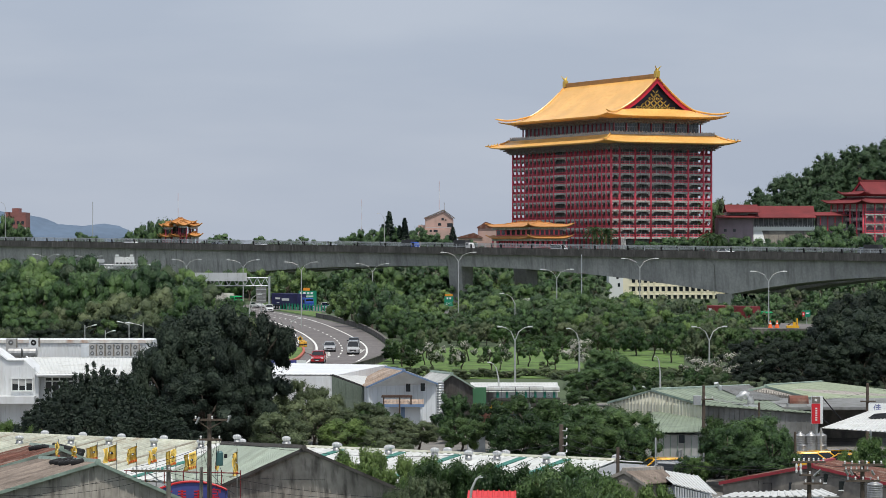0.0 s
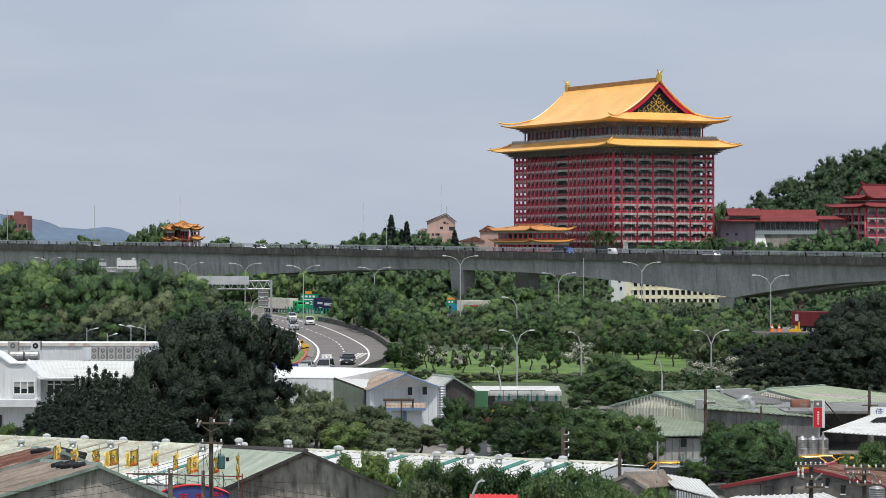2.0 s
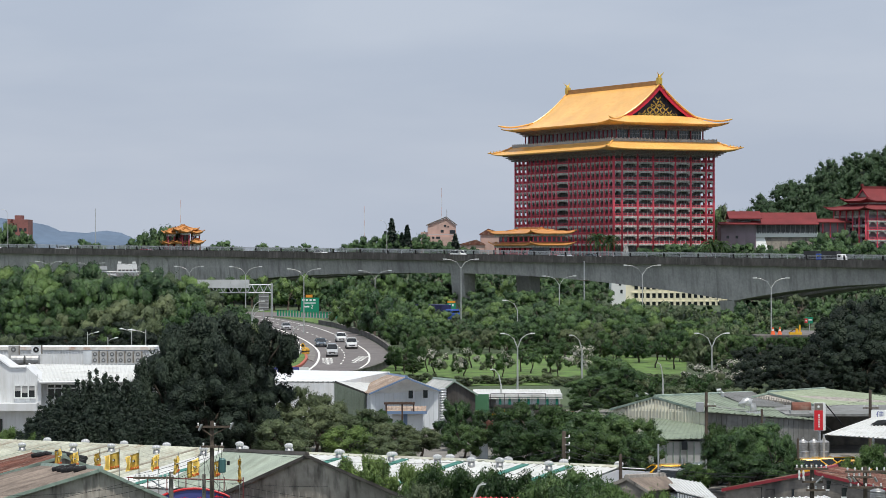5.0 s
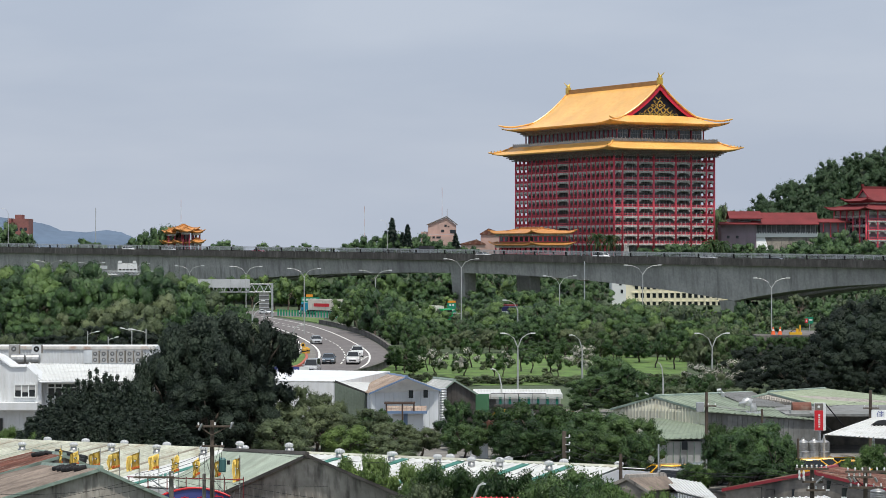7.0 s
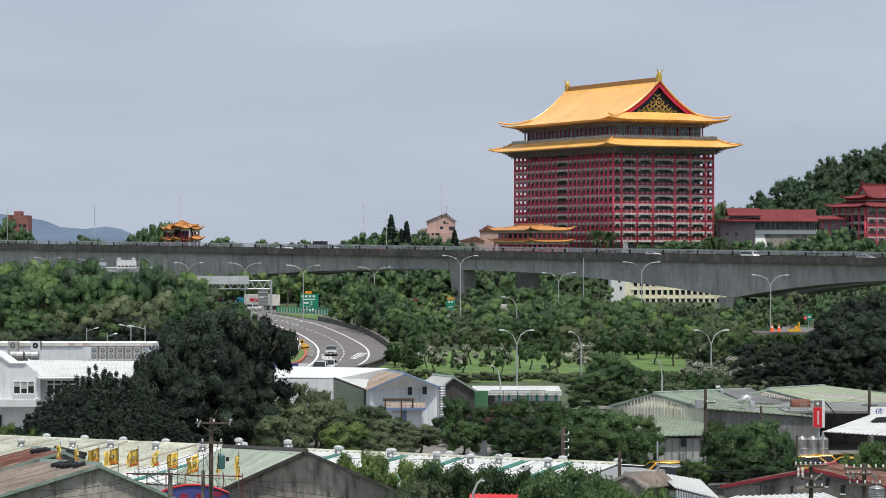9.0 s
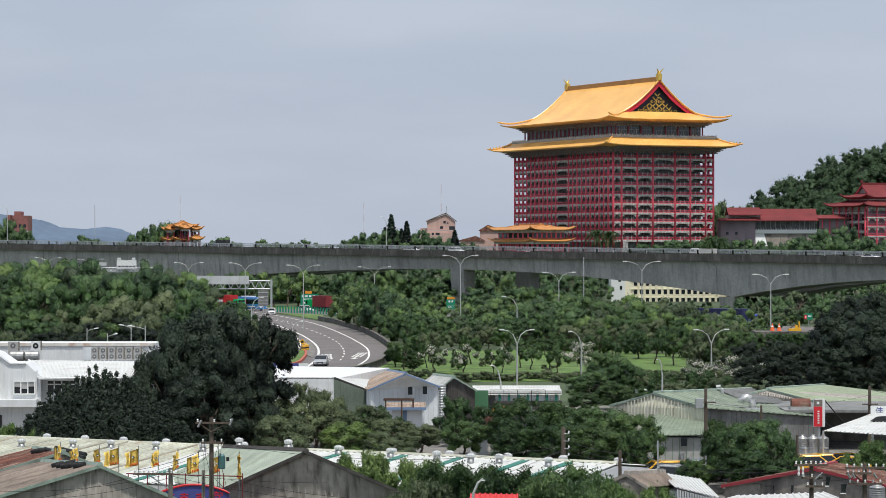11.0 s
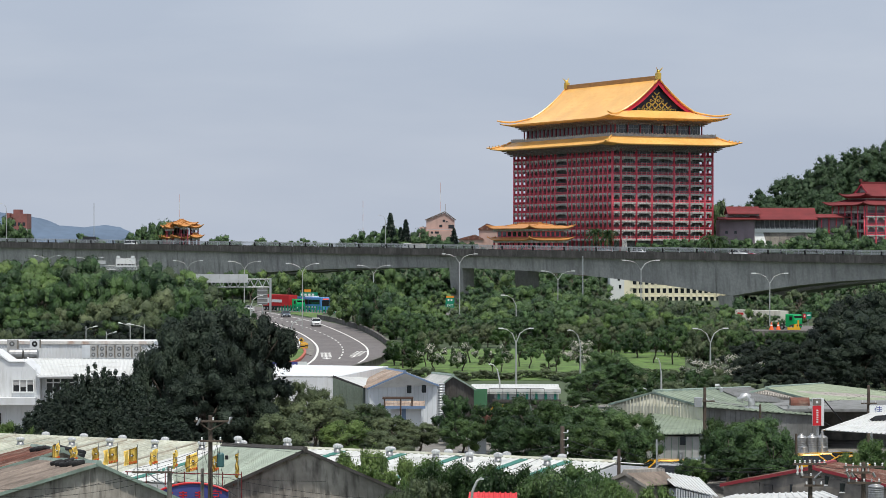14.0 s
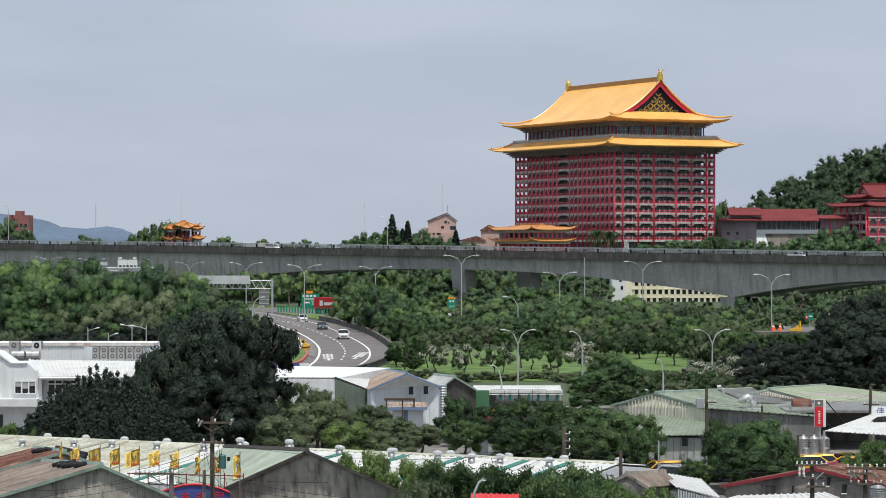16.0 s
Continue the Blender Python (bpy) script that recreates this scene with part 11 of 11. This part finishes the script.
    drive(v7, [(0, -235.79, 936.11, 17.75, -134.4), (1, -235.79, 936.11, 17.75, -134.4), (2, -218.37, 919.08, 17.51, -134.4), (3, -194.21, 895.47, 17.17, -134.4), (4, -170.05, 871.85, 16.83, -134.4), (5, -145.89, 848.23, 16.49, -134.4), (6, -121.73, 824.61, 16.15, -134.4), (7, -96.77, 800.20, 15.80, -134.4), (8, -70.81, 774.83, 15.43, -134.4), (9, -44.95, 749.54, 15.07, -134.4), (10, -20.57, 725.71, 14.73, -134.4), (11, 3.82, 701.87, 14.38, -134.4), (12, 27.50, 678.72, 14.05, -134.4), (13, 50.26, 656.47, 13.73, -134.4), (14, 72.58, 634.65, 13.42, -134.4), (15, 95.71, 612.04, 13.09, -134.4), (16, 119.87, 588.42, 12.75, -134.4)])
    drive(v8, [(0, -183.49, 889.87, 17.05, -134.4), (1, -165.00, 871.80, 16.79, -134.4), (2, -146.52, 853.73, 16.53, -134.4), (3, -128.04, 835.66, 16.27, -134.4), (4, -109.55, 817.59, 16.01, -134.4), (5, -91.07, 799.52, 15.75, -134.4), (6, -72.58, 781.45, 15.49, -134.4), (7, -54.10, 763.39, 15.23, -134.4), (8, -35.62, 745.32, 14.97, -134.4), (9, -16.58, 726.71, 14.70, -134.4), (10, 2.28, 708.27, 14.44, -134.4), (11, 21.15, 689.82, 14.17, -134.4), (12, 39.50, 671.89, 13.92, -134.4), (13, 57.23, 654.55, 13.67, -134.4), (14, 75.29, 636.90, 13.41, -134.4), (15, 93.77, 618.83, 13.15, -134.4), (16, 112.25, 600.76, 12.89, -134.4)])
    drive(v9, [(0, -235.79, 936.11, 17.75, -134.4), (8, -233.26, 933.64, 17.71, -134.4), (9, -210.30, 911.19, 17.39, -134.4), (10, -187.34, 888.74, 17.07, -134.4), (11, -164.38, 866.30, 16.75, -134.4), (12, -141.41, 843.85, 16.42, -134.4), (13, -118.45, 821.40, 16.10, -134.4), (14, -95.47, 798.94, 15.78, -134.4), (15, -72.51, 776.49, 15.46, -134.4), (16, -49.57, 754.06, 15.13, -134.4)])
    drive(v10, [(0, -213.87, 914.68, 17.44, -134.4), (1, -195.20, 896.43, 17.18, -134.4), (2, -176.53, 878.18, 16.92, -134.4), (3, -157.86, 859.93, 16.66, -134.4), (4, -139.19, 841.68, 16.39, -134.4), (5, -120.52, 823.42, 16.13, -134.4), (6, -101.85, 805.17, 15.87, -134.4), (7, -83.18, 786.92, 15.61, -134.4), (8, -64.51, 768.67, 15.34, -134.4), (9, -45.84, 750.42, 15.08, -134.4), (10, -27.17, 732.17, 14.82, -134.4), (11, -8.50, 713.91, 14.56, -134.4), (12, 10.17, 695.66, 14.29, -134.4), (13, 29.36, 676.90, 14.02, -134.4), (14, 49.29, 657.41, 13.74, -134.4), (15, 67.44, 639.68, 13.49, -134.4), (16, 84.85, 622.66, 13.24, -134.4)])
    drive(v11, [(0, 238.32, 499.20, 11.27, 45.6), (4, 238.32, 499.20, 11.27, 45.6), (5, 216.00, 521.02, 11.59, 45.6), (6, 191.14, 545.32, 11.94, 45.6), (7, 166.28, 569.62, 12.29, 45.6), (8, 141.42, 593.92, 12.64, 45.6), (9, 116.56, 618.22, 12.99, 45.6), (10, 91.70, 642.53, 13.33, 45.6), (11, 66.84, 666.83, 13.68, 45.6), (12, 42.52, 690.60, 14.03, 45.6), (13, 17.73, 714.84, 14.37, 45.6), (14, -7.84, 739.84, 14.73, 45.6), (15, -32.76, 764.20, 15.08, 45.6), (16, -57.45, 788.34, 15.43, 45.6)])
    drive(v12, [(0, 238.32, 499.20, 11.27, 45.6), (4, 236.51, 500.96, 11.30, 45.6), (5, 217.12, 519.91, 11.57, 45.6), (6, 197.74, 538.87, 11.84, 45.6), (7, 178.35, 557.82, 12.12, 45.6), (8, 158.96, 576.78, 12.39, 45.6), (9, 139.57, 595.73, 12.66, 45.6), (10, 120.18, 614.69, 12.93, 45.6), (11, 100.79, 633.64, 13.21, 45.6), (12, 81.57, 652.43, 13.48, 45.6), (13, 62.33, 671.24, 13.75, 45.6), (14, 42.76, 690.37, 14.02, 45.6), (15, 23.23, 709.46, 14.30, 45.6), (16, 3.84, 728.42, 14.57, 45.6)])
    drive(v13, [(0, 104.21, 630.30, 13.16, 45.6), (1, 88.55, 645.60, 13.38, 45.6), (2, 72.89, 660.91, 13.60, 45.6), (3, 57.23, 676.22, 13.82, 45.6), (4, 41.58, 691.53, 14.04, 45.6), (5, 25.92, 706.84, 14.26, 45.6), (6, 10.26, 722.14, 14.48, 45.6), (7, -5.40, 737.45, 14.70, 45.6), (8, -21.06, 752.76, 14.92, 45.6), (9, -36.72, 768.07, 15.14, 45.6), (10, -52.38, 783.37, 15.36, 45.6), (11, -68.03, 798.68, 15.58, 45.6), (12, -83.69, 813.99, 15.80, 45.6), (13, -99.35, 829.30, 16.02, 45.6), (14, -115.01, 844.61, 16.24, 45.6), (15, -130.67, 859.91, 16.46, 45.6), (16, -146.33, 875.22, 16.68, 45.6)])
    drive(v14, [(0, -66.51, 775.51, 15.41, -134.4), (1, -45.47, 754.95, 15.11, -134.4), (2, -24.43, 734.38, 14.81, -134.4), (3, -3.98, 714.38, 14.53, -134.4), (4, 17.64, 693.25, 14.22, -134.4), (5, 38.68, 672.69, 13.93, -134.4), (6, 59.71, 652.12, 13.63, -134.4), (7, 80.75, 631.55, 13.34, -134.4), (8, 101.79, 610.99, 13.04, -134.4), (9, 122.83, 590.42, 12.75, -134.4), (10, 143.86, 569.86, 12.45, -134.4), (11, 164.90, 549.29, 12.15, -134.4), (12, 185.94, 528.73, 11.86, -134.4), (13, 206.97, 508.16, 11.56, -134.4), (14, 227.48, 488.11, 11.27, -134.4), (16, 227.48, 488.11, 11.27, -134.4)])
    drive(v15, [(0, -52.80, 762.11, 15.21, -134.4), (1, -35.83, 745.52, 14.97, -134.4), (2, -18.86, 728.94, 14.74, -134.4), (3, -1.89, 712.35, 14.50, -134.4), (4, 15.07, 695.76, 14.26, -134.4), (5, 32.04, 679.17, 14.02, -134.4), (6, 49.01, 662.58, 13.78, -134.4), (7, 65.98, 646.00, 13.54, -134.4), (8, 82.95, 629.41, 13.31, -134.4), (9, 99.92, 612.82, 13.07, -134.4), (10, 116.88, 596.23, 12.83, -134.4), (11, 133.85, 579.64, 12.59, -134.4), (12, 150.82, 563.06, 12.35, -134.4), (13, 167.79, 546.47, 12.11, -134.4), (14, 184.76, 529.88, 11.87, -134.4), (15, 201.72, 513.29, 11.64, -134.4), (16, 218.69, 496.70, 11.40, -134.4)])
    # flags sway on their poles
    for cloth, x, turn, phase in FLAGS:
        swing = 26 if x == 0 else 38
        walk(cloth, [(t * 0.4, pose(x, 0, 0, 0, 0, turn + swing * math.sin(2.1 * t * 0.4 + phase) + 9 * math.sin(5.3 * t * 0.4 + 2 * phase))) for t in range(41)])


motions()
